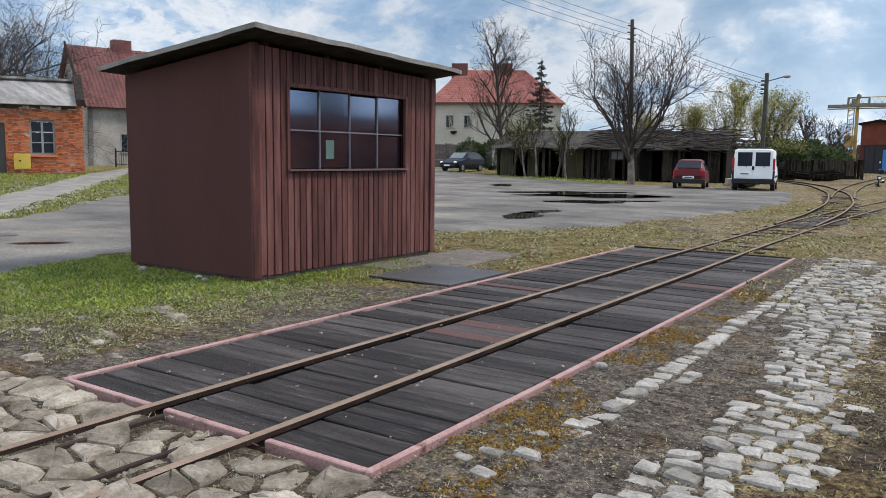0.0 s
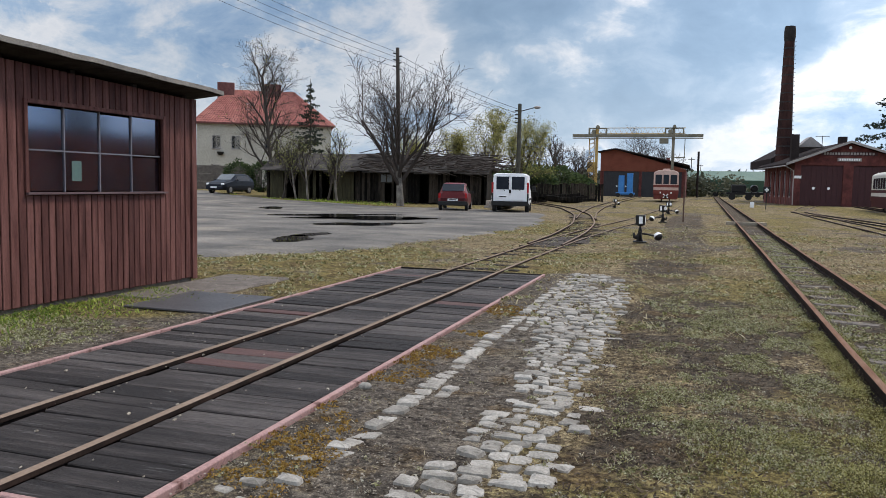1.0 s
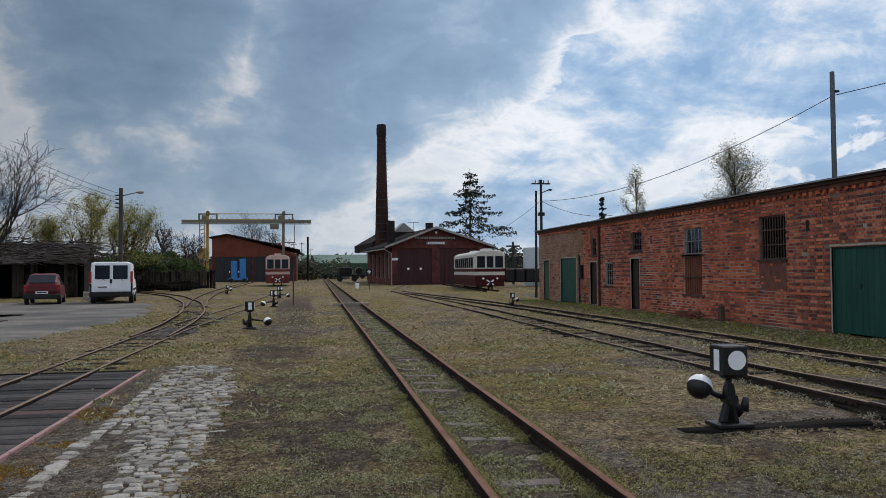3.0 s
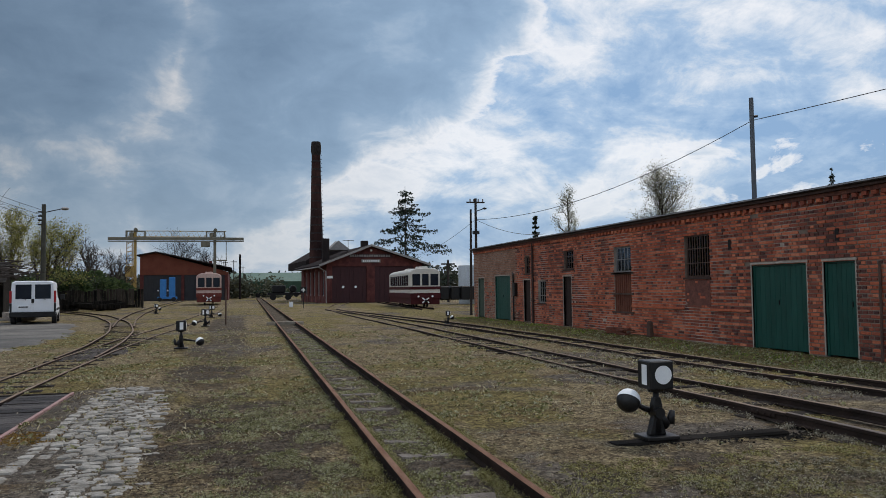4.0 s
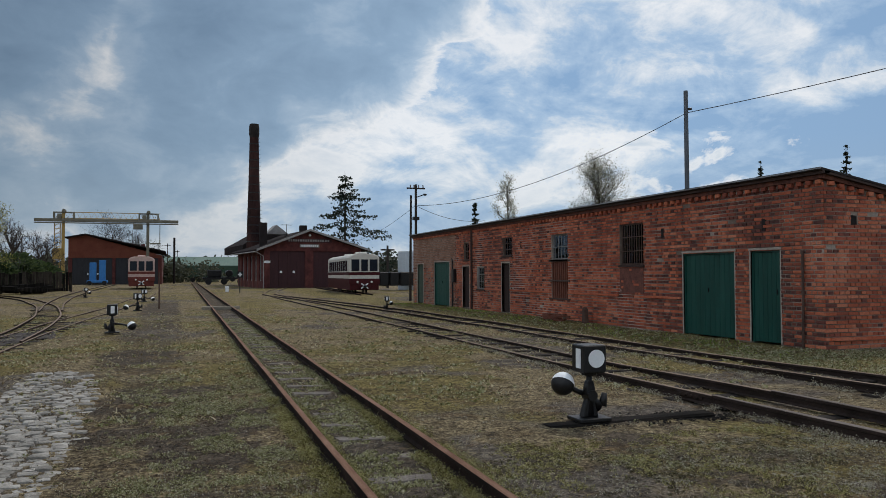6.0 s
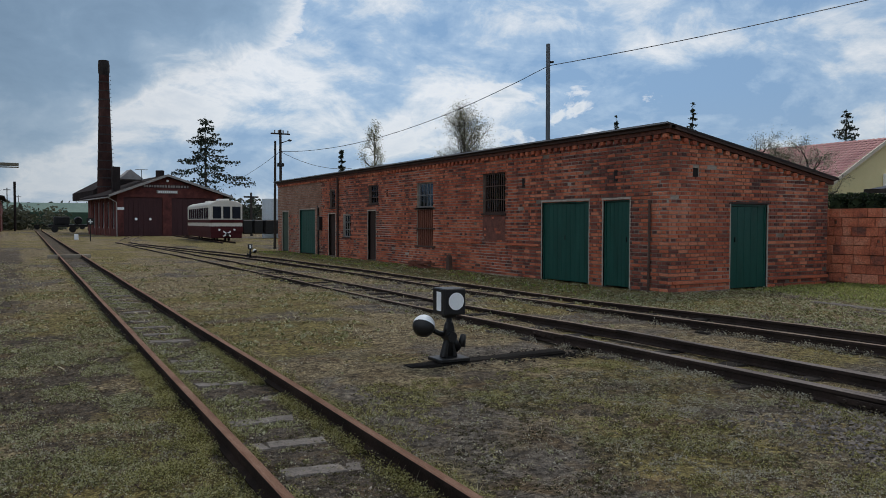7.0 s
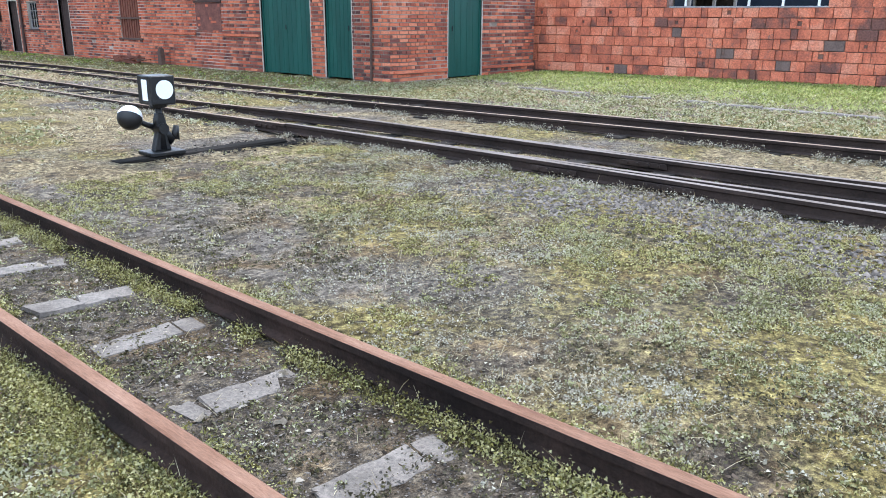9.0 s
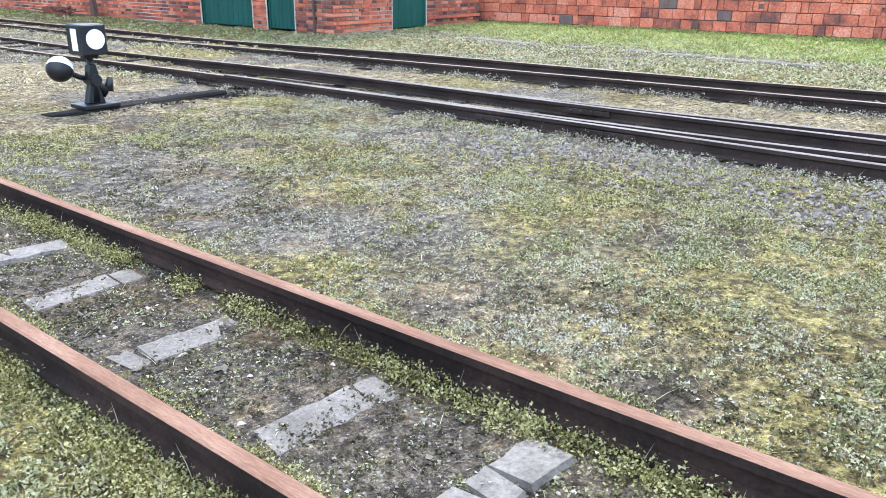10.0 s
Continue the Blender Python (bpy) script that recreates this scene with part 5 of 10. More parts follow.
LEAF_SPRING = leaf_mat("young_yellow_green_leaf", [(0.12, 0.135, 0.035), (0.21, 0.225, 0.06), (0.32, 0.315, 0.10)])
LEAF_YELLOW = leaf_mat("willow_bud_yellow", [(0.155, 0.150, 0.030), (0.265, 0.255, 0.06), (0.39, 0.36, 0.11)])
LEAF_DARK = leaf_mat("dark_green_leaf", [(0.025, 0.042, 0.016), (0.05, 0.078, 0.028), (0.085, 0.115, 0.042)])
NEEDLE = leaf_mat("spruce_needles", [(0.012, 0.02, 0.014), (0.026, 0.038, 0.026), (0.045, 0.058, 0.038)])
LEAF_BIRCH = leaf_mat("birch_catkins", [(0.20, 0.20, 0.13), (0.30, 0.30, 0.20), (0.38, 0.37, 0.27)])
HEDGE_LEAF = leaf_mat("conifer_hedge", [(0.010, 0.020, 0.009), (0.022, 0.038, 0.015), (0.042, 0.064, 0.025)])


def leaf_cloud(centres, size, seed, flat=0.5, broad=0.3):
    """Small folded leaves, one quad each, about the given points."""
    rng = np.random.default_rng(seed)
    c = np.asarray(centres, float)
    n = len(c)
    a = rng.normal(size=(n, 3)); a[:, 2] *= flat
    a /= np.linalg.norm(a, axis=1)[:, None]
    b = np.cross(a, rng.normal(size=(n, 3)))
    b /= np.linalg.norm(b, axis=1)[:, None] + 1e-9
    s = size * rng.uniform(0.6, 1.4, (n, 1))
    v = np.stack([c - a * s * 0.5, c + b * s * broad, c + a * s * 0.5, c - b * s * broad], 1).reshape(-1, 3)
    return v, np.arange(4 * n).reshape(-1, 4)


def grow(seed, height, trunk, angle=45, levels=5, bend=0.12, first=0.5, kids=4, shrink=0.66, upward=0.3, lean=(0, 0), stem=0.3, limbs=6, thin=0.011):
    """Branch lines of a bare tree as (points, radii, level), with points along the last twigs."""
    rnd = random.Random(seed)
    out, tips = [], []

    def limb(p, way, length, r, level):
        k = 5 if level < 2 else 4 if level < 3 else 3
        pts, rad = [p], [r]
        wob = bend * (0.35 if level == 0 else 1.0 + 0.25 * level)
        for i in range(k):
            way = (way + Vector((rnd.gauss(0, wob), rnd.gauss(0, wob), rnd.gauss(0, wob) + upward * 0.18 * (0 < level < 4)))).normalized()
            p = p + way * (length / k)
            pts.append(p)
            rad.append(max(thin * 0.7, r * (1 - (0.45 if level == 0 else 0.6) * (i + 1) / k)))
        out.append((pts, rad, level))
        if level >= levels - 1:
            tips.extend(pts[1:])
        if level >= levels:
            return
        n = limbs if level == 0 else kids
        turn = rnd.uniform(0, 6.28)
        for j in range(n):
            f = (first + (1 - first) * (j + 0.6) / n) if level == 0 else 0.25 + 0.75 * (j + rnd.uniform(0.3, 0.9)) / n
            x = min(f, 0.999) * k
            i = int(x)
            q = pts[i].lerp(pts[i + 1], x - i)
            rq = rad[i] + (rad[i + 1] - rad[i]) * (x - i)
            w0 = (pts[i + 1] - pts[i]).normalized()
            side = w0.cross(Vector((0.3, 0.2, 1)) if abs(w0.z) < 0.9 else Vector((1, 0, 0))).normalized()
            turn += 2.4 + rnd.uniform(-0.5, 0.5)
            perp = Matrix.Rotation(turn, 3, w0) @ side
            a = radians(angle * rnd.uniform(0.6, 1.25))
            w = (w0 * math.cos(a) + perp * math.sin(a) + Vector((0, 0, upward * 0.5))).normalized()
            ln = height * (1 - stem) * 0.55 * rnd.uniform(0.75, 1.1) * (1.1 - 0.35 * f) if level == 0 else length * shrink * rnd.uniform(0.7, 1.1)
            limb(q, w, ln, max(thin, rq * (0.7 if level == 0 else 0.6)), level + 1)

    limb(Vector((0, 0, 0)), Vector((lean[0], lean[1], 1)).normalized(), height * (stem + 0.12), trunk, 0)
    return out, tips


def bare_tree(name, x, y, label, seed, height, trunk, material=None, leaf=None, leaf_size=0.12, leaf_n=0, scatter=0.3, limb_bark=False, **kw):
    t = thing(name, pose(x, y, float(land(np.array(x), np.array(y))) - 0.05), label, "tree")
    lines, tips = grow(seed, height, trunk, **kw)
    big, small = Shape(), Shape()
    top = 0 if material and not limb_bark else 1
    for pts, rad, level in lines:
        (big if level <= top else small).tube(pts, rad, 7 if level == 0 else 5 if level <= 1 else 3, caps=False)
    part("trunk", big, material or BARK, t, "trunk and main limbs", smooth=True)
    part("crown", small, TWIG, t, "crown of bare twigs")
    if leaf:
        rng = np.random.default_rng(seed)
        base = np.array([tuple(p) for p in tips])
        c = base[rng.integers(0, len(base), leaf_n)] + rng.normal(0, scatter, (leaf_n, 3))
        v, f = leaf_cloud(c, leaf_size, seed)
        part("foliage", big_mesh("foliage", v, f, leaf), leaf, t)
    return t


def spruce(x, y, height, radius, seed, label, z0=0.0, gap=0.42, leaf=0.2, droop=0.3, lop=0.0, full=4):
    """Whorls of boughs that droop and turn up at their tips, hung with short twigs; lop: how much longer they grow to the east, full: how many twigs a hand's width."""
    t = thing("spruce", pose(x, y, float(land(np.array(x), np.array(y))) + z0 - 0.05), label, "tree")
    part("trunk", Shape().tube([(0, 0, 0), (0, 0, height * 0.5), (0, 0, height)], [height * 0.014, height * 0.009, 0.012], 7), BARK, t)
    rnd = random.Random(seed)
    wood, cs = Shape(), []
    z = height * 0.12
    while z < height * 0.985:
        f = z / height
        reach = radius * (1 - f) ** 0.95 + 0.04 * radius
        a0, k = rnd.uniform(0, 6.28), rnd.choice((5, 6, 7))
        for i in range(k):
            a = a0 + 2 * math.pi * i / k + rnd.uniform(-0.3, 0.3)
            r = reach * rnd.uniform(0.55, 1.12) * (1 + lop * math.cos(a) * (1 - f))
            if rnd.random() < 0.10:
                r *= 0.4
            d = Vector((math.cos(a), math.sin(a), 0))
            zz = z + rnd.uniform(-0.4, 0.4) * gap
            pts = [Vector((0, 0, zz)) + d * r * s + Vector((0, 0, r * (-droop * 1.9 * s + droop * 1.25 * s * s) + 0.1 * r * f)) for s in (0, 0.25, 0.5, 0.75, 1.0)]
            wood.tube(pts, [0.03 * (1 - f) + 0.008, 0.02, 0.015, 0.01, 0.004], 3, caps=False)
            side = Vector((-d.y, d.x, 0))
            for s in np.linspace(0.15, 1.0, max(4, int(r * 2.2 / leaf))):
                j = min(int(s * 4), 3)
                q = pts[j].lerp(pts[j + 1], s * 4 - j)
                wide = 0.20 * r * (1.05 - s) + 0.25 * leaf
                for _ in range(full):
                    p = q + side * rnd.gauss(0, wide) + d * rnd.gauss(0, 0.3 * leaf) - Vector((0, 0, abs(rnd.gauss(0, 0.45 * leaf + 0.02 * r))))
                    cs.append(tuple(p))
        z += gap * (1.15 - 0.55 * f)
    part("bough_framework", wood, BARK, t)["kind"] = "stuff"
    v, fc = leaf_cloud(np.array(cs), leaf, seed, 1.2)
    part("crown", big_mesh("crown", v, fc, NEEDLE), NEEDLE, t)
    return t


def bush(name, x, y, rx, ry, h, seed, material, label, n=2500, size=0.16, z0=0.0, category="bush"):
    rng = np.random.default_rng(seed)
    d = rng.normal(size=(n, 3)); d /= np.linalg.norm(d, axis=1)[:, None]
    r = rng.uniform(0.55, 1.0, n)[:, None] ** 0.5
    lump = 0.75 + 0.5 * fbm(d[:, 0] * 2 + seed, d[:, 1] * 2 + d[:, 2], 0.8, seed)[:, None]
    c = d * r * lump * np.array([rx, ry, h * 0.55]) + np.array([0, 0, h * 0.5])
    c[:, 2] = np.maximum(c[:, 2], 0.05)
    v, f = leaf_cloud(c, size, seed)
    t = thing(name, pose(x, y, float(land(np.array(x), np.array(y))) + z0 - 0.03), label, category)
    stems = Shape()
    rnd = random.Random(seed)
    for _ in range(9):
        a, s = rnd.uniform(0, 6.28), rnd.uniform(0.2, 0.75)
        stems.tube([(0.1 * rx * math.cos(a), 0.1 * ry * math.sin(a), 0), (rx * s * 0.6 * math.cos(a), ry * s * 0.6 * math.sin(a), h * 0.45), (rx * s * math.cos(a), ry * s * math.sin(a), h * 0.85)], [0.04, 0.025, 0.01], 4)
    part("stems", stems, BARK, t)
    part("leaves", big_mesh("leaves", v, f, material), material, t)
    return t


# ---- engine shed with its chimney ----
SHED_BRICK = pmat("dark_shed_brick", [(0.055, 0.017, 0.016), (0.10, 0.028, 0.025), (0.145, 0.046, 0.038)], 2.0, 0.9, 0.4, fine=14, fineamt=0.3)
SHED_DOOR = pmat("maroon_shed_door", [(0.038, 0.012, 0.014), (0.056, 0.018, 0.02)], 1.0, 0.7, 0.2, stretch=(4, 4, 0.5), fine=12)
SHED_ROOF = pmat("dark_tarred_roof", [(0.018, 0.014, 0.014), (0.04, 0.032, 0.031)], 1.0, 0.95, 0.3, spec=0.06)
GREY_TRIM = pmat("grey_trim", [(0.24, 0.22, 0.21), (0.33, 0.31, 0.30)], 2.0, 0.8, 0.1)


def build_engine_shed():
    # local x along the front, y into the shed, z up
    t = thing("engine_shed", pose(8.85, 79.3, 0, 0, 0, 5), "maroon brick engine shed with two large gates", "building")
    w, d, e, apex, ax = 10.1, 15.5, 4.0, 5.75, 4.55
    gates = [(0.55, 4.15, 3.72), (5.0, 9.2, 3.72)]
    roofz = lambda x: e + (apex - e) * (1 - abs(x - ax) / (ax if x < ax else w - ax))
    front = Shape()
    for a, b in ((0, 0.55), (4.15, 5.0), (9.2, w)):
        front.prism([(a, -0.2), (b, -0.2), (b, 3.72), (a, 3.72)], "y", 0, 0.35)
    front.prism([(0, 3.72), (w, 3.72), (w, e), (ax, apex), (0, e)], "y", 0, 0.35)
    part("wall", front, SHED_BRICK, t, "dark red brick gable wall")
    side_holes = [(1.5 + 2.5 * k, 2.6 + 2.5 * k, 0.7, 3.3) for k in range(5)]
    sw = pierced(0.35, d, -0.2, e, side_holes, lambda u, w, k: ((0.0, 0.35)[k], u, w))
    part("wall", sw, SHED_BRICK, t)
    part("wall", Shape().box(w - 0.35, w, 0.35, d, -0.2, e), SHED_BRICK, t)
    part("wall", Shape().box(0.35, w - 0.35, d - 0.35, d, -0.2, e).prism([(0, e), (w, e), (ax, apex)], "y", d - 0.3, d), SHED_BRICK, t)
    for a, b, c, f in side_holes:
        wn = part("window", Shape().box(0.1, 0.16, a, a + 0.1, c, f).box(0.1, 0.16, b - 0.1, b, c, f).box(0.1, 0.16, a, b, f - 0.1, f).box(0.1, 0.16, a, b, c, c + 0.1).box(0.1, 0.16, (a + b) / 2 - 0.04, (a + b) / 2 + 0.04, c, f), GREY_TRIM, t, "tall shed window")
        part("pane", Shape().box(0.125, 0.135, a, b, c, f), GLASS, wn)
        part("pilaster", Shape().box(-0.1, 0.0, b + 0.5, b + 0.75, 0, e - 0.1), pmat("pale_pilaster", [(0.16, 0.06, 0.05), (0.21, 0.085, 0.07)], 2, 0.9, 0.2) if "pale_pilaster" not in bpy.data.materials else bpy.data.materials["pale_pilaster"], t)
    for k, (a, b, h) in enumerate(gates):
        g = part("gate", Shape().box(a, b, 0.14, 0.2, 0.0, h), SHED_DOOR, t, "maroon boarded engine gate")
        for j in range(8):
            x = a + (b - a) * j / 8
            part("board", Shape().box(x + 0.012, x + (b - a) / 8 - 0.012, 0.105, 0.14, 0.03, h - 0.03), SHED_DOOR, g)
        if k == 0:
            for x in ((a + b) / 2 - 0.65, (a + b) / 2 + 0.65):
                part("round_badge", Shape().cyl((x, 0.10, 1.62), (x, 0.09, 1.62), 0.13, n=16), WHITE_PAINT, g, "small white disc")
    # roof planes with eaves
    for s, x0, x1 in ((0, -0.85, ax), (1, ax, w + 0.85)):
        slope = (apex - e) / (ax if s == 0 else w - ax)
        z = lambda x: apex + 0.06 - abs(x - ax) * slope
        q = Shape().prism([(x0, z(x0)), (x1, z(x1)), (x1, z(x1) + 0.14), (x0, z(x0) + 0.14)], "y", -0.55, d + 0.4)
        rp = part("roof", q, SHED_ROOF, t)
        part("verge_board", Shape().prism([(x0, z(x0) - 0.05), (x1, z(x1) - 0.05), (x1, z(x1) + 0.17), (x0, z(x0) + 0.17)], "y", -0.6, -0.55), GREY_TRIM, rp)
    part("gutter", Shape().tube([(-0.85, -0.5, 3.65), (-0.85, d, 3.65)], 0.07, 6), GREY_TRIM, t)
    part("downpipe", Shape().tube([(-0.85, -0.4, 3.6), (-0.1, -0.1, 3.2), (-0.08, -0.1, 0)], 0.05, 6), GREY_TRIM, t)
    # stacks, roof lantern and the taller rear bay
    rear = Shape().prism([(0.2, 3.9), (7.0, 3.9), (7.0, 5.6), (3.0, 6.4), (0.2, 4.8)], "y", d - 2, d + 12)
    part("rear_bay", rear, SHED_ROOF, t)
    for x, y, z, h in ((0.55, 3, 4.6, 6.75), (4.75, 3, 5.6, 6.55)):
        part("flue", Shape().box(x - 0.35, x + 0.35, y, y + 0.7, z - 1, h), SHED_ROOF, t, bevel=0.03)
    part("roof_lantern", Shape().prism([(1.0, 5.6), (3.4, 5.6), (2.1, 6.6)], "y", 4, 6), GREY_TRIM, t)
    part("aerial", Shape().tube([(2.9, 3, 5.3), (2.9, 3, 6.6)], 0.03, 5).tube([(2.3, 3, 6.55), (3.5, 3, 6.55)], 0.025, 5), BLACK_IRON, t)
    # name boards: small pale marks too far to read
    board = part("name_board", Shape().box(2.2, 6.9, -0.06, -0.02, 4.62, 4.98), SHED_DOOR, t)
    rnd = random.Random(3)
    x = 2.4
    while x < 6.6:
        dx = rnd.uniform(0.14, 0.2)
        part("letter_bar", Shape().box(x, x + dx, -0.075, -0.06, 4.70, 4.92), GREY_TRIM, board); x += dx + rnd.uniform(0.06, 0.1)
    board2 = part("name_board", Shape().box(3.6, 5.6, -0.06, -0.02, 4.12, 4.42), GREY_TRIM, t, "pale lower name board")
    x = 3.75
    while x < 5.4:
        part("letter_bar", Shape().box(x, x + 0.13, -0.075, -0.06, 4.18, 4.36), WHITE_PAINT, board2); x += 0.2
    part("plate", Shape().box(-0.3, 0.3, -0.03, 0.0, 2.5, 2.75), WHITE_PAINT, t, m=pose(0.3, 0, 0))
    part("gable_lamp", Shape().ball((4.6, -0.15, 5.35), 0.14, 8, 6), WHITE_PAINT, t)


def build_chimney():
    t = thing("factory_chimney", pose(9.03, 92.0, 0) @ Matrix.Diagonal((1.106, 1.106, 1.106, 1)), "tall sooty brick chimney with iron bands", "chimney")
    bands = pmat("sooty_chimney_brick", [(0.018, 0.011, 0.011), (0.040, 0.020, 0.018), (0.072, 0.035, 0.030)], 1.0, 0.95, 0.4, spec=0.1, fine=10, stretch=(1, 1, 0.4))
    n, k = 16, 13
    shaft = Shape().tube([(0, 0, z) for z in (0, 5, 11, 15.6)], [1.0, 0.73, 0.56, 0.46], n)
    part("shaft", shaft, bands, t)
    part("crown", Shape().tube([(0, 0, 15.5), (0, 0, 15.9), (0, 0, 16.5), (0, 0, 16.95)], [0.46, 0.53, 0.53, 0.47], n), pmat("soot_black_brick", [(0.015, 0.012, 0.012), (0.03, 0.024, 0.022)], 2, 0.95, 0.3), t, "soot-black crown")
    for j in range(k):
        z = 4.6 + j * 0.85
        r = np.interp(z, [0, 5, 11, 15.6], [1.0, 0.73, 0.56, 0.46]) + 0.025
        part("iron_band", Shape().tube([(0, 0, z), (0, 0, z + 0.11)], [float(r), float(r) - 0.003], n), BLACK_IRON, t)
    for j in range(26):
        z = 5 + j * 0.42
        r = float(np.interp(z, [0, 5, 11, 15.6], [1.0, 0.73, 0.56, 0.46]))
        part("climbing_iron", Shape().tube([(r, -0.2, z), (r + 0.12, -0.2, z), (r + 0.12, 0.2, z), (r, 0.2, z)], 0.013, 4), BLACK_IRON, t)


# ---- railcars ----
CREAM = pmat("cream_paint", [(0.50, 0.47, 0.42), (0.62, 0.59, 0.54)], 2.0, 0.45, 0.05, fine=20, fineamt=0.08)
MAROON = pmat("maroon_paint", [(0.045, 0.008, 0.010), (0.068, 0.012, 0.014)], 2.0, 0.6, 0.05, spec=0.15, fine=20, fineamt=0.1)
CAR_GLASS = pmat("dark_vehicle_glass", [(0.010, 0.014, 0.022), (0.016, 0.022, 0.032)], 2.0, 0.12, 0.0, spec=0.22)
RUBBER = pmat("black_rubber", [(0.012, 0.012, 0.012), (0.02, 0.02, 0.02)], 4.0, 0.8, 0.2)


def railcar(m, length, w, label, cream, maroon):
    """Front at local y = 0, body runs back along +y."""
    t = thing("railcar", m, label, "railcar", "railcars in the yard")
    h0, h1 = 0.75, 2.55
    sec = [(-w / 2, h0), (w / 2, h0), (w / 2, h1), (w / 2 - 0.12, h1 + 0.14), (w / 2 - 0.45, h1 + 0.27), (-w / 2 + 0.45, h1 + 0.27), (-w / 2 + 0.12, h1 + 0.14), (-w / 2, h1)]
    part("body", Shape().prism(sec, "y", 0.12, length - 0.12), cream, t, "cream painted body", bevel=0.04)
    nose = [(u * 0.94, z) for u, z in sec]
    part("cab_front", Shape().prism(nose, "y", 0.0, 0.13), cream, t, bevel=0.03)
    part("cab_front", Shape().prism(nose, "y", length - 0.13, length), cream, t, bevel=0.03)
    part("skirt", Shape().box(-w / 2 + 0.05, w / 2 - 0.05, 0.05, length - 0.05, 0.27, h0), maroon, t, "maroon skirt", bevel=0.03)
    part("stripe", Shape().box(-w / 2 - 0.012, w / 2 + 0.012, -0.014, length + 0.014, 1.32, 1.53), maroon, t, "maroon stripe under the windows")
    part("stripe", Shape().box(-w / 2 - 0.012, w / 2 + 0.012, -0.012, length + 0.012, h0 - 0.05, 1.07), maroon, t)
    for x0, x1 in ((-w * 0.43, -w * 0.17), (-w * 0.11, w * 0.11), (w * 0.17, w * 0.43)):
        f = part("window", Shape().box(x0, x1, -0.02, 0.0, 1.60, 2.42), RUBBER, t, "dark cab window", bevel=0.01)
        part("pane", Shape().box(x0 + 0.04, x1 - 0.04, -0.03, -0.02, 1.64, 2.38), CAR_GLASS, f)
    k = int((length - 1.6) / 1.15)
    for s in (-1, 1):
        for i in range(k):
            a = 1.0 + i * (length - 1.9) / k
            f = part("window", Shape().box(min(s * w / 2, s * (w / 2 + 0.015)), max(s * w / 2, s * (w / 2 + 0.015)), a, a + 0.95, 1.60, 2.36), RUBBER, t, "dark side window")
            part("pane", Shape().box(min(s * (w / 2 + 0.016), s * (w / 2 + 0.022)), max(s * (w / 2 + 0.016), s * (w / 2 + 0.022)), a + 0.05, a + 0.9, 1.65, 2.31), CAR_GLASS, f)
    part("roof_vent", Shape().box(-0.35, 0.35, 1.0, 2.4, h1 + 0.26, h1 + 0.42), cream, t, bevel=0.05)
    part("roof_vent", Shape().box(-0.35, 0.35, length * 0.5, length * 0.5 + 1.6, h1 + 0.26, h1 + 0.40), cream, t, bevel=0.05)
    for x in (-0.5, 0.5):
        part("headlight", Shape().cyl((x, -0.05, 0.84), (x, -0.010, 0.84), 0.075, n=14), WHITE_PAINT, t, "round headlight")
    part("coupling_panel", Shape().box(-0.42, 0.42, -0.06, 0.0, 0.42, 0.92), maroon, t, bevel=0.02)
    for a in (35, -35):
        part("cross_bar", Shape().box(-0.30, 0.30, -0.085, -0.06, -0.045, 0.045), WHITE_PAINT, t, m=pose(0, 0, 0.56, 0, a, 0))
    part("buffer", Shape().cyl((0, -0.35, 0.52), (0, 0.0, 0.52), 0.10, n=12), BLACK_IRON, t)
    for y in (1.8, 3.2, length - 3.2, length - 1.8):
        for x in (-0.4, 0.4):
            part("wheel", Shape().cyl((x - 0.05, y, 0.36), (x + 0.05, y, 0.36), 0.33, n=16), BLACK_IRON, t)
        part("axle_box", Shape().box(-w / 2 + 0.15, w / 2 - 0.15, y - 0.2, y + 0.2, 0.25, 0.55), BLACK_IRON, t)
    return t


# ---- red workshop and gantry crane ----
WORKSHOP_BRICK = pmat("orange_brown_cladding", [(0.119, 0.032, 0.018), (0.161, 0.046, 0.027), (0.189, 0.059, 0.035)], 0.6, 0.85, 0.3, fine=8, fineamt=0.2)
CRANE_YELLOW = pmat("faded_yellow_paint", [(0.30, 0.19, 0.05), (0.42, 0.28, 0.09)], 1.5, 0.6, 0.2, wear=((0.16, 0.08, 0.05), 0.6, 3))
CRANE_GREY = pmat("weathered_crane_girder", [(0.13, 0.12, 0.09), (0.22, 0.20, 0.15)], 1.0, 0.7, 0.2)


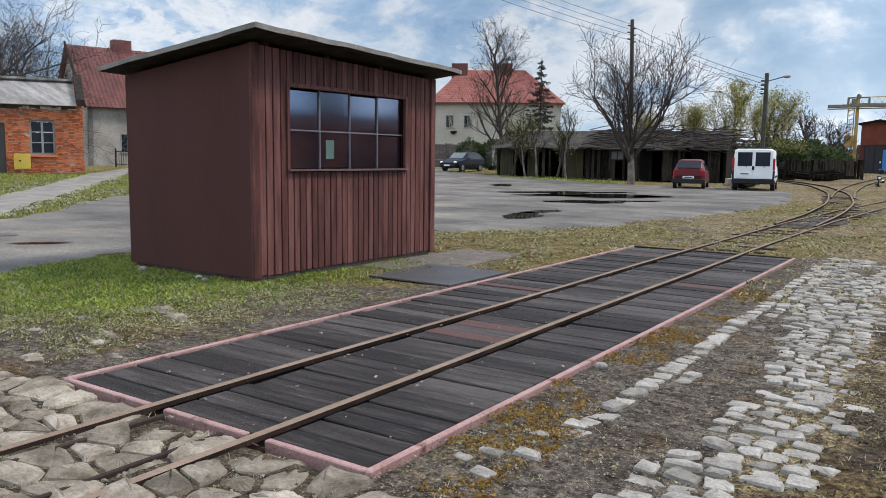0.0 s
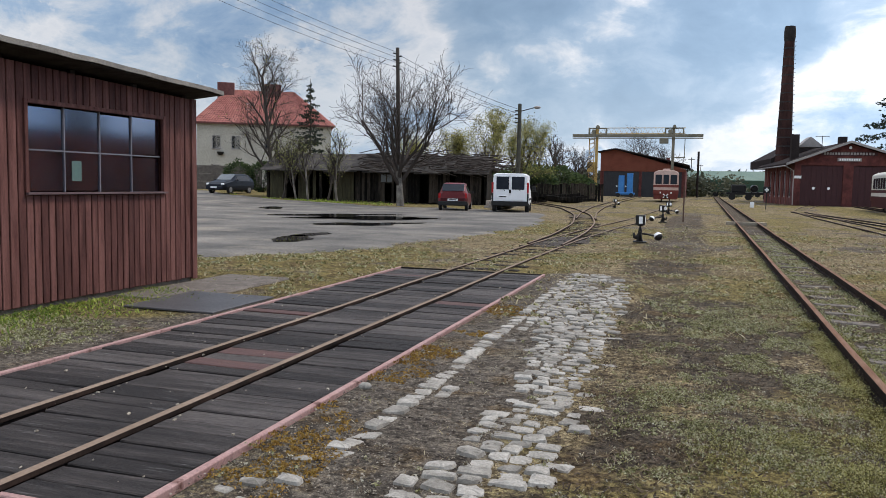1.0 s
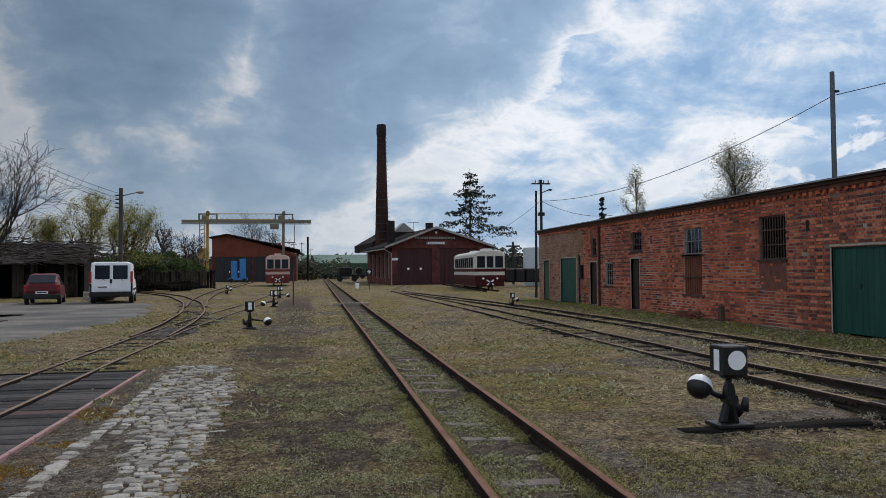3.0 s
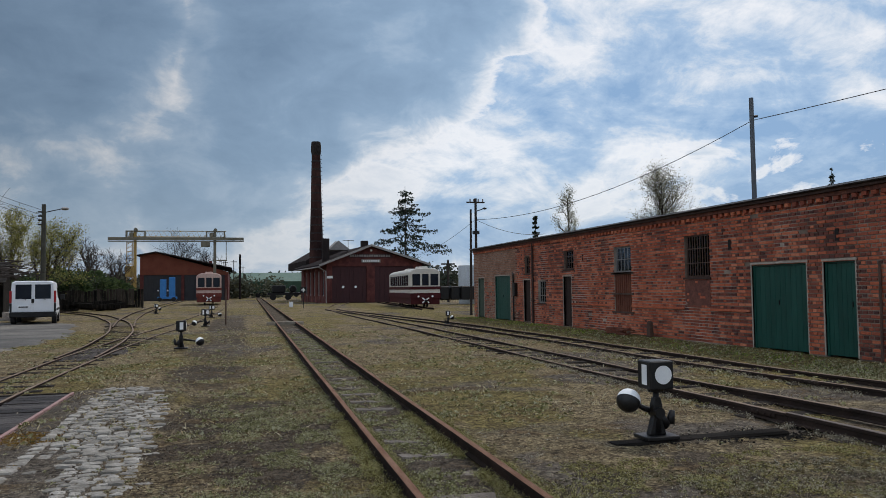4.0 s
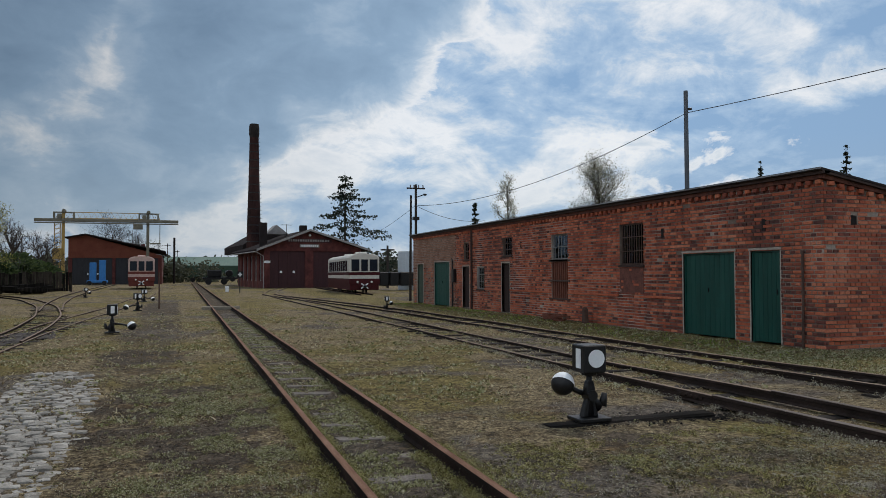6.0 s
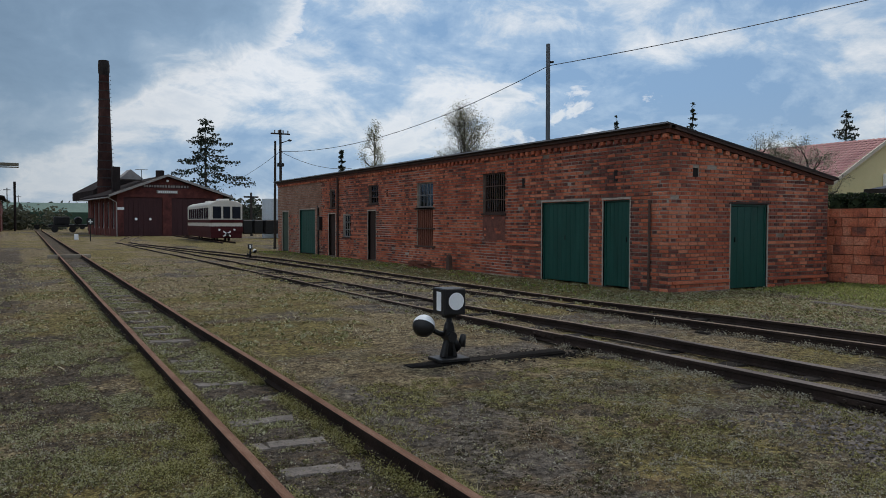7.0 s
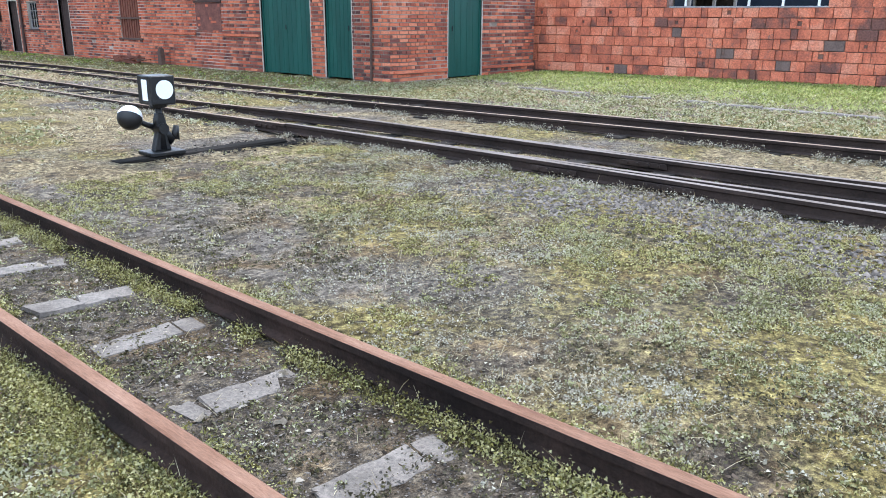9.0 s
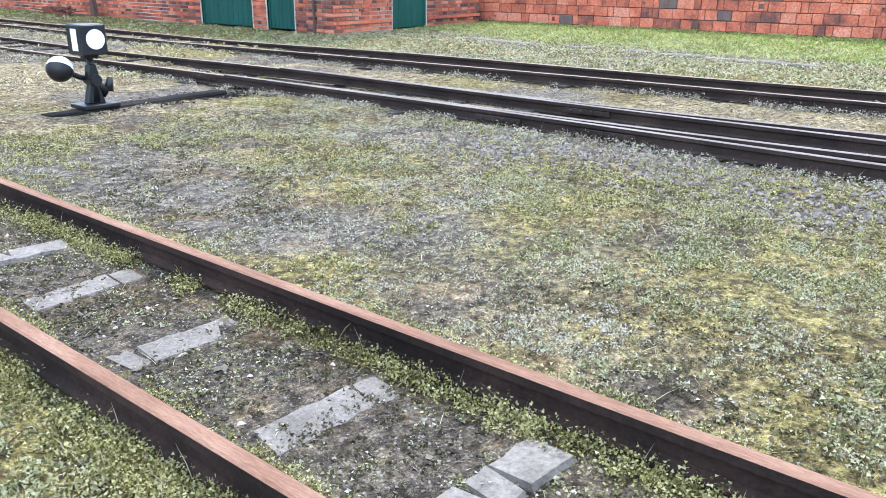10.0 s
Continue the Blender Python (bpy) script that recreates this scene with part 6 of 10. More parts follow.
def build_workshop():
    t = thing("workshop", pose(0, 120, 0), "low red-brown workshop with dark gates and a lopsided gable", "building")
    x0, x1, ax = -13.6, -1.3, -11.4
    part("wall", Shape().prism([(x0, 3.75), (x1, 3.75), (x1, 4.15), (ax, 6.95), (x0, 6.55)], "y", 0, 0.3), WORKSHOP_BRICK, t, "red-brown gable")
    for a, b in ((x0, x0 + 0.5), (-7.9, -7.5), (x1 - 0.5, x1)):
        part("pier", Shape().box(a, b, 0.0, 0.3, -0.2, 3.75), SHED_BRICK, t)
    part("wall", Shape().box(x0, x0 + 0.3, 0.3, 25, -0.2, 6.4), SHED_BRICK, t)
    part("wall", Shape().box(x1 - 0.3, x1, 0.3, 25, -0.2, 4.1), SHED_BRICK, t)
    gate = pmat("dark_grey_gate", [(0.022, 0.022, 0.026), (0.036, 0.036, 0.041)], 1, 0.7, 0.2, stretch=(3, 3, 1))
    for a, b in ((x0 + 0.5, -7.9), (-7.5, x1 - 0.5)):
        g = part("gate", Shape().box(a, b, 0.12, 0.2, 0, 3.75), gate, t, "dark grey boarded gate")
        for j in range(4):
            u = a + (b - a) * j / 4
            part("leaf", Shape().box(u + 0.04, u + (b - a) / 4 - 0.04, 0.06, 0.12, 0.05, 3.7), gate, g)
            if j in (1, 2):
                part("badge", Shape().cyl((u + 0.7, 0.05, 1.5), (u + 0.7, 0.04, 1.5), 0.12, n=10), WHITE_PAINT, g)
    for a, za, b, zb in ((x0 - 0.4, 6.5, ax, 7.0), (ax, 7.0, x1 + 0.5, 4.6)):
        part("roof", Shape().prism([(a, za), (b, zb), (b, zb + 0.18), (a, za + 0.18)], "y", -0.5, 25.5), SHED_ROOF, t)
    for x in (-5.6, -4.2):
        part("vent", Shape().box(x, x + 0.5, 3, 3.5, 4.6, 5.9), SHED_BRICK, t)
    part("flue", Shape().cyl((0.4, 6, 0), (0.4, 6, 7.0), 0.17, n=10), SHED_ROOF, t)


def build_gantry():
    t = thing("gantry_crane", pose(0, 114, 0), "old yellow gantry crane with a long grey girder", "crane")
    part("girder", Shape().box(-17.0, 0.9, -0.3, 0.3, 8.45, 8.85), CRANE_GREY, t, "weathered grey girder", bevel=0.03)
    part("flange", Shape().box(-17.0, 0.9, -0.45, 0.45, 8.25, 8.35), CRANE_GREY, t)
    def lattice_beam(x0, x1, y, z0, z1, n):
        s = Shape()
        s.tube([(x0, y, z1), (x1, y, z1)], 0.05, 4); s.tube([(x0, y, z0), (x1, y, z0)], 0.05, 4)
        for i in range(n):
            a, b = x0 + (x1 - x0) * i / n, x0 + (x1 - x0) * (i + 1) / n
            s.tube([(a, y, z0), ((a + b) / 2, y, z1), (b, y, z0)], 0.03, 4)
        return s
    part("truss", lattice_beam(-14.5, -1.5, 0.4, 8.95, 9.75, 18), CRANE_YELLOW, t, "light lattice truss")
    for x, mat in ((-13.45, CRANE_YELLOW), (-2.95, CRANE_GREY)):
        part("crane_leg", Shape().box(x - 0.28, x + 0.1, -0.2, 0.2, 0.0, 9.9), mat, t, bevel=0.02)
        part("cross_head", Shape().box(x - 1.3, x + 1.3, -0.3, 0.3, 9.6, 9.75).box(x - 1.3, x - 1.1, -0.3, 0.3, 8.85, 9.6).box(x + 1.1, x + 1.3, -0.3, 0.3, 8.85, 9.6).box(x - 0.8, x - 0.3, -0.3, 0.3, 8.85, 9.5), CRANE_GREY, t)
        part("pulley", Shape().cyl((x, -0.5, 9.9), (x, 0.5, 9.9), 0.22, n=14), CRANE_GREY, t)
    ladder = Shape()
    for x in (-14.6, -13.9):
        ladder.tube([(x, 0, 0), (x, 0, 8.3)], 0.06, 4)
    for i in range(14):
        ladder.tube([(-14.6, 0, 0.6 * i + 0.3), (-13.9, 0, 0.6 * i + 0.3)], 0.04, 4)
        ladder.tube([(-14.6, 0, 0.6 * i), (-13.9, 0, 0.6 * i + 0.6)], 0.03, 4)
    part("lattice_leg", ladder, CRANE_YELLOW, t)
    part("cabin", Shape().box(-14.75, -13.7, -0.6, 0.5, 3.4, 4.9), CRANE_YELLOW, t, "yellow operator cabin", bevel=0.05)
    part("trolley", Shape().box(-4.9, -3.7, -0.5, 0.5, 7.55, 8.25), CRANE_GREY, t, bevel=0.05)
    part("landing", Shape().box(-2.8, -1.4, -0.5, 0.5, 5.55, 5.7).tube([(-1.5, 0, 5.6), (-1.5, 0, 8.2)], 0.05, 4), CRANE_GREY, t)


def build_blue_wagon():
    blue = pmat("bright_blue_paint", [(0.03, 0.16, 0.42), (0.05, 0.22, 0.52)], 2, 0.5, 0.1)
    t = thing("blue_trolley", pose(-9.3, 112, 0), "bright blue upright frame trolley before the workshop", "trolley")
    for x, h in ((-0.8, 3.0), (0.35, 3.3)):
        part("panel", Shape().box(x, x + 0.8, -0.3, 0.3, 0.6, h), blue, t, bevel=0.05)
    part("chassis", Shape().box(-1.1, 1.4, -0.5, 0.5, 0.35, 0.65), blue, t, bevel=0.03)
    for x in (-0.8, 1.0):
        part("wheel", Shape().cyl((x, -0.55, 0.3), (x, 0.55, 0.3), 0.3, n=14), BLACK_IRON, t)


# ---- vehicles in the yard ----


def wheel(t, x, y, r=0.31, w=0.19):
    tyre = part("wheel", Shape().cyl((x - w / 2, y, r), (x + w / 2, y, r), r, n=20), RUBBER, t, "black tyre", bevel=0.02)
    part("rim", Shape().cyl((x - w / 2 - 0.006, y, r), (x + w / 2 + 0.006, y, r), r * 0.62, n=16), pmat("steel_rim", [(0.20, 0.20, 0.21), (0.30, 0.30, 0.31)], 4, 0.4, 0, metal=0.6) if "steel_rim" not in bpy.data.materials else bpy.data.materials["steel_rim"], tyre)


def loft(sections):
    """Cross sections (y, [(x, z) ...]) of equal count, skinned and capped."""
    s, n = Shape(), len(sections[0][1])
    v = [(x, y, z) for y, pts in sections for x, z in pts]
    f = [(i * n + j, i * n + (j + 1) % n, (i + 1) * n + (j + 1) % n, (i + 1) * n + j) for i in range(len(sections) - 1) for j in range(n)]
    f += [tuple(range(n)), tuple(range((len(sections) - 1) * n, len(sections) * n))[::-1]]
    return s.add(v, f)


def car_section(w, z0, belt, roof, tumble, bulge=0.03):
    hw = w / 2
    return [(-hw + 0.06, z0), (hw - 0.06, z0), (hw, z0 + 0.18), (hw + bulge * 0.3, (z0 + belt) / 2), (hw - 0.02, belt), (hw - tumble, roof - 0.07), (hw - tumble - 0.14, roof), (-hw + tumble + 0.14, roof), (-hw + tumble, roof - 0.07), (-hw + 0.02, belt), (-hw - bulge * 0.3, (z0 + belt) / 2), (-hw, z0 + 0.18)]


def build_van():
    white = pmat("white_van_paint", [(0.72, 0.735, 0.76), (0.82, 0.83, 0.85)], 1.5, 0.35, 0.03, fineamt=0.05)
    t = thing("van", pose(-8.6, 38.4, 0, 0, 0, 9.5), "white panel van parked on the asphalt", "van")
    w = 1.86
    secs = [(0.0, car_section(w - 0.08, 0.42, 1.05, 1.93, 0.10)), (0.06, car_section(w, 0.36, 1.05, 1.96, 0.09)), (1.5, car_section(w, 0.34, 1.05, 1.97, 0.09)), (3.2, car_section(w, 0.34, 1.05, 1.95, 0.10)),
            (3.75, car_section(w, 0.34, 1.05, 1.62, 0.16)), (4.25, car_section(w - 0.05, 0.36, 0.98, 1.12, 0.10)), (4.72, car_section(w - 0.2, 0.40, 0.80, 0.90, 0.08))]
    part("body", loft(secs), white, t, "white painted body", smooth=False)
    for a, b in ((-0.74, -0.03), (0.03, 0.74)):
        d = part("rear_door", Shape().box(a, b, -0.02, 0.0, 0.62, 1.86), white, t, "white rear door", bevel=0.012)
        part("pane", Shape().box(a + 0.05, b - 0.03, -0.032, -0.02, 1.16, 1.80), CAR_GLASS, d, "dark rear window", bevel=0.01)
        part("wiper", Shape().tube([((a + b) / 2, -0.045, 1.22), ((a + b) / 2 + 0.12, -0.045, 1.1)], 0.012, 4), RUBBER, d)
    part("bumper", Shape().box(-0.92, 0.92, -0.10, 0.1, 0.34, 0.58), RUBBER, t, "black rear bumper", bevel=0.03)
    red = pmat("red_lamp_glass", [(0.30, 0.012, 0.014), (0.38, 0.02, 0.02)], 4, 0.2, 0)
    for x in (-0.88, 0.88):
        part("tail_lamp", Shape().box(x - 0.05, x + 0.05, -0.015, 0.06, 0.98, 1.52), red, t, "red tail lamp", bevel=0.015)
        part("corner_moulding", Shape().box(x - 0.04, x + 0.05, -0.012, 0.05, 0.58, 0.97), RUBBER, t, bevel=0.01)
    pl = part("number_plate", Shape().box(-0.62, -0.12, -0.035, -0.02, 0.74, 0.86), WHITE_PAINT, t)
    part("letter_bar", Shape().box(-0.56, -0.18, -0.04, -0.035, 0.775, 0.825), RUBBER, pl)
    part("door_handle", Shape().box(-0.06, 0.05, -0.05, -0.02, 0.98, 1.16), RUBBER, t, bevel=0.015)
    for s in (-1, 1):
        part("side_window", Shape().box(s * 0.90 - 0.008, s * 0.90 + 0.008, 2.6, 3.35, 1.15, 1.66, Matrix.Translation((s * 0.9, 0, 1.1)) @ Matrix.Rotation(radians(-5 * s), 4, "Y") @ Matrix.Translation((-s * 0.9, 0, -1.1))), CAR_GLASS, t)
        part("side_rail", Shape().box(s * 0.935 - 0.012, s * 0.935 + 0.012, 0.2, 4.2, 0.62, 0.72), RUBBER, t)
        part("mirror", Shape().box(s * 1.07 - 0.1, s * 1.07 + 0.1, 3.55, 3.66, 1.1, 1.34), RUBBER, t, bevel=0.02)
        for y in (0.95, 3.75):
            wheel(t, s * 0.83, y, 0.32, 0.2)


def build_hatchback():
    red = pmat("faded_red_paint", [(0.10, 0.010, 0.014), (0.14, 0.016, 0.02)], 1.5, 0.35, 0.03, fineamt=0.08)
    t = thing("small_car", pose(-11.65, 38.6, 0, 0, 0, 11.5), "small red hatchback parked before the timber shed", "car")
    w = 1.52
    secs = [(0.0, car_section(w - 0.16, 0.36, 0.80, 0.98, 0.12)), (0.10, car_section(w - 0.02, 0.28, 0.86, 1.10, 0.14)), (0.42, car_section(w, 0.26, 0.88, 1.40, 0.20)), (0.7, car_section(w, 0.25, 0.88, 1.45, 0.20)), (1.7, car_section(w, 0.25, 0.88, 1.45, 0.20)),
            (2.45, car_section(w, 0.25, 0.86, 0.98, 0.14)), (3.1, car_section(w - 0.08, 0.28, 0.70, 0.80, 0.12)), (3.3, car_section(w - 0.3, 0.34, 0.62, 0.68, 0.1))]
    part("body", loft(secs), red, t, "dull red bodywork")
    gm = Matrix.Translation((0, 0.02, 1.0)) @ Matrix.Rotation(radians(-44), 4, "X")
    part("rear_window", Shape().box(-0.56, 0.56, -0.04, -0.01, 0.0, 0.50, gm), CAR_GLASS, t, "dark rear window", bevel=0.01)
    part("bumper", Shape().box(-0.76, 0.76, -0.09, 0.1, 0.28, 0.50), RUBBER, t, "dark rear bumper", bevel=0.03)
    part("trim_panel", Shape().box(-0.62, 0.62, -0.035, 0.02, 0.50, 0.66), MAROON, t, bevel=0.01)
    pl = part("number_plate", Shape().box(-0.26, 0.26, -0.05, -0.035, 0.52, 0.63), WHITE_PAINT, t)
    part("letter_bar", Shape().box(-0.2, 0.2, -0.056, -0.05, 0.55, 0.60), RUBBER, pl)
    lamp = bpy.data.materials["red_lamp_glass"]
    for s in (-1, 1):
        part("tail_lamp", Shape().box(s * 0.68 - 0.06, s * 0.68 + 0.06, -0.01, 0.08, 0.66, 0.92), lamp, t, "red tail lamp", bevel=0.015)
        part("side_window", Shape().prism([(0.75, 0.92), (2.1, 0.92), (1.72, 1.36), (0.78, 1.36)], "x", -0.006, 0.006, Matrix.Translation((s * 0.735, 0, 0)) @ Matrix.Translation((0, 0, 0.92)) @ Matrix.Rotation(radians(-22 * s), 4, "Y") @ Matrix.Translation((0, 0, -0.92))), CAR_GLASS, t)
        part("mirror", Shape().box(s * 0.85 - 0.06, s * 0.85 + 0.06, 2.0, 2.08, 0.9, 1.02), RUBBER, t, bevel=0.01)
        for y in (0.55, 2.7):
            wheel(t, s * 0.68, y, 0.27, 0.16)


def build_dark_car():
    navy = pmat("dark_blue_paint", [(0.01, 0.013, 0.02), (0.016, 0.02, 0.03)], 1.5, 0.35, 0.0, spec=0.15)
    x, y = -33.4, 53.8
    t = thing("estate_car", pose(x, y, float(land(np.array(x), np.array(y))), 0, 0, 180), "dark blue hatchback parked by the hedge", "car")
    w = 1.74
    secs = [(0.0, car_section(w - 0.2, 0.38, 0.80, 0.95, 0.12)), (0.12, car_section(w - 0.02, 0.30, 0.92, 1.15, 0.14)), (0.5, car_section(w, 0.26, 0.92, 1.42, 0.22)), (1.1, car_section(w, 0.25, 0.92, 1.48, 0.22)), (2.2, car_section(w, 0.25, 0.92, 1.44, 0.22)),
            (2.95, car_section(w, 0.25, 0.90, 1.02, 0.14)), (3.8, car_section(w - 0.06, 0.27, 0.76, 0.84, 0.12)), (4.15, car_section(w - 0.35, 0.34, 0.60, 0.68, 0.1))]
    part("body", loft(secs), navy, t, "dark glossy bodywork")
    m = Matrix.Translation((0, 2.93, 1.0)) @ Matrix.Rotation(radians(58), 4, "X")
    part("windscreen", Shape().box(-0.62, 0.62, 0.02, 0.045, 0.0, 0.78, m), pmat("sky_lit_windscreen", [(0.10, 0.11, 0.12), (0.14, 0.15, 0.16)], 2, 0.1, 0, spec=0.6), t, "windscreen")
    for s in (-1, 1):
        part("side_window", Shape().prism([(0.5, 0.96), (2.7, 0.96), (2.15, 1.38), (0.7, 1.38)], "x", -0.006, 0.006, Matrix.Translation((s * 0.845, 0, 0)) @ Matrix.Translation((0, 0, 0.95)) @ Matrix.Rotation(radians(-24 * s), 4, "Y") @ Matrix.Translation((0, 0, -0.95))), CAR_GLASS, t)
        part("headlight", Shape().ball((s * 0.62, 4.0, 0.70), 0.14, 10, 7, 0.7), WHITE_PAINT, t, "pale headlight")
        part("mirror", Shape().box(s * 0.96 - 0.08, s * 0.96 + 0.08, 2.5, 2.6, 0.95, 1.08), navy, t, bevel=0.02)
        for yy in (0.75, 3.3):
            wheel(t, s * 0.77, yy, 0.31, 0.19)
    part("bumper", Shape().box(-0.7, 0.7, 4.05, 4.2, 0.34, 0.56), navy, t, bevel=0.03)
    part("number_plate", Shape().box(-0.26, 0.26, 4.19, 4.21, 0.42, 0.53), WHITE_PAINT, t)


# ---- timber shed and left-hand buildings ----
SHED_TIMBER = pmat("blackened_timber", [(0.006, 0.0055, 0.005), (0.020, 0.017, 0.014), (0.055, 0.045, 0.036)], 2.0, 0.95, 0.4, per="object", vary=0.5, spec=0.1, stretch=(3, 3, 0.6), fine=14)
MOSSY_BOARD = pmat("mossy_dark_boards", [(0.030, 0.027, 0.015), (0.066, 0.060, 0.032)], 1.5, 0.9, 0.4, stretch=(3, 3, 0.5), fine=14)
OLD_SHEET = pmat("dark_old_roof_sheet", [(0.016, 0.014, 0.013), (0.042, 0.037, 0.034), (0.095, 0.084, 0.077)], 1.6, 0.95, 0.4, fine=12)
TARRED = pmat("tar_soaked_timber", [(0.004, 0.0037, 0.0035), (0.010, 0.009, 0.008), (0.022, 0.019, 0.017)], 2.0, 0.95, 0.5, per="object", vary=0.3, spec=0.05, stretch=(0.6, 3, 3), fine=20)


def sleeper_pair(x, y, turn, length):
    solo("lever_timber", Shape().box(-length * 0.38, length * 0.62, -0.10, 0.10, -0.08, 0.0), TARRED, "dark long timber under a point lever", "timber", bevel=0.02, m=pose(x, y, 0.016, 0, 0, turn))


def build_timber_shed():
    t = thing("timber_shed", pose(0, 0, 0), "long low derelict timber shed with a sagging grey roof", "shed")
    ax, ay, bx, by = -28.2, 48.4, -13.2, 51.0
    n = math.hypot(bx - ax, by - ay)
    m = Matrix.Translation((ax, ay, 0)) @ Matrix.Rotation(math.atan2(by - ay, bx - ax), 4, "Z")
    rnd = random.Random(31)
    part("back_wall", Shape().box(0, n, 5.8, 5.9, 0, 2.5, m), SHED_TIMBER, t)
    part("end_wall", Shape().prism([(0, 0), (5.9, 0), (5.9, 2.3), (2.6, 3.35), (0, 2.25)], "x", n - 0.1, n, m), SHED_TIMBER, t)
    part("end_wall", Shape().prism([(0, 0), (5.9, 0), (5.9, 2.3), (2.6, 3.35), (0, 2.25)], "x", 0, 0.1, m), SHED_TIMBER, t)
    # floor coloured black to stand for the shade inside the shed
    part("inner_floor", Shape().box(0, n, 0.2, 5.8, 0.0, 0.04, m), SHADE_BLACK, t)
    for i in range(13):
        u = n * i / 12
        part("post", Shape().box(u - 0.08, u + 0.08, 0.0, 0.16, 0, 2.3, m), SHED_TIMBER, t)
    u = 0.2
    while u < n - 0.3:
        w = rnd.uniform(0.16, 0.24)
        gap = 1.0 < u < 2.2 or 3.4 < u < 4.6 or 8.2 < u < 9.0 or 10.6 < u < 11.4 or 12.4 < u < 13.0
        if not gap and rnd.random() < 0.93:
            mat = MOSSY_BOARD if u < 6 else SHED_TIMBER
            part("board", Shape().box(u, u + w - 0.012, -0.03 + rnd.uniform(-0.01, 0.01), 0.0, 0.02 + rnd.uniform(0, 0.06), 2.15 - rnd.uniform(0, 0.12), m), mat, t)
        u += w
    wn = part("window", Shape().box(8.0, 8.9, -0.06, -0.03, 1.35, 2.0, m), SHED_TIMBER, t, "small dusty window")
    for a in (8.08, 8.5):
        part("pane", Shape().box(a, a + 0.34, -0.075, -0.06, 1.42, 1.93, m), pmat("dusty_pane", [(0.10, 0.11, 0.12), (0.15, 0.16, 0.16)], 3, 0.3, 0) if "dusty_pane" not in bpy.data.materials else bpy.data.materials["dusty_pane"], wn)
    # the roof sags, sheet by sheet
    for side, (v0, z0, v1, z1) in enumerate(((-0.7, 2.12, 2.6, 3.36), (2.6, 3.36, 6.3, 2.3))):
        for i in range(17):
            a, b = n * i / 17 - 0.3, n * (i + 1) / 17 + 0.25
            dz = [rnd.uniform(-0.07, 0.05) - 0.10 * math.sin(i * 0.9) ** 2 for _ in range(4)]
            s = Shape()
            top = [(a, v0, z0 + dz[0]), (b, v0, z0 + dz[1]), (b, v1, z1 + dz[2] * 0.6), (a, v1, z1 + dz[3] * 0.6)]
            s.add([tuple(m @ Vector(p)) for p in top] + [tuple(m @ Vector((p[0], p[1], p[2] + 0.05))) for p in top], [(3, 2, 1, 0), (4, 5, 6, 7), (0, 1, 5, 4), (1, 2, 6, 5), (2, 3, 7, 6), (3, 0, 4, 7)])
            part("roof_sheet", s, OLD_SHEET, t)
    # fallen branches and boards over the eaves
    lit = Shape()
    for _ in range(230):
        u, v = rnd.uniform(6, n + 0.5), rnd.uniform(-0.9, 2.2)
        z = 2.2 + (v + 0.7) * 0.37 + rnd.uniform(0.0, 0.3)
        a, L = rnd.uniform(-0.7, 0.7), rnd.uniform(0.8, 2.6)
        p = m @ Vector((u, v, z))
        q = m @ Vector((u + L * math.cos(a), v + L * math.sin(a) * 0.5, z + rnd.uniform(-0.5, 0.35)))
        lit.tube([p, (p + q) / 2 + Vector((0, 0, rnd.uniform(-0.05, 0.15))), q], [0.03, 0.025, 0.012], 4)
    part("brushwood", lit, TWIG, t)["kind"] = "stuff"


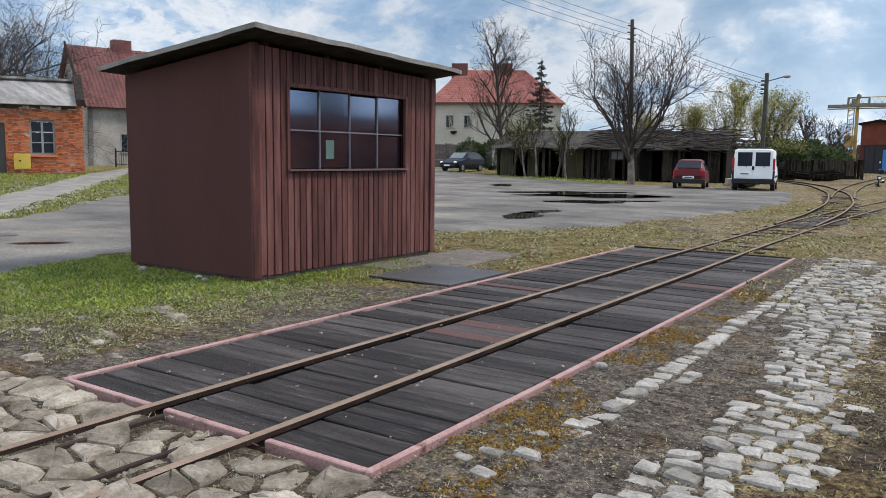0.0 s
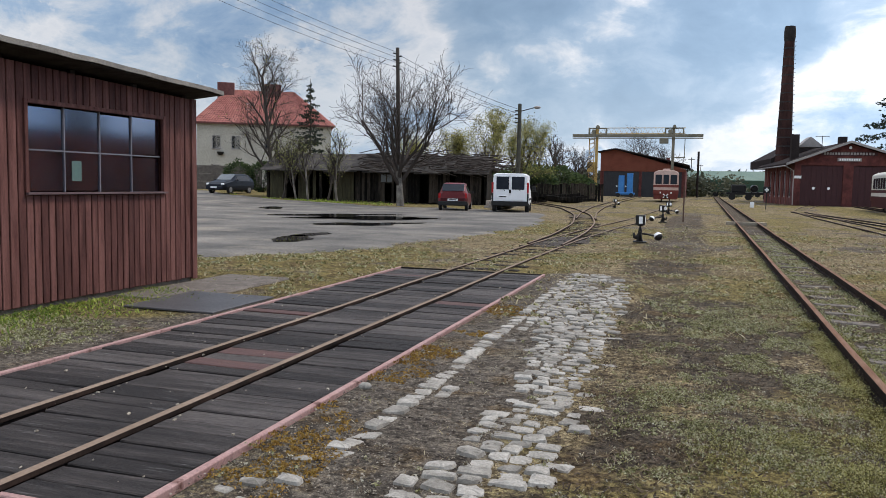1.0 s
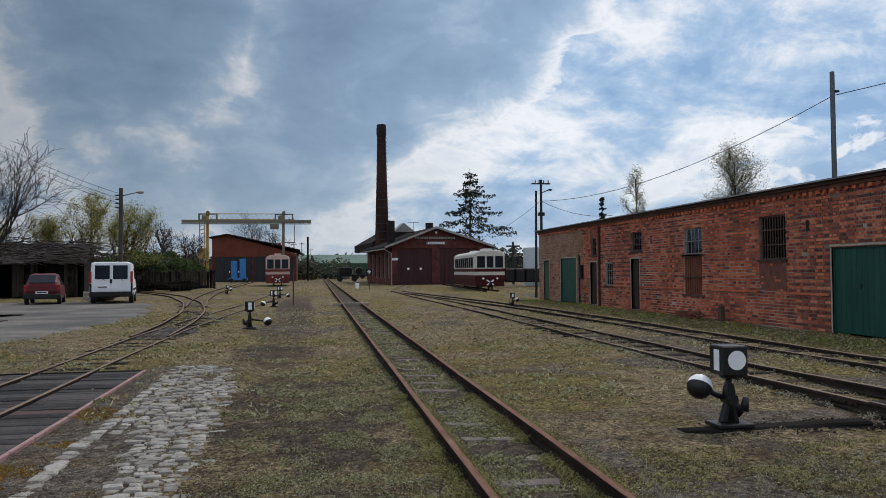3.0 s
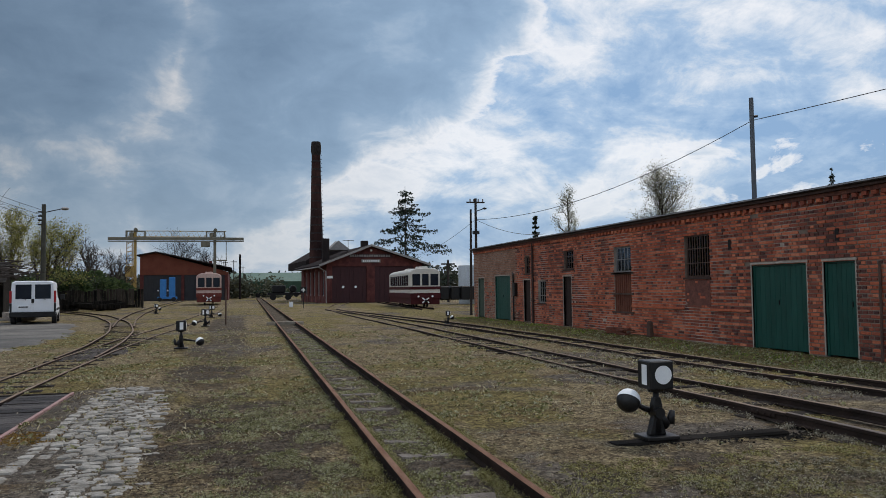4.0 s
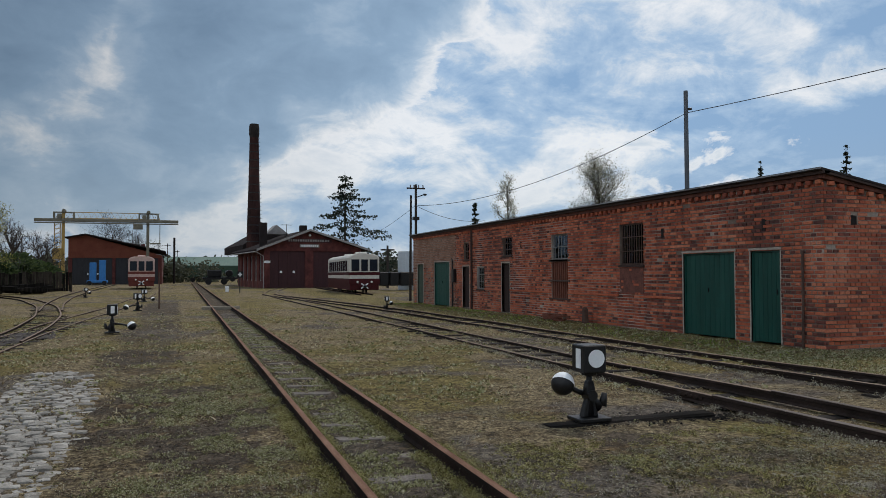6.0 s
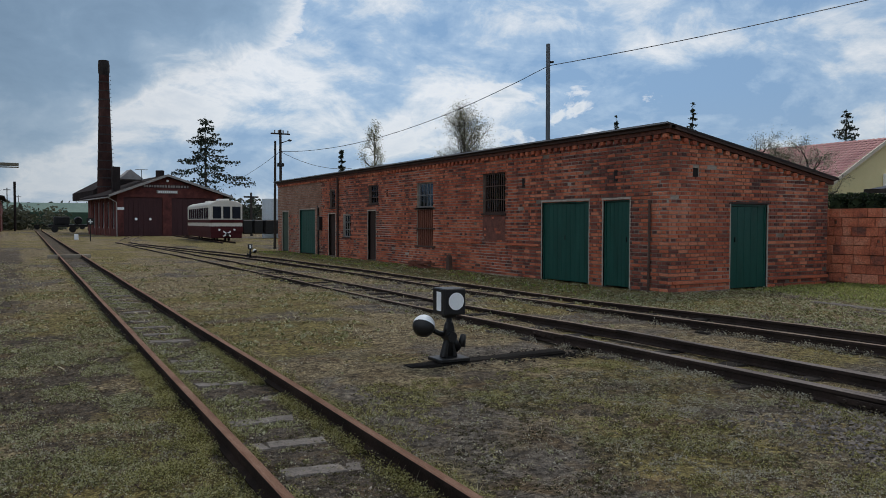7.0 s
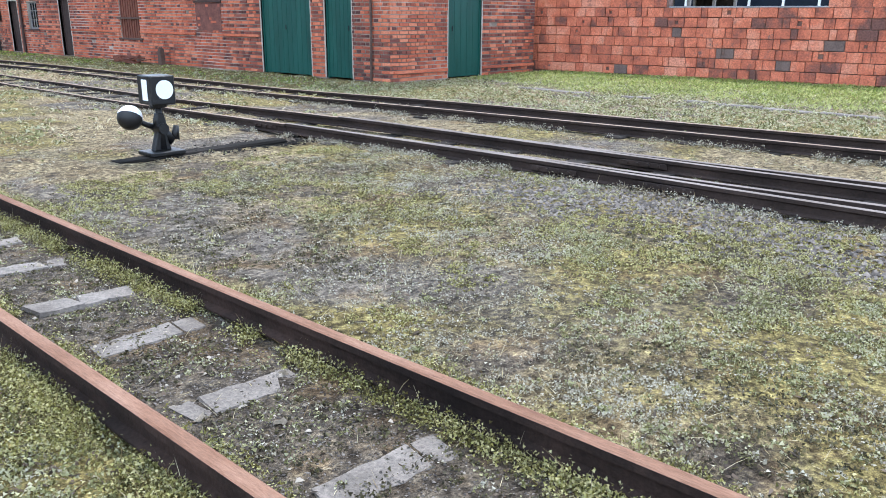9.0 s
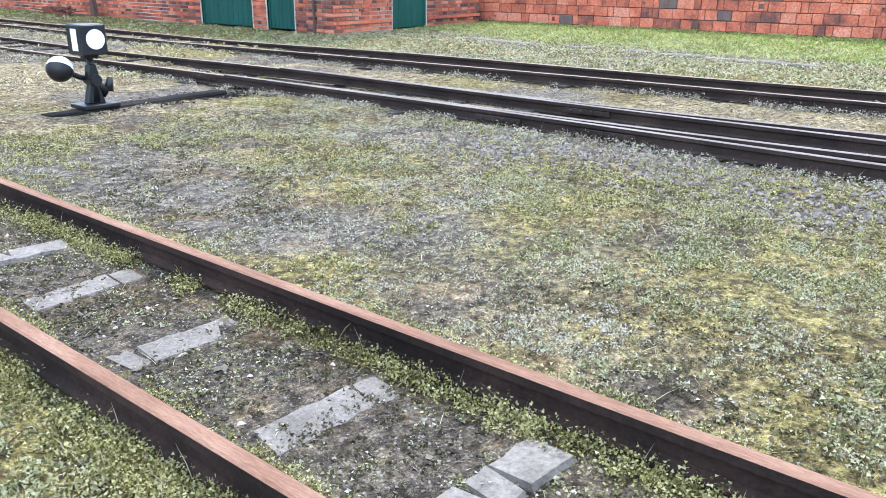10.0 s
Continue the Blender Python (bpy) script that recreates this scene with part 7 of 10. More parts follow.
def build_small_brick_house():
    x, y = -37.6, 18.7
    t = thing("brick_outbuilding", pose(x, y, 0.30, 0, 0, 61.6), "derelict orange brick outbuilding with a patched felt roof", "building")
    # local x runs along the front; its corner lies at local x = 3.65
    x0, x1, h = -7.0, 3.62, 3.12
    holes = [(1.30, 2.36, 0.98, 2.62), (-1.0, 0.28, 0.0, 2.45)]
    w = pierced(x0, x1, -0.3, h, holes, lambda u, q, k: (u, (0.012, 0.3)[k], q))
    wall = part("wall", w, MORTAR, t, "orange brick wall")
    br = Shape()
    for p, q, z, d, r in brick_courses(x0, x1, holes, lambda u: h, 6):
        br.box(p + 0.010, q - 0.010, d * 2, 0.03, z + 0.009, z + 0.068)
    part("brickwork", br, BRICK_ORANGE, wall)["kind"] = "stuff"
    part("wall", Shape().box(x1 - 0.3, x1, 0.3, 6, -0.3, h), BRICK_ORANGE, t)
    part("wall", Shape().prism([(0.0, h), (6.0, h), (6.0, h + 0.2), (2.7, h + 1.55), (0.0, h + 0.25)], "x", x1 - 0.3, x1 - 0.02), BRICK_ORANGE, t)
    crumb, rnd = Shape(), random.Random(17)
    u = x0
    while u < x1 - 0.3:
        d = rnd.uniform(0.12, 0.3)
        if rnd.random() < 0.75:
            crumb.box(u, u + d - 0.02, -0.03, 0.2, h, h + rnd.choice((0.07, 0.14, 0.2, 0.06)))
        u += d
    part("broken_eaves_course", crumb, PLASTER_EDGE, t)
    felt = pmat("patched_pale_felt", [(0.10, 0.095, 0.09), (0.22, 0.21, 0.20), (0.36, 0.35, 0.34)], 0.9, 0.9, 0.4, stretch=(0.4, 2.5, 1), fine=8)
    s = Shape()
    for k in range(5):
        v0, v1 = -0.25 + k * 0.62, -0.25 + (k + 1) * 0.62 + 0.05
        z = lambda v: h + 0.03 + (v + 0.25) * 0.46
        q = [(x0, v0, z(v0)), (x1 - 0.2, v0, z(v0)), (x1 - 0.2, v1, z(v1)), (x0, v1, z(v1))]
        s.add([(a, b, c + 0.03 * (5 - k)) for a, b, c in q] + [(a, b, c + 0.03 * (5 - k) + 0.025) for a, b, c in q], [(3, 2, 1, 0), (4, 5, 6, 7), (0, 1, 5, 4), (1, 2, 6, 5), (2, 3, 7, 6), (3, 0, 4, 7)])
    part("roof", s, felt, t, "patched pale felt roof strips")
    part("verge_beam", Shape().prism([(-0.4, h + 0.2), (2.7, h + 1.65), (2.7, h + 1.95), (-0.4, h + 0.5)], "x", x1 - 0.28, x1 + 0.08), DARK_WOOD, t)
    part("rear_roof", Shape().prism([(2.7, h + 1.6), (6.3, h + 0.2), (6.3, h + 0.28), (2.7, h + 1.7)], "x", x0, x1), felt, t)
    wn = part("window", Shape().box(1.30, 1.38, 0.1, 0.18, 0.98, 2.62).box(2.28, 2.36, 0.1, 0.18, 0.98, 2.62).box(1.38, 2.28, 0.1, 0.18, 2.54, 2.62).box(1.38, 2.28, 0.1, 0.18, 0.98, 1.06).box(1.78, 1.88, 0.09, 0.17, 1.06, 2.54), GREY_TRIM, t, "grey casement window with six panes")
    for zz in (1.06, 1.56, 2.06):
        for a, b in ((1.38, 1.78), (1.88, 2.28)):
            part("pane", Shape().box(a, b, 0.13, 0.14, zz + 0.02, zz + 0.46), CAR_GLASS, wn)
        part("glazing_bar", Shape().box(1.38, 2.28, 0.1, 0.16, zz - 0.02, zz + 0.02), GREY_TRIM, wn)
    part("window_sill", Shape().box(1.2, 2.46, -0.06, 0.2, 0.88, 0.98), BRICK_ORANGE, wn)
    part("door", Shape().box(-1.0, 0.28, 0.12, 0.18, 0, 2.45), pmat("grey_plank_door", [(0.06, 0.058, 0.055), (0.10, 0.095, 0.09)], 2, 0.8, 0.3, stretch=(4, 4, 0.5)), t, "weathered grey plank door")
    yb = pmat("yellow_enamel", [(0.50, 0.36, 0.05), (0.58, 0.43, 0.08)], 2, 0.5, 0.05)
    b = thing("gas_box", pose(x, y, 0.30, 0, 0, 61.6) @ pose(0.95, -0.5, 0), "yellow gas meter box on a short post", "meter box")
    part("box", Shape().box(-0.34, 0.34, -0.2, 0.2, 0.30, 1.02), yb, b, bevel=0.015)
    part("box_door", Shape().box(-0.14, 0.30, -0.215, -0.2, 0.36, 0.96), yb, b)
    part("latch", Shape().box(-0.12, -0.04, -0.23, -0.215, 0.66, 0.74), BLACK_IRON, b)
    part("post", Shape().box(-0.05, 0.05, -0.05, 0.05, -0.3, 0.30), GREY_TRIM, b)


TILE_RED = pmat("red_clay_tiles", [(0.20, 0.066, 0.055), (0.29, 0.105, 0.088), (0.35, 0.145, 0.12)], 0.8, 0.85, 0.3, fine=6, fineamt=0.25)
TILE_DARK = pmat("dull_red_tiles", [(0.085, 0.034, 0.032), (0.14, 0.055, 0.05), (0.18, 0.078, 0.072)], 0.8, 0.85, 0.3, fine=6, fineamt=0.25)
RENDER_GREY = pmat("grey_old_render", [(0.20, 0.19, 0.17), (0.31, 0.29, 0.26), (0.38, 0.36, 0.33)], 0.6, 0.95, 0.3, fine=10, wear=((0.24, 0.13, 0.09), 0.66, 0.5))
RENDER_CREAM = pmat("cream_render", [(0.40, 0.37, 0.315), (0.50, 0.47, 0.41)], 0.5, 0.95, 0.2, fine=10, wear=((0.33, 0.17, 0.12), 0.64, 0.35))


def tiled_plane(parent, corners, nu, nv, material, label="", thick=0.03):
    """A roof plane of lapped pantile rows between four corners (eave a, eave b, ridge b, ridge a)."""
    a, b, c, d = (Vector(p) for p in corners)
    nrm = (b - a).cross(d - a).normalized()
    s = Shape()
    for j in range(nv):
        f0, f1 = j / nv, (j + 1) / nv
        l0, r0, l1, r1 = a.lerp(d, f0), b.lerp(c, f0), a.lerp(d, f1), b.lerp(c, f1)
        for i in range(nu):
            g0, g1 = i / nu, (i + 1) / nu
            gm = (g0 + g1) / 2
            lo = [l0.lerp(r0, g) for g in (g0, gm, g1)]
            hi = [l1.lerp(r1, g) for g in (g0, gm, g1)]
            v = [lo[0] + nrm * 0.005, lo[1] + nrm * (thick + 0.045), lo[2] + nrm * 0.005, hi[0] - nrm * 0.01, hi[1] + nrm * 0.03, hi[2] - nrm * 0.01]
            s.add([tuple(p) for p in v], [(0, 1, 4, 3), (1, 2, 5, 4)])
    s.add([tuple(p - nrm * 0.06) for p in (a, b, c, d)], [(0, 1, 2, 3)])
    return part("roof", s, material, parent, label)


def house_window(parent, m, w, h, mat=None, cols=2):
    """A framed window whose face looks along local -y, its lower middle at the origin."""
    f = Shape().box(-w / 2, -w / 2 + 0.07, -0.03, 0.05, 0, h).box(w / 2 - 0.07, w / 2, -0.03, 0.05, 0, h).box(-w / 2 + 0.07, w / 2 - 0.07, -0.03, 0.05, h - 0.07, h).box(-w / 2 + 0.07, w / 2 - 0.07, -0.03, 0.05, 0, 0.07)
    for k in range(1, cols):
        x = -w / 2 + w * k / cols
        f.box(x - 0.04, x + 0.04, -0.025, 0.05, 0.07, h - 0.07)
    wn = part("window", f, mat or WHITE_PAINT, parent, m=m)
    part("pane", Shape().box(-w / 2 + 0.05, w / 2 - 0.05, 0.0, 0.012, 0.05, h - 0.05), CAR_GLASS, wn)
    part("window_sill", Shape().box(-w / 2 - 0.08, w / 2 + 0.08, -0.12, 0.03, -0.07, 0.0), GREY_TRIM, wn)
    return wn


def build_left_houses():
    # old farmhouse behind the outbuilding: gable and long side both show
    gz, FARM = 0.42, Vector((-58.5, 35.9, 0))
    t = thing("farmhouse", pose(FARM.x, FARM.y, gz, 0, 0, 75), "old grey rendered farmhouse with a steep red tile roof", "house")
    w, d, e, r = 14.0, 8.4, 4.95, 9.85
    part("wall", Shape().box(0, w, 0, 0.35, -0.3, e), RENDER_GREY, t)
    part("wall", Shape().prism([(0, -0.3), (d, -0.3), (d, e), (d / 2, r - 0.2), (0, e)], "x", 0, 0.35), RENDER_GREY, t, "bare grey gable")
    part("wall", Shape().prism([(0, -0.3), (d, -0.3), (d, e), (d / 2, r - 0.2), (0, e)], "x", w - 0.35, w), RENDER_GREY, t)
    part("wall", Shape().box(0, w, d - 0.35, d, -0.3, e), RENDER_GREY, t)
    tiled_plane(t, [(-0.4, -0.5, e - 0.35), (w + 0.3, -0.5, e - 0.35), (w + 0.3, d / 2, r), (-0.4, d / 2, r)], 44, 20, TILE_DARK, "dull red tile roof")
    tiled_plane(t, [(w + 0.3, d + 0.5, e - 0.35), (-0.4, d + 0.5, e - 0.35), (-0.4, d / 2, r), (w + 0.3, d / 2, r)], 30, 12, TILE_DARK)
    part("chimney", Shape().box(3.4, 4.9, d / 2 - 0.4, d / 2 + 0.5, r - 0.6, r + 0.75), TILE_DARK, t, bevel=0.03)
    house_window(t, pose(0, 5.2, 5.2, 0, 0, -90), 0.7, 1.0, GREY_TRIM)
    house_window(t, pose(0, 2.4, 5.2, 0, 0, -90), 0.7, 1.0, GREY_TRIM)
    house_window(t, pose(3.0, 0, 1.1), 1.1, 1.5, GREY_TRIM)
    house_window(t, pose(8.0, 0, 1.1), 1.1, 1.5, GREY_TRIM)
    part("barge_board", Shape().prism([(-0.6, e - 0.45), (d / 2, r + 0.02), (d / 2, r + 0.25), (-0.6, e - 0.2)], "x", -0.45, -0.3), DARK_WOOD, t)
    f = thing("iron_fence", pose(-50.5, 33.0, gz, 0, 0, 57), "low iron bar fence before a grey house", "fence")
    for k in range(7):
        part("post", Shape().box(k * 1.2 - 0.05, k * 1.2 + 0.05, -0.05, 0.05, 0, 1.35), BLACK_IRON, f)
    for k in range(48):
        part("bar", Shape().box(k * 0.15 + 0.06, k * 0.15 + 0.085, -0.012, 0.012, 0.1, 1.25), BLACK_IRON, f)
    part("rail", Shape().box(0, 7.2, -0.02, 0.02, 0.2, 0.25).box(0, 7.2, -0.02, 0.02, 1.1, 1.15), BLACK_IRON, f)
    # two-storey house beyond the yard
    t = thing("tenement_house", pose(-55.4, 78.6, 0.42, 0, 0, 29), "two-storey cream house with a red hipped tile roof", "house")
    w, d, e, r = 15.5, 10.0, 7.6, 12.0
    part("wall", Shape().box(0, w, 0, 0.35, -0.3, e), RENDER_CREAM, t, "cream render, patched with bare brick")
    part("wall", Shape().box(0, 0.35, 0.35, d, -0.3, e), RENDER_CREAM, t)
    part("wall", Shape().box(w - 0.35, w, 0.35, d, -0.3, e), RENDER_CREAM, t)
    part("wall", Shape().box(0, w, d - 0.35, d, -0.3, e), RENDER_CREAM, t)
    o = 0.5
    A, B, C, D = (-o, -o, e), (w + o, -o, e), (w + o, d + o, e), (-o, d + o, e)
    P, Q = (3.2, d / 2, r), (w - 4.4, d / 2, r)
    tiled_plane(t, [A, B, Q, P], 50, 18, TILE_RED, "red tile roof")
    tiled_plane(t, [D, A, P, P], 26, 18, TILE_RED)
    tiled_plane(t, [B, C, Q, Q], 26, 18, TILE_RED)
    tiled_plane(t, [C, D, P, Q], 20, 8, TILE_RED)
    part("eaves_cornice", Shape().box(-o, w + o, -o - 0.04, -o + 0.06, e - 0.18, e + 0.02), TILE_DARK, t)
    for x in (2.0, 7.6):
        part("chimney", Shape().box(x, x + 2.0, d / 2 - 1.0, d / 2 - 0.2, r - 1.3, r + 0.75), TILE_DARK, t, bevel=0.03)
    house_window(t, pose(6.0, d * 0.18, e + 1.75, -48, 0, 0), 0.9, 1.2)
    for k, x in enumerate((2.2, 4.4, 8.2, 12.0)):
        house_window(t, pose(x, 0, 4.6), 0.95, 1.5, GREY_TRIM)
        house_window(t, pose(x, 0, 1.3), 0.95, 1.4, GREY_TRIM)
    part("satellite_dish", Shape().ball((2.7, -0.35, 4.2), 0.42, 12, 6, 1.0, -1), BLACK_IRON, t)
    part("bare_brick_patch", Shape().prism([(9.2, 0.6), (14.8, 0.6), (15.1, 2.2), (14.2, 3.9), (11.6, 4.3), (9.6, 3.2)], "y", -0.015, 0.01), pmat("exposed_brick", [(0.22, 0.10, 0.07), (0.33, 0.17, 0.12), (0.40, 0.30, 0.24)], 1.2, 0.95, 0.4, fine=9, fineamt=0.4), t, "patch of bare brick where render fell")
    # concrete fence and clipped hedge by the parked car
    f = thing("concrete_fence", pose(-44.0, 57.5, 0.42, 0, 0, 33), "pale concrete panel fence", "fence")
    for k in range(5):
        part("fence_post", Shape().box(k * 2.1 - 0.08, k * 2.1 + 0.08, -0.08, 0.08, 0, 2.3), CONCRETE, f)
        for z in (0.1, 0.8, 1.5):
            if k < 4:
                part("fence_panel", Shape().box(k * 2.1 + 0.08, k * 2.1 + 2.02, -0.03, 0.03, z, z + 0.68), CONCRETE, f, bevel=0.01)


def build_hedges():
    for k in range(5):
        bush("clipped_hedge", -36.8 + k * 1.7, 58.2 + k * 0.9, 1.4, 1.0, 2.5, 60 + k, LEAF_DARK, "dark clipped hedge behind the parked car", 1800, 0.2, 0.05, "hedge")
    for k in range(6):
        bush("evergreen_bush", -17.5 + k * 1.25, 72 + (k % 3) * 2.2, 2.4, 1.8, 2.6 + (k * 7 % 5) * 0.2, 80 + k, LEAF_DARK, "dense dark green bush by the yard fence", 2300, 0.28)
    f = thing("board_fence", pose(-19, 69.5, 0.02, 0, 0, 2), "dark weathered board fence below bushes", "fence")
    rnd = random.Random(2)
    for k in range(48):
        part("board", Shape().box(k * 0.24, k * 0.24 + 0.22, -0.02, 0.02, 0.05, 1.55 + rnd.uniform(-0.12, 0.1)), SHED_TIMBER, f)
    for k in range(7):
        part("post", Shape().box(k * 1.9, k * 1.9 + 0.12, 0.02, 0.14, 0, 1.6), SHED_TIMBER, f)
    d = Shape()
    for _ in range(34):
        x, y = rnd.uniform(-14, -8.5), rnd.uniform(63, 66)
        d.box(-rnd.uniform(0.3, 1.4), rnd.uniform(0.3, 1.4), -0.12, 0.12, 0, rnd.uniform(0.15, 0.4), pose(x, y, rnd.uniform(0, 0.45), rnd.uniform(-8, 8), rnd.uniform(-8, 8), rnd.uniform(-40, 40)))
    solo("timber_pile", d, SHED_TIMBER, "heap of dark old timbers beside the track", "timber pile", kind="stuff")
    s = Shape()
    for _ in range(26):
        x, y = rnd.uniform(-10.6, -9.6), rnd.uniform(42, 44)
        s.box(-rnd.uniform(0.2, 0.5), rnd.uniform(0.2, 0.5), -0.15, 0.15, 0, rnd.uniform(0.08, 0.3), pose(x, y, rnd.uniform(0, 0.25), rnd.uniform(-9, 9), rnd.uniform(-9, 9), rnd.uniform(-60, 60)))
    solo("rubble_heap", s, PLASTER_EDGE, "small heap of boards and rubble", "rubble", kind="stuff")


# ---- right-hand houses beyond the garden wall ----
YELLOW = pmat("pale_yellow_render", [(0.66, 0.57, 0.30), (0.74, 0.65, 0.37)], 0.6, 0.9, 0.1, fine=12, fineamt=0.06)
TILE_PINK = pmat("rose_red_tiles", [(0.23, 0.068, 0.073), (0.31, 0.100, 0.105), (0.38, 0.14, 0.14)], 0.8, 0.6, 0.2, fine=5, fineamt=0.18)


def clipped_thuja(x, y, seed):
    """One clipped column of the hedge: a dense leafy block with a rough face."""
    t = thing("thuja", pose(x, y, -0.03), "dark green clipped thuja of the garden hedge", "hedge", "garden hedge")
    rng = np.random.default_rng(seed)
    part("trunk", Shape().tube([(0, 0, 0), (0, 0, 1.9)], [0.05, 0.02], 5), BARK, t)
    part("core", Shape().box(-0.19, 0.19, -0.19, 0.19, 0.05, 2.08), HEDGE_LEAF, t, bevel=0.05)
    n = 2600
    c = rng.uniform(-1, 1, (n, 3))
    k = rng.integers(0, 3, n)
    c[np.arange(n), k] = np.sign(c[np.arange(n), k]) * rng.uniform(0.85, 1.05, n)
    c = c * np.array([0.215, 0.24, 1.04]) + np.array([0, 0, 1.1 + rng.uniform(-0.04, 0.04)])
    v, f = leaf_cloud(c, 0.075, seed)
    part("leaves", big_mesh("leaves", v, f, HEDGE_LEAF), HEDGE_LEAF, t)


def build_right_houses():
    # yellow gabled house: its gable faces the yard, its ridge runs with the tracks
    t = thing("yellow_house", pose(0, 28.0, 0), "pale yellow gabled house with a rose tile roof", "house")
    xl, xa, xr, ze, za = 40.8, 45.75, 50.7, 3.80, 6.36
    part("wall", Shape().prism([(xl, -0.3), (xr, -0.3), (xr, ze), (xa, za), (xl, ze)], "y", 0, 0.3), YELLOW, t, "yellow gable wall")
    part("wall", Shape().box(xl, xl + 0.3, 0.3, 14, -0.3, ze), YELLOW, t)
    part("wall", Shape().box(xr - 0.3, xr, 0.3, 14, -0.3, ze), YELLOW, t)
    tiled_plane(t, [(xl - 0.45, 14, ze - 0.20), (xl - 0.45, -0.3, ze - 0.20), (xa, -0.3, za + 0.08), (xa, 14, za + 0.08)], 46, 16, TILE_PINK, "rose red tile roof")
    tiled_plane(t, [(xr + 0.45, -0.3, ze - 0.20), (xr + 0.45, 14, ze - 0.20), (xa, 14, za + 0.08), (xa, -0.3, za + 0.08)], 46, 16, TILE_PINK)
    part("barge_board", Shape().prism([(xl - 0.5, ze - 0.36), (xa, za - 0.06), (xa, za + 0.16), (xl - 0.5, ze - 0.12)], "y", -0.36, -0.30), pmat("cream_board", [(0.52, 0.46, 0.36), (0.60, 0.54, 0.44)], 2, 0.7, 0.1), t, "cream barge board")
    part("barge_board", Shape().prism([(xa, za - 0.02), (xr + 0.5, ze - 0.32), (xr + 0.5, ze - 0.16), (xa, za + 0.14)], "y", -0.36, -0.30), TILE_PINK, t)
    part("gutter", Shape().tube([(xl - 0.5, -0.3, ze - 0.26), (xl - 0.5, 14, ze - 0.26)], 0.07, 6), GREY_TRIM, t)
    part("door", Shape().box(47.05, 47.85, -0.05, 0.02, 2.95, 4.65), DARK_DOOR, t, "dark brown upper door")
    part("door_frame", Shape().box(46.95, 47.05, -0.07, 0.02, 2.95, 4.75).box(47.85, 47.95, -0.07, 0.02, 2.95, 4.75).box(47.05, 47.85, -0.07, 0.02, 4.65, 4.75), DARK_WOOD, t)
    ac = part("air_conditioner", Shape().box(45.45, 46.55, -0.4, -0.04, 3.45, 4.3), WHITE_PAINT, t, "white outdoor air conditioner", bevel=0.02)
    part("fan_grille", Shape().cyl((45.9, -0.405, 3.87), (45.9, -0.4, 3.87), 0.33, n=18), BLACK_IRON, ac)
    # larger house: its roof seen broadside, with dormer and skylight
    t = thing("large_house", pose(48.0, 0, 0), "large pale yellow house with a rose tile roof and dormer", "house")
    y0, y1, ze, zr, xr = 2.0, 27.0, 4.30, 7.46, 3.2
    part("wall", Shape().box(0.35, 0.65, y0, y1, -0.3, 4.4), YELLOW, t)
    part("wall", Shape().prism([(0.65, -0.3), (5.8, -0.3), (5.8, 4.5), (xr, zr - 0.2), (0.65, 4.5)], "y", y1 - 0.3, y1), YELLOW, t)
    tiled_plane(t, [(0, y1 + 0.15, ze), (0, y0, ze), (xr, y0, zr), (xr, y1 + 0.15, zr)], 84, 15, TILE_PINK, "rose red tile roof")
    tiled_plane(t, [(2 * xr, y0, ze), (2 * xr, y1 + 0.15, ze), (xr, y1 + 0.15, zr), (xr, y0, zr)], 40, 8, TILE_PINK)
    part("ridge_tiles", Shape().tube([(xr, y0, zr + 0.03), (xr, y1 + 0.15, zr + 0.03)], 0.11, 8), TILE_PINK, t)
    part("verge", Shape().prism([(0, ze - 0.1), (xr, zr - 0.1), (xr, zr + 0.07), (0, ze + 0.07)], "y", y1 + 0.15, y1 + 0.22), GREY_TRIM, t)
    part("gutter", Shape().tube([(-0.06, y0, ze - 0.03), (-0.06, y1 + 0.15, ze - 0.03)], 0.08, 6), DARK_WOOD, t)
    sk = part("skylight", Shape().box(-0.42, 0.42, -0.62, 0.62, 0.03, 0.13), GREY_TRIM, t, "sloping roof window", m=pose(1.02, 22.9, 5.36, 0, -44.6, 0) @ pose(0, 0, 0, 0, 0, 90))
    part("pane", Shape().box(-0.34, 0.34, -0.54, 0.54, 0.13, 0.14), pmat("skylight_blind", [(0.62, 0.66, 0.70), (0.70, 0.73, 0.76)], 1, 0.2, 0.0), sk)
    part("dormer", Shape().prism([(18.0, 4.1), (20.55, 4.1), (20.55, 5.75), (19.35, 7.0), (18.0, 5.75)], "x", 0.3, 3.2), YELLOW, t, "yellow gabled dormer")
    tiled_plane(t, [(3.2, 21.2, 5.38), (-0.1, 21.2, 5.38), (-0.1, 19.35, 7.2), (3.2, 19.35, 7.2)], 14, 9, TILE_PINK)
    tiled_plane(t, [(-0.1, 17.4, 5.30), (3.2, 17.4, 5.30), (3.2, 19.35, 7.2), (-0.1, 19.35, 7.2)], 14, 9, TILE_PINK)
    part("dormer_verge", Shape().prism([(21.25, 5.22), (19.35, 7.1), (19.35, 7.30), (21.25, 5.46)], "x", -0.18, -0.1), TILE_DARK, t)
    part("dormer_verge", Shape().prism([(17.4, 5.16), (19.35, 7.1), (19.35, 7.30), (17.4, 5.38)], "x", -0.18, -0.1), TILE_DARK, t)
    house_window(t, pose(0.26, 19.4, 4.42, 0, 0, -90), 1.45, 1.3)
    part("chimney", Shape().box(xr - 0.4, xr + 0.4, 20.1, 20.95, zr - 0.2, 9.6), SHED_BRICK, t)
    slate = pmat("blue_grey_sheet_roof", [(0.045, 0.052, 0.066), (0.075, 0.082, 0.098)], 1, 0.9, 0.2, spec=0.15)
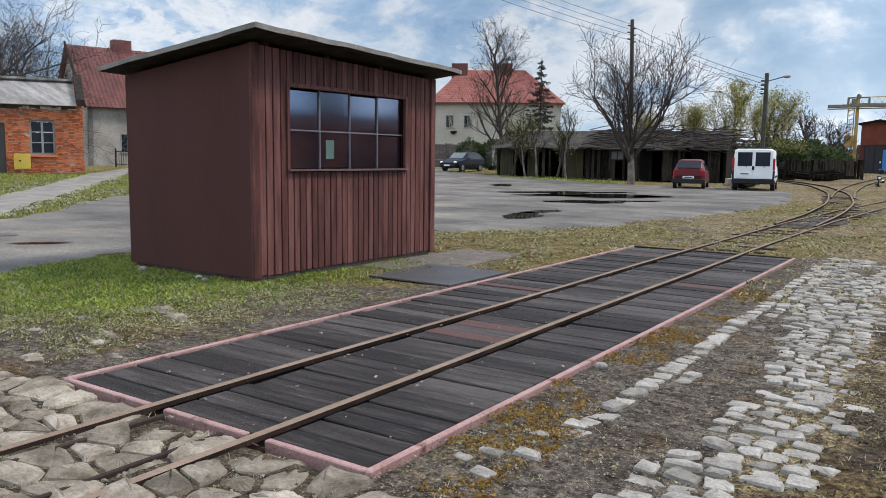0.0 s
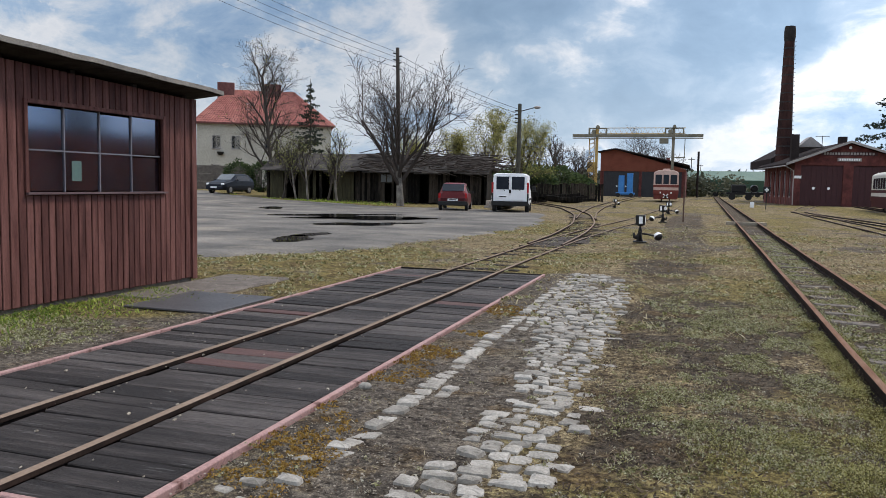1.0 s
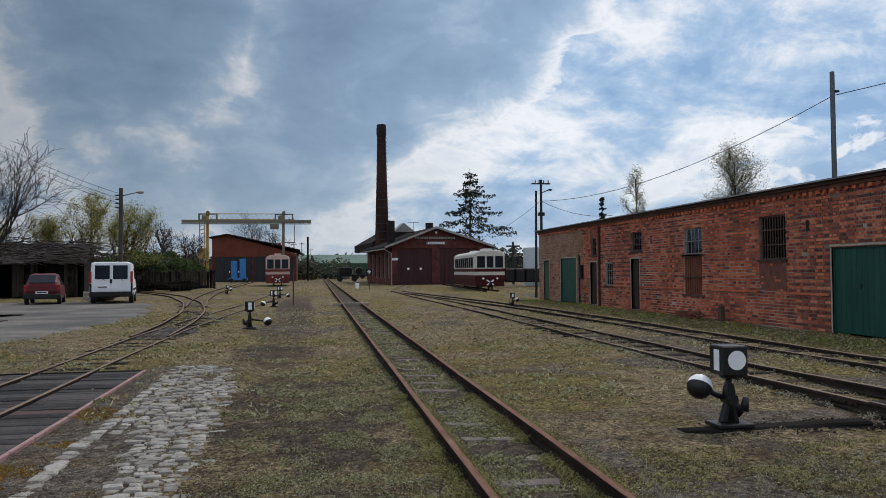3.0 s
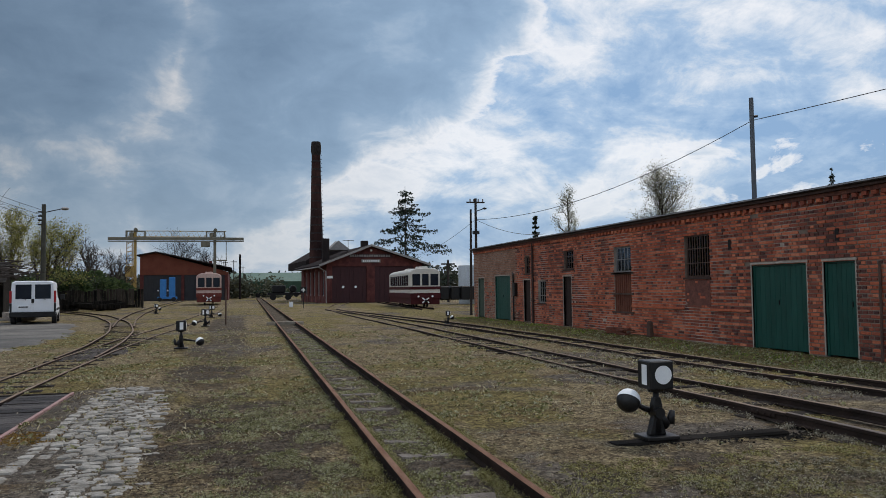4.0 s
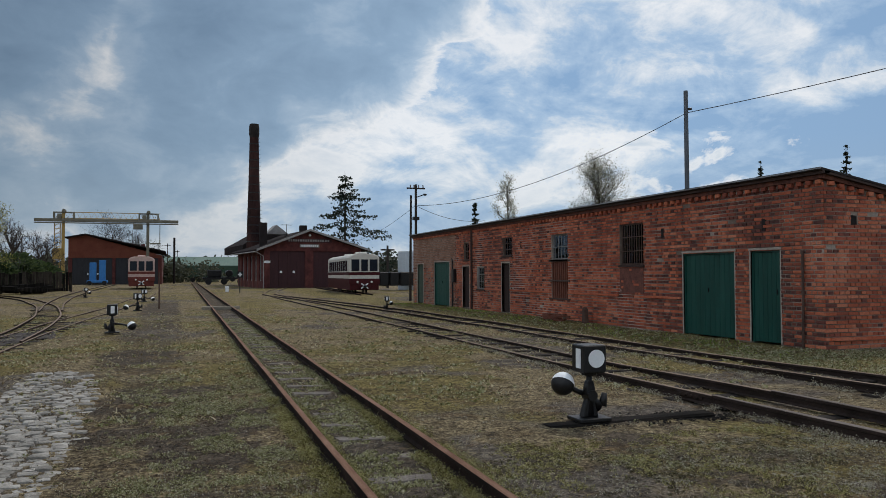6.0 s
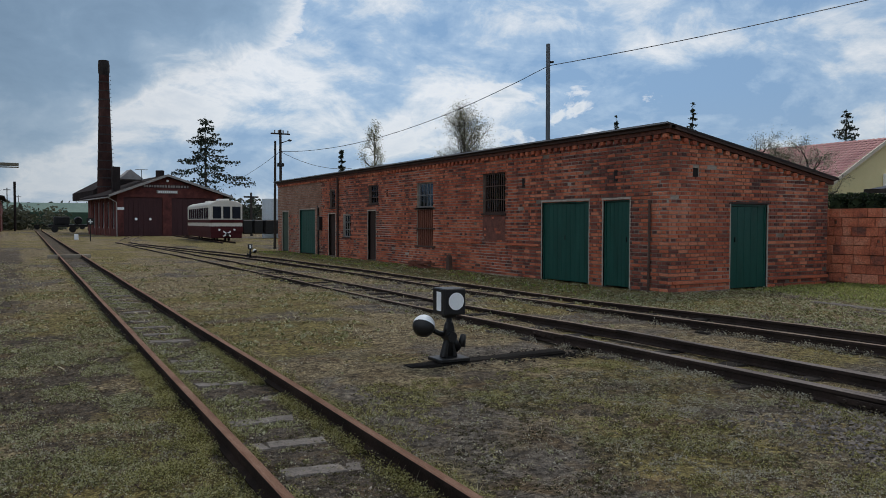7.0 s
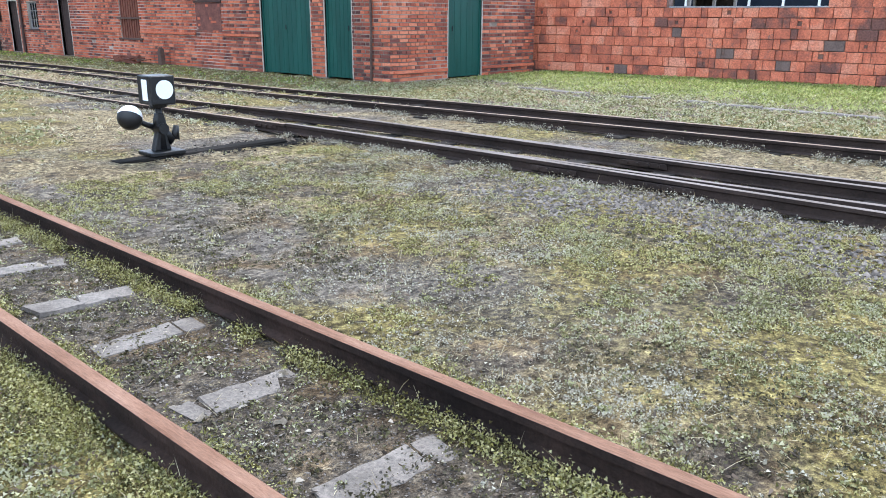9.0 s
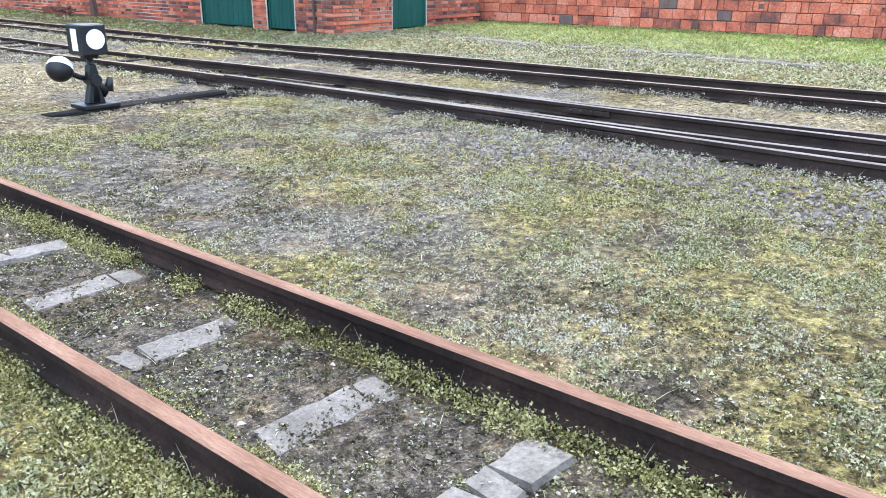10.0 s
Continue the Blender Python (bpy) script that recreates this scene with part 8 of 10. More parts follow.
    part("terrace_roof", Shape().prism([(-3.9, 3.42), (0.3, 4.16), (0.3, 4.22), (-3.9, 3.50)], "y", 2, 23.2), slate, t, "blue-grey sheet lean-to roof")
    part("terrace_edge", Shape().box(-4.0, -3.9, 2, 23.2, 3.32, 3.46), WHITE_PAINT, t)
    part("terrace_fascia", Shape().box(-3.75, -3.6, 2, 23.0, 2.45, 3.40), YELLOW, t)
    part("terrace_window", Shape().box(-3.7, -3.62, 2.2, 22.8, 0.6, 2.45), CAR_GLASS, t)
    for k in range(12):
        part("window_post", Shape().box(-3.78, -3.62, 2.4 + 1.8 * k, 2.52 + 1.8 * k, -0.1, 2.45), WHITE_PAINT, t)
    # timber garden shelter: ridge runs away from the yard
    wood = pmat("grey_shelter_timber", [(0.20, 0.19, 0.18), (0.30, 0.285, 0.27)], 2, 0.8, 0.2, stretch=(3, 3, 1))
    dark = pmat("bitumen_shingles", [(0.028, 0.025, 0.025), (0.05, 0.045, 0.043)], 2, 0.95, 0.3, fine=9, spec=0.1)
    g = thing("garden_shelter", pose(34.0, 17.8, 0), "timber garden shelter with a dark ridge roof", "shelter")
    for s in (-1, 1):
        part("roof", Shape().prism([(0, 3.12), (s * 1.3, 2.52), (s * 1.3, 2.58), (0, 3.19)], "x", -0.25, 8.2), dark, g)
        part("barge_board", Shape().prism([(0, 3.02), (s * 1.34, 2.42), (s * 1.34, 2.58), (0, 3.2)], "x", -0.33, -0.25), wood, g, "pale timber barge board")
        part("brace", Shape().tube([(-0.2, s * 1.05, 1.85), (-0.2, s * 0.45, 2.5)], 0.07, 4), wood, g)
        for x in (-0.2, 2.6, 5.4, 8.0):
            part("post", Shape().box(x - 0.07, x + 0.07, s * 1.1 - 0.07, s * 1.1 + 0.07, 0, 2.5), wood, g)
        part("eave_beam", Shape().box(-0.25, 8.1, s * 1.1 - 0.07, s * 1.1 + 0.07, 2.42, 2.54), wood, g)
    part("tie_beam", Shape().box(-0.28, -0.14, -1.2, 1.2, 2.46, 2.6), wood, g)
    part("back_wall", Shape().box(8.05, 8.15, -1.1, 1.1, 0, 2.5), DARK_WOOD, g)
    low = thing("lean_to_roof", pose(34.0, 20.2, 0), "low grey sheet lean-to roof beside the yellow house", "roof")
    part("sheet", Shape().prism([(0, 2.80), (3.2, 3.28), (3.2, 3.35), (0, 2.87)], "y", -1.2, 1.5), slate, low)
    part("edge_board", Shape().box(-0.06, 0.0, -1.2, 1.5, 2.70, 2.9), DARK_WOOD, low)
    part("back_wall", Shape().box(3.0, 3.1, -1.1, 1.4, 0, 3.2), DARK_WOOD, low)
    for y in (-1.1, 1.4):
        part("post", Shape().box(0.05, 0.17, y - 0.06, y + 0.06, 0, 2.75), wood, low)
    # sign board over the shelter: short word in pale script
    sg = thing("sign_board", pose(34.8, 17.4, 3.3, 3, 0, -90), "brown wooden name sign over the shelter", "sign")
    part("panel", Shape().box(-1.1, 1.1, -0.04, 0.04, 0.0, 0.46), pmat("brown_sign_wood", [(0.12, 0.06, 0.045), (0.17, 0.09, 0.07)], 3, 0.7, 0.2, stretch=(1, 1, 5)), sg, bevel=0.01)
    part("panel_edge", Shape().box(-1.13, -1.1, -0.05, 0.05, -0.02, 0.48).box(1.1, 1.13, -0.05, 0.05, -0.02, 0.48).box(-1.1, 1.1, -0.05, 0.05, 0.46, 0.49), wood, sg)
    for x in (-0.8, 0.8):
        part("post", Shape().box(x - 0.04, x + 0.04, 0.04, 0.10, -0.6, 0.4), wood, sg)
    rnd = random.Random(7)
    x = -0.85
    while x < 0.6:
        dx = rnd.uniform(0.10, 0.2)
        part("letter_bar", Shape().box(x, x + dx * 0.6, -0.055, -0.04, 0.14, 0.14 + rnd.uniform(0.12, 0.2), Matrix.Translation((0, 0, 0))), PLASTER_EDGE, sg); x += dx + 0.06
    for k in range(6):
        clipped_thuja(19.5 + 0.03 * (k % 2), 13.0 - k * 0.50, 120 + k)
    m = thing("antenna_mast", pose(48.2, 26.3, 0), "thin grey mast beside the houses", "mast")
    part("pole", Shape().tube([(0, 0, 0), (0, 0, 7.4)], [0.06, 0.04], 6), GREY_TRIM, m)
    part("aerial", Shape().box(-0.12, 0.12, -0.05, 0.05, 6.2, 7.2), GREY_TRIM, m)


# ---- poles, wires, posts ----
POLE_WOOD = pmat("tarred_pole", [(0.020, 0.016, 0.014), (0.045, 0.036, 0.031)], 2.0, 0.9, 0.3, stretch=(3, 3, 0.4))
WIRE = pmat("dark_wire", [(0.02, 0.02, 0.022), (0.03, 0.03, 0.032)], 2, 0.6, 0)


def wire(a, b, sag, r=0.012):
    a, b = Vector(a), Vector(b)
    return Shape().tube([a.lerp(b, k / 16) - Vector((0, 0, sag * 4 * (k / 16) * (1 - k / 16))) for k in range(17)], r, 4)


def build_poles():
    t = thing("power_pole", pose(-19.7, 51.5, 0), "tall tarred timber power pole with insulators", "pole")
    part("pole", Shape().tube([(-0.05, 0, 0), (0.0, 0, 5), (-0.15, 0, 10.7)], [0.17, 0.15, 0.12], 10), POLE_WOOD, t, smooth=True)
    for k in range(6):
        s = -1 if k % 2 else 1
        part("insulator", Shape().cyl((-0.15 + s * 0.12, 0, 9.2 + k * 0.22), (-0.15 + s * 0.3, 0, 9.25 + k * 0.22), 0.05, n=8), BLACK_IRON, t)
    w = thing("overhead_wires", pose(0, 0, 0), "sagging overhead wires between power poles", "wires")
    for k in range(4):
        part("wire", wire((-19.9, 51.5, 10.4 - k * 0.35), (-46, 39, 23.5 - k * 0.8), 0.9), WIRE, w)
    for k in range(3):
        part("wire", wire((-19.7, 51.5, 10.2 - k * 0.35), (-11.2, 51.2, 6.4 - k * 0.3), 0.25), WIRE, w)
    part("wire", wire((12.5, 39.5, 5.02), (15.95, 21.1, 6.58), 0.74), WIRE, w)
    part("wire", wire((15.95, 21.1, 6.58), (26, 4, 9.0), 0.3), WIRE, w)
    part("wire", wire((12.5, 39.5, 5.0), (17, 41, 4.4), 0.3), WIRE, w)
    part("wire", wire((12.4, 39.5, 5.0), (17, 84, 5.0), 0.8), WIRE, w)
    t = thing("street_lamp", pose(-11.0, 51.0, 0), "grey concrete lamp pole with a single arm", "street lamp")
    part("pole", Shape().tube([(0, 0, 0), (0, 0, 6.7)], [0.16, 0.12], 8), pmat("mossy_concrete_pole", [(0.045, 0.044, 0.034), (0.085, 0.082, 0.065)], 2, 0.9, 0.2), t)
    part("arm", Shape().tube([(0, 0, 6.2), (0.6, 0, 6.35), (1.0, 0, 6.45)], 0.03, 6), BLACK_IRON, t)
    part("lamp_head", Shape().ball((1.15, 0, 6.45), 0.24, 10, 6, 0.4), GREY_TRIM, t)
    for k in range(4):
        part("insulator", Shape().cyl((-0.1, 0, 5.5 + k * 0.25), (-0.32, 0, 5.5 + k * 0.25), 0.05, n=8), BLACK_IRON, t)
    t = thing("power_pole", pose(12.45, 39.5, 0), "timber power pole with a cross arm and lamp", "pole")
    part("pole", Shape().tube([(0, 0, 0), (0, 0, 6.15)], [0.085, 0.065], 8), POLE_WOOD, t)
    part("cross_arm", Shape().box(-0.5, 0.5, -0.04, 0.04, 5.9, 5.97), POLE_WOOD, t)
    for x in (-0.3, -0.1, 0.15, 0.4):
        part("insulator", Shape().cyl((x, 0, 5.97), (x, 0, 6.12), 0.035, n=8), GREY_TRIM, t)
    part("bracket_box", Shape().box(-0.16, 0.16, -0.12, 0.12, 4.25, 4.42), BLACK_IRON, t)
    part("lamp_arm", Shape().tube([(0, 0, 5.45), (0.4, 0, 5.6)], 0.025, 5).ball((0.5, 0, 5.62), 0.12, 8, 6, 0.5), BLACK_IRON, t)
    t = thing("line_mast", pose(12.0, 38.9, 0), "dark leaning timber line mast", "pole")
    part("mast", Shape().tube([(-0.05, 0, 0), (0.0, 0, 5.5)], [0.075, 0.055], 8), POLE_WOOD, t)
    t = thing("steel_mast", pose(15.86, 21.05, 0), "slim grey steel mast behind the brick store", "pole")
    part("mast", Shape().tube([(0.05, 0, 0), (0.03, 0, 7.28)], [0.085, 0.07], 10), pmat("grey_steel_mast", [(0.085, 0.095, 0.11), (0.12, 0.13, 0.145)], 2, 0.5, 0.05, metal=0.4), t)
    part("insulator", Shape().cyl((0.08, -0.05, 6.68), (0.2, -0.05, 6.7), 0.04, n=8), BLACK_IRON, t)
    t = thing("sign_post", pose(-0.23, 34.0, 0), "thin rusty steel post", "post")
    part("post", Shape().cyl((0, 0, 0), (0, 0, 1.5), 0.03, n=8), IRON_POST, t)
    t = thing("cross_sign", pose(5.0, 60, 0), "low post with a black sign and white cross", "sign")
    part("post", Shape().cyl((0, 0, 0), (0, 0, 1.3), 0.035, n=8), BLACK_IRON, t)
    sgn = part("panel", Shape().box(-0.24, 0.24, -0.04, -0.01, 1.15, 1.62), BLACK_IRON, t)
    part("cross", Shape().box(-0.14, 0.14, -0.055, -0.04, 1.34, 1.43).box(-0.045, 0.045, -0.055, -0.04, 1.24, 1.53), WHITE_PAINT, sgn)
    solo("marker_stone", Shape().box(-0.15, 0.15, -0.1, 0.1, 0, 0.42), WHITE_PAINT, "small white painted marker stone", "marker", bevel=0.02, m=pose(4.4, 65, 0))


IRON_POST = pmat("rust_brown_post", [(0.06, 0.032, 0.022), (0.10, 0.055, 0.04)], 3, 0.7, 0.2)


# ---- distance ----


def build_distance():
    green = pmat("green_wagon_sheet", [(0.022, 0.05, 0.03), (0.035, 0.072, 0.045)], 1, 0.7, 0.1)
    t = thing("goods_wagon", pose(7.2, 150, 0), "dark green goods wagon far down the line", "wagon")
    part("body", Shape().box(-4.5, 4.5, 0, 2.4, 0.9, 3.0), green, t, bevel=0.05)
    for x in (-3.5, -2.5, 2.5, 3.5):
        part("wheel", Shape().cyl((x, -0.1, 0.5), (x, 0.1, 0.5), 0.5, n=14), BLACK_IRON, t)
    t = thing("goods_wagon", pose(6.2, 108, 0), "low black flat wagon with machinery", "wagon")
    part("bed", Shape().box(-2.2, 3.4, 0, 2, 0.7, 1.0), BLACK_IRON, t)
    part("machine", Shape().box(-1.6, 0.2, 0.2, 1.8, 1.0, 2.0).cyl((1.2, 0.2, 1.5), (1.2, 1.8, 1.5), 0.5), BLACK_IRON, t, bevel=0.1)
    for x in (-1.5, 0.5, 2.6):
        part("wheel", Shape().cyl((x, -0.1, 0.42), (x, 0.1, 0.42), 0.42, n=14), BLACK_IRON, t)
    t = thing("long_hall", pose(9, 230, 0), "long pale green hall roof on the horizon", "building")
    part("wall", Shape().box(-16, 14, 0, 10, -1, 3.2), RENDER_GREY, t)
    part("roof", Shape().prism([(-0.6, 3.2), (5, 6.4), (10.6, 3.2)], "x", -17, 15), pmat("verdigris_roof", [(0.10, 0.16, 0.13), (0.14, 0.20, 0.165)], 0.3, 0.7, 0), t)
    t = thing("storage_silo", pose(19.9, 66, 0), "pale grey silo behind the brick store", "silo")
    part("drum", Shape().cyl((0, 0, 0), (0, 0, 3.35), 0.95, n=20), pmat("pale_silo_sheet", [(0.42, 0.46, 0.50), (0.50, 0.54, 0.58)], 0.5, 0.6, 0.05), t)
    w = thing("dark_wagon_row", pose(17.2, 63, 0), "row of dark low wagons behind the railcar", "wagon")
    for k in range(6):
        part("tub", Shape().box(k * 0.9 - 1.6, k * 0.9 - 0.8, 0, 1.0, 0.4, 1.55), BLACK_IRON, w, bevel=0.08)
    for x, y, h in ((-1.0, 190, 8.5), (-3.2, 210, 9), (1.4, 260, 9), (20.4, 75, 4.2)):
        t = thing("far_pole", pose(x, y, 0), "distant dark timber line pole", "pole")
        part("pole", Shape().cyl((0, 0, 0), (0, 0, h), 0.14, 0.1, 6), POLE_WOOD, t)
        part("cross_arm", Shape().box(-0.7, 0.7, -0.06, 0.06, h - 0.5, h - 0.35), POLE_WOOD, t)
    # far woods: many small crowns in one sheet of leaves
    rng = np.random.default_rng(77)
    cs = []
    for _ in range(330):
        a = rng.uniform(-1.45, 1.35)
        d = rng.uniform(230, 420)
        x, y = d * math.sin(a), d * math.cos(a)
        h, w_ = rng.uniform(4, 9.5), rng.uniform(4, 9)
        n = 130
        p = rng.normal(size=(n, 3)); p /= np.linalg.norm(p, axis=1)[:, None]
        cs.append(p * (rng.uniform(0.4, 1, (n, 1)) * [w_, w_, h * 0.5]) + [x, y, h * 0.5])
    v, f = leaf_cloud(np.concatenate(cs), 2.2, 5)
    solo("far_woods", big_mesh("far_woods", v, f, leaf_mat("far_wood_leaf", [(0.035, 0.042, 0.03), (0.06, 0.065, 0.045), (0.085, 0.085, 0.06)])), None, "grey-green woods along the horizon", "woods", kind="stuff")
    cs = []
    for k in range(60):
        x, y = rng.uniform(-3, 7), rng.uniform(135, 175)
        if abs(x - track_a(y)) < 1.6:
            continue
        n = 120
        p = rng.normal(size=(n, 3)) * [1.3, 1.3, 0.8] + [x, y, 1.0 + rng.uniform(0, 1.2)]
        cs.append(p)
    v, f = leaf_cloud(np.concatenate(cs), 0.7, 6)
    solo("far_scrub", big_mesh("far_scrub", v, f, leaf_mat("far_scrub_leaf", [(0.05, 0.055, 0.035), (0.085, 0.09, 0.055)])), None, "grey-green scrub beside the far tracks", "scrub", kind="stuff")


def build_trees():
    bare_tree("walnut_tree", -16.6, 44.0, "bare spreading walnut tree with a pale trunk", 11, 10.6, 0.24, BARK_PALE, angle=46, levels=4, bend=0.10, first=0.45, kids=6, limbs=9, shrink=0.62, upward=0.34, stem=0.12, thin=0.012)
    bare_tree("linden_tree", -28.9, 50.4, "tall bare tree with upswept limbs", 5, 13.0, 0.17, None, LEAF_SPRING, 0.10, 300, 0.3, angle=50, levels=4, bend=0.09, first=0.14, kids=5, limbs=17, shrink=0.62, upward=0.26, stem=0.55, thin=0.008)
    spruce(-27.0, 52.4, 8.7, 2.5, 3, "dark spruce among bare trees", gap=0.6, leaf=0.15, droop=0.25)
    for k, (x, y, h, s) in enumerate(((-26.8, 48.0, 5.2, 21), (-24.6, 47.5, 5.6, 22), (-23.0, 47.2, 5.0, 23), (-22.2, 47.0, 5.8, 24), (-28.0, 48.8, 4.6, 26), (-25.6, 47.7, 5.0, 27))):
        bare_tree("young_tree", x, y, "thin multi-stemmed young tree in bud", s, h, 0.08, BARK_PALE if k % 2 else None, LEAF_SPRING, 0.09, 420, 0.25, angle=32, levels=3, bend=0.12, first=0.2, kids=5, limbs=9, shrink=0.58, upward=0.5, stem=0.45, lean=(0.16 * (-1) ** k, 0.05))
    for k, (x, y, h, s) in enumerate(((-15.9, 62, 9.2, 31), (-13.0, 60, 8.0, 32), (-18.6, 63, 7.0, 33), (-22.0, 61, 6.0, 34))):
        bare_tree("willow_tree", x, y, "budding yellow-green willow behind the shed", s, h, 0.13, None, LEAF_YELLOW, 0.085, 13000, 0.24, angle=36, levels=4, bend=0.12, first=0.2, kids=4, limbs=10, shrink=0.60, upward=0.45, stem=0.4)
    for k, (x, y, h, s) in enumerate(((-15.6, 92, 9.2, 41), (-19.0, 94, 8.6, 42), (-13.6, 96, 7.4, 43), (-9.0, 136, 13.4, 44), (-24.5, 92, 8.2, 45), (-5.0, 137, 10.5, 47))):
        bare_tree("distant_tree", x, y, "bare round-crowned tree beyond the yard", s, h, 0.2, angle=42, levels=4, bend=0.12, first=0.3, kids=5, limbs=9, shrink=0.60, upward=0.35, stem=0.35, thin=0.013)
    spruce(18.9, 88.3, 13.3, 9.0, 9, "old spruce with drooping limbs behind the engine shed", gap=1.2, leaf=0.27, droop=0.36, lop=0.4, full=4)
    bare_tree("birch_tree", 23.0, 39.0, "pale birch in catkin behind the brick store", 51, 8.9, 0.10, BARK_PALE, LEAF_BIRCH, 0.065, 14000, 0.20, angle=40, levels=4, bend=0.07, first=0.22, kids=5, limbs=22, shrink=0.62, upward=0.30, stem=0.60, thin=0.0055)
    bare_tree("birch_tree", 18.6, 41.2, "thin young birch behind the brick store", 52, 7.3, 0.06, BARK_PALE, LEAF_BIRCH, 0.055, 7500, 0.13, angle=34, levels=4, bend=0.09, first=0.25, kids=4, limbs=18, shrink=0.52, upward=0.12, stem=0.75, thin=0.005)
    for k, (x, y, h) in enumerate(((35.2, 28.3, 7.4), (37.0, 26.6, 6.9), (33.6, 29.6, 6.6))):
        bare_tree("birch_tree", x, y, "drooping birch beyond the garden houses", 53 + k, h, 0.10, BARK_PALE, LEAF_BIRCH, 0.06, 9000, 0.14, angle=44, levels=4, bend=0.12, first=0.3, kids=5, limbs=13, shrink=0.60, upward=-0.10, stem=0.55, thin=0.006)
    spruce(58.7, 39.3, 10.5, 4.2, 12, "dark spruce tip above the rose roof", gap=0.8, leaf=0.2, droop=0.2)
    spruce(32.9, 30.9, 7.9, 1.5, 13, "thin spruce behind the brick store", gap=0.62, leaf=0.11, droop=0.2)
    spruce(16.8, 42.0, 5.5, 1.2, 14, "small spruce top behind the brick store", gap=0.5, leaf=0.13, droop=0.2)
    spruce(30.0, 33.8, 7.4, 1.0, 15, "thin spruce top behind the brick store", gap=0.62, leaf=0.10, droop=0.2)
    for k, (x, y, h, s) in enumerate(((-50.5, 25.6, 13.0, 61), (-44.0, 21.5, 13.0, 62), (-56.0, 29.6, 13.0, 63))):
        bare_tree("orchard_tree", x, y, "bare tree with tangled limbs behind the brick outbuilding", s, h, 0.2, angle=50, levels=4, bend=0.16, first=0.4, kids=5, limbs=10, shrink=0.64, upward=0.25, stem=0.25, thin=0.010)


build_store()
build_garden_wall()


def build_scrap():
    rnd, s = random.Random(5), Shape()
    for _ in range(16):
        a, L = rnd.uniform(-25, 25), rnd.uniform(0.3, 0.9)
        s.box(-L / 2, L / 2, -0.03, 0.03, 0, rnd.uniform(0.02, 0.06), pose(rnd.uniform(-0.12, 0.12), rnd.uniform(-0.6, 0.6), rnd.uniform(0.0, 0.14), rnd.uniform(-8, 8), rnd.uniform(-8, 8), 90 + a))
    solo("scrap_heap", s, RUST_SHEET, "low heap of rusty scrap iron along the brick store", "scrap heap", kind="stuff", m=pose(11.2, 21.2, 0.0))


def build_edging():
    """A sunken line of worn concrete edging between the sidings and the lawn."""
    t = thing("lawn_edging", pose(0, 0, 0), "broken pale concrete edging along the lawn", "edging", kind="structure")
    rnd, y = random.Random(9), -1.5
    while y < 9.2:
        d = rnd.uniform(0.3, 0.9)
        if rnd.random() < 0.72:
            x = 11.98 + 0.065 * (y + d / 2)
            part("kerb_stone", Shape().box(-0.07 - rnd.uniform(0, 0.05), 0.07, -d / 2 + 0.01, d / 2 - 0.01, -0.1, 0.0), CONCRETE, t, bevel=0.015, m=pose(x, y + d / 2, max(float(ground_z(np.array(x), np.array(y + d / 2))), -0.02) + 0.03, rnd.uniform(-1.5, 1.5), rnd.uniform(-3, 3), -3.7 + rnd.uniform(-2, 2)))
        y += d


def build_deck_litter():
    rnd, s = random.Random(14), Shape()
    for _ in range(130):
        x, y = rnd.uniform(SCALE[0] + 0.1, SCALE[1] - 0.1), SCALE[2] + 0.1 + (SCALE[3] - SCALE[2] - 0.2) * rnd.random() ** 1.4
        if rnd.random() < 0.5:
            x = rnd.choice((-3.56, -3.38, -2.77, -2.6)) + rnd.gauss(0, 0.04)
        r = rnd.uniform(0.003, 0.010) * rnd.uniform(0.6, 1.2)
        s.box(-r, r, -r * rnd.uniform(0.5, 1), r * rnd.uniform(0.5, 1), 0, r, pose(x, y, 0.004, rnd.uniform(-30, 30), rnd.uniform(-30, 30), rnd.uniform(0, 90)))
    solo("deck_litter", s, ROUGH_STONE, "pale grit and crumbs lying on the weighbridge deck", "grit", kind="stuff")


build_edging()
build_deck_litter()
build_scrap()
point_lever(4.08, 6.62, 0, -1, 0, 1.0, "black point lever with a box lamp and half white ball weight")
sleeper_pair(4.30, 6.60, 2.5, 1.9)
point_lever(-1.06, 20.26, 0, 1, 90, 0.95, "point lever with the lamp turned to its white bar", 0.46, 0.17)
point_lever(-0.98, 32.26, 0, -1, 45, 0.95, "point lever with its ball weight down beside the track", 0.44, 0.15)
point_lever(-1.08, 42.5, 0, 1, 45, 0.9, "far point lever with tilted lamp", 0.46, 0.16)
point_lever(-4.7, 51.7, 0, 1, 20, 0.85, "far point lever beside the curved siding")
point_lever(8.17, 29.42, 0, 1, 70, 0.72, "small point lever beside the brick store siding")
build_engine_shed()
build_chimney()
railcar(pose(13.0, 53.6, 0, 0, 0, -3.9), 12.6, 2.15, "cream and maroon narrow-gauge railcar before the engine shed", CREAM, MAROON)
railcar(pose(-2.55, 79, 0, 0, 0, 2) @ Matrix.Diagonal((1, 1, 1.1, 1)), 11, 2.35, "faded pink and cream railcar beside the gantry", pmat("faded_pink_paint", [(0.46, 0.31, 0.27), (0.58, 0.43, 0.38)], 2, 0.7, 0.1, spec=0.15), pmat("faded_red_panel", [(0.12, 0.03, 0.024), (0.18, 0.05, 0.038)], 2, 0.7, 0.1, spec=0.15))
build_workshop()
build_gantry()
build_blue_wagon()
build_van()
build_hatchback()
build_dark_car()
build_timber_shed()
build_small_brick_house()
build_left_houses()
build_hedges()
build_right_houses()
build_poles()
build_distance()
build_trees()

# ---- cobbles, gravel and growth on the ground ----


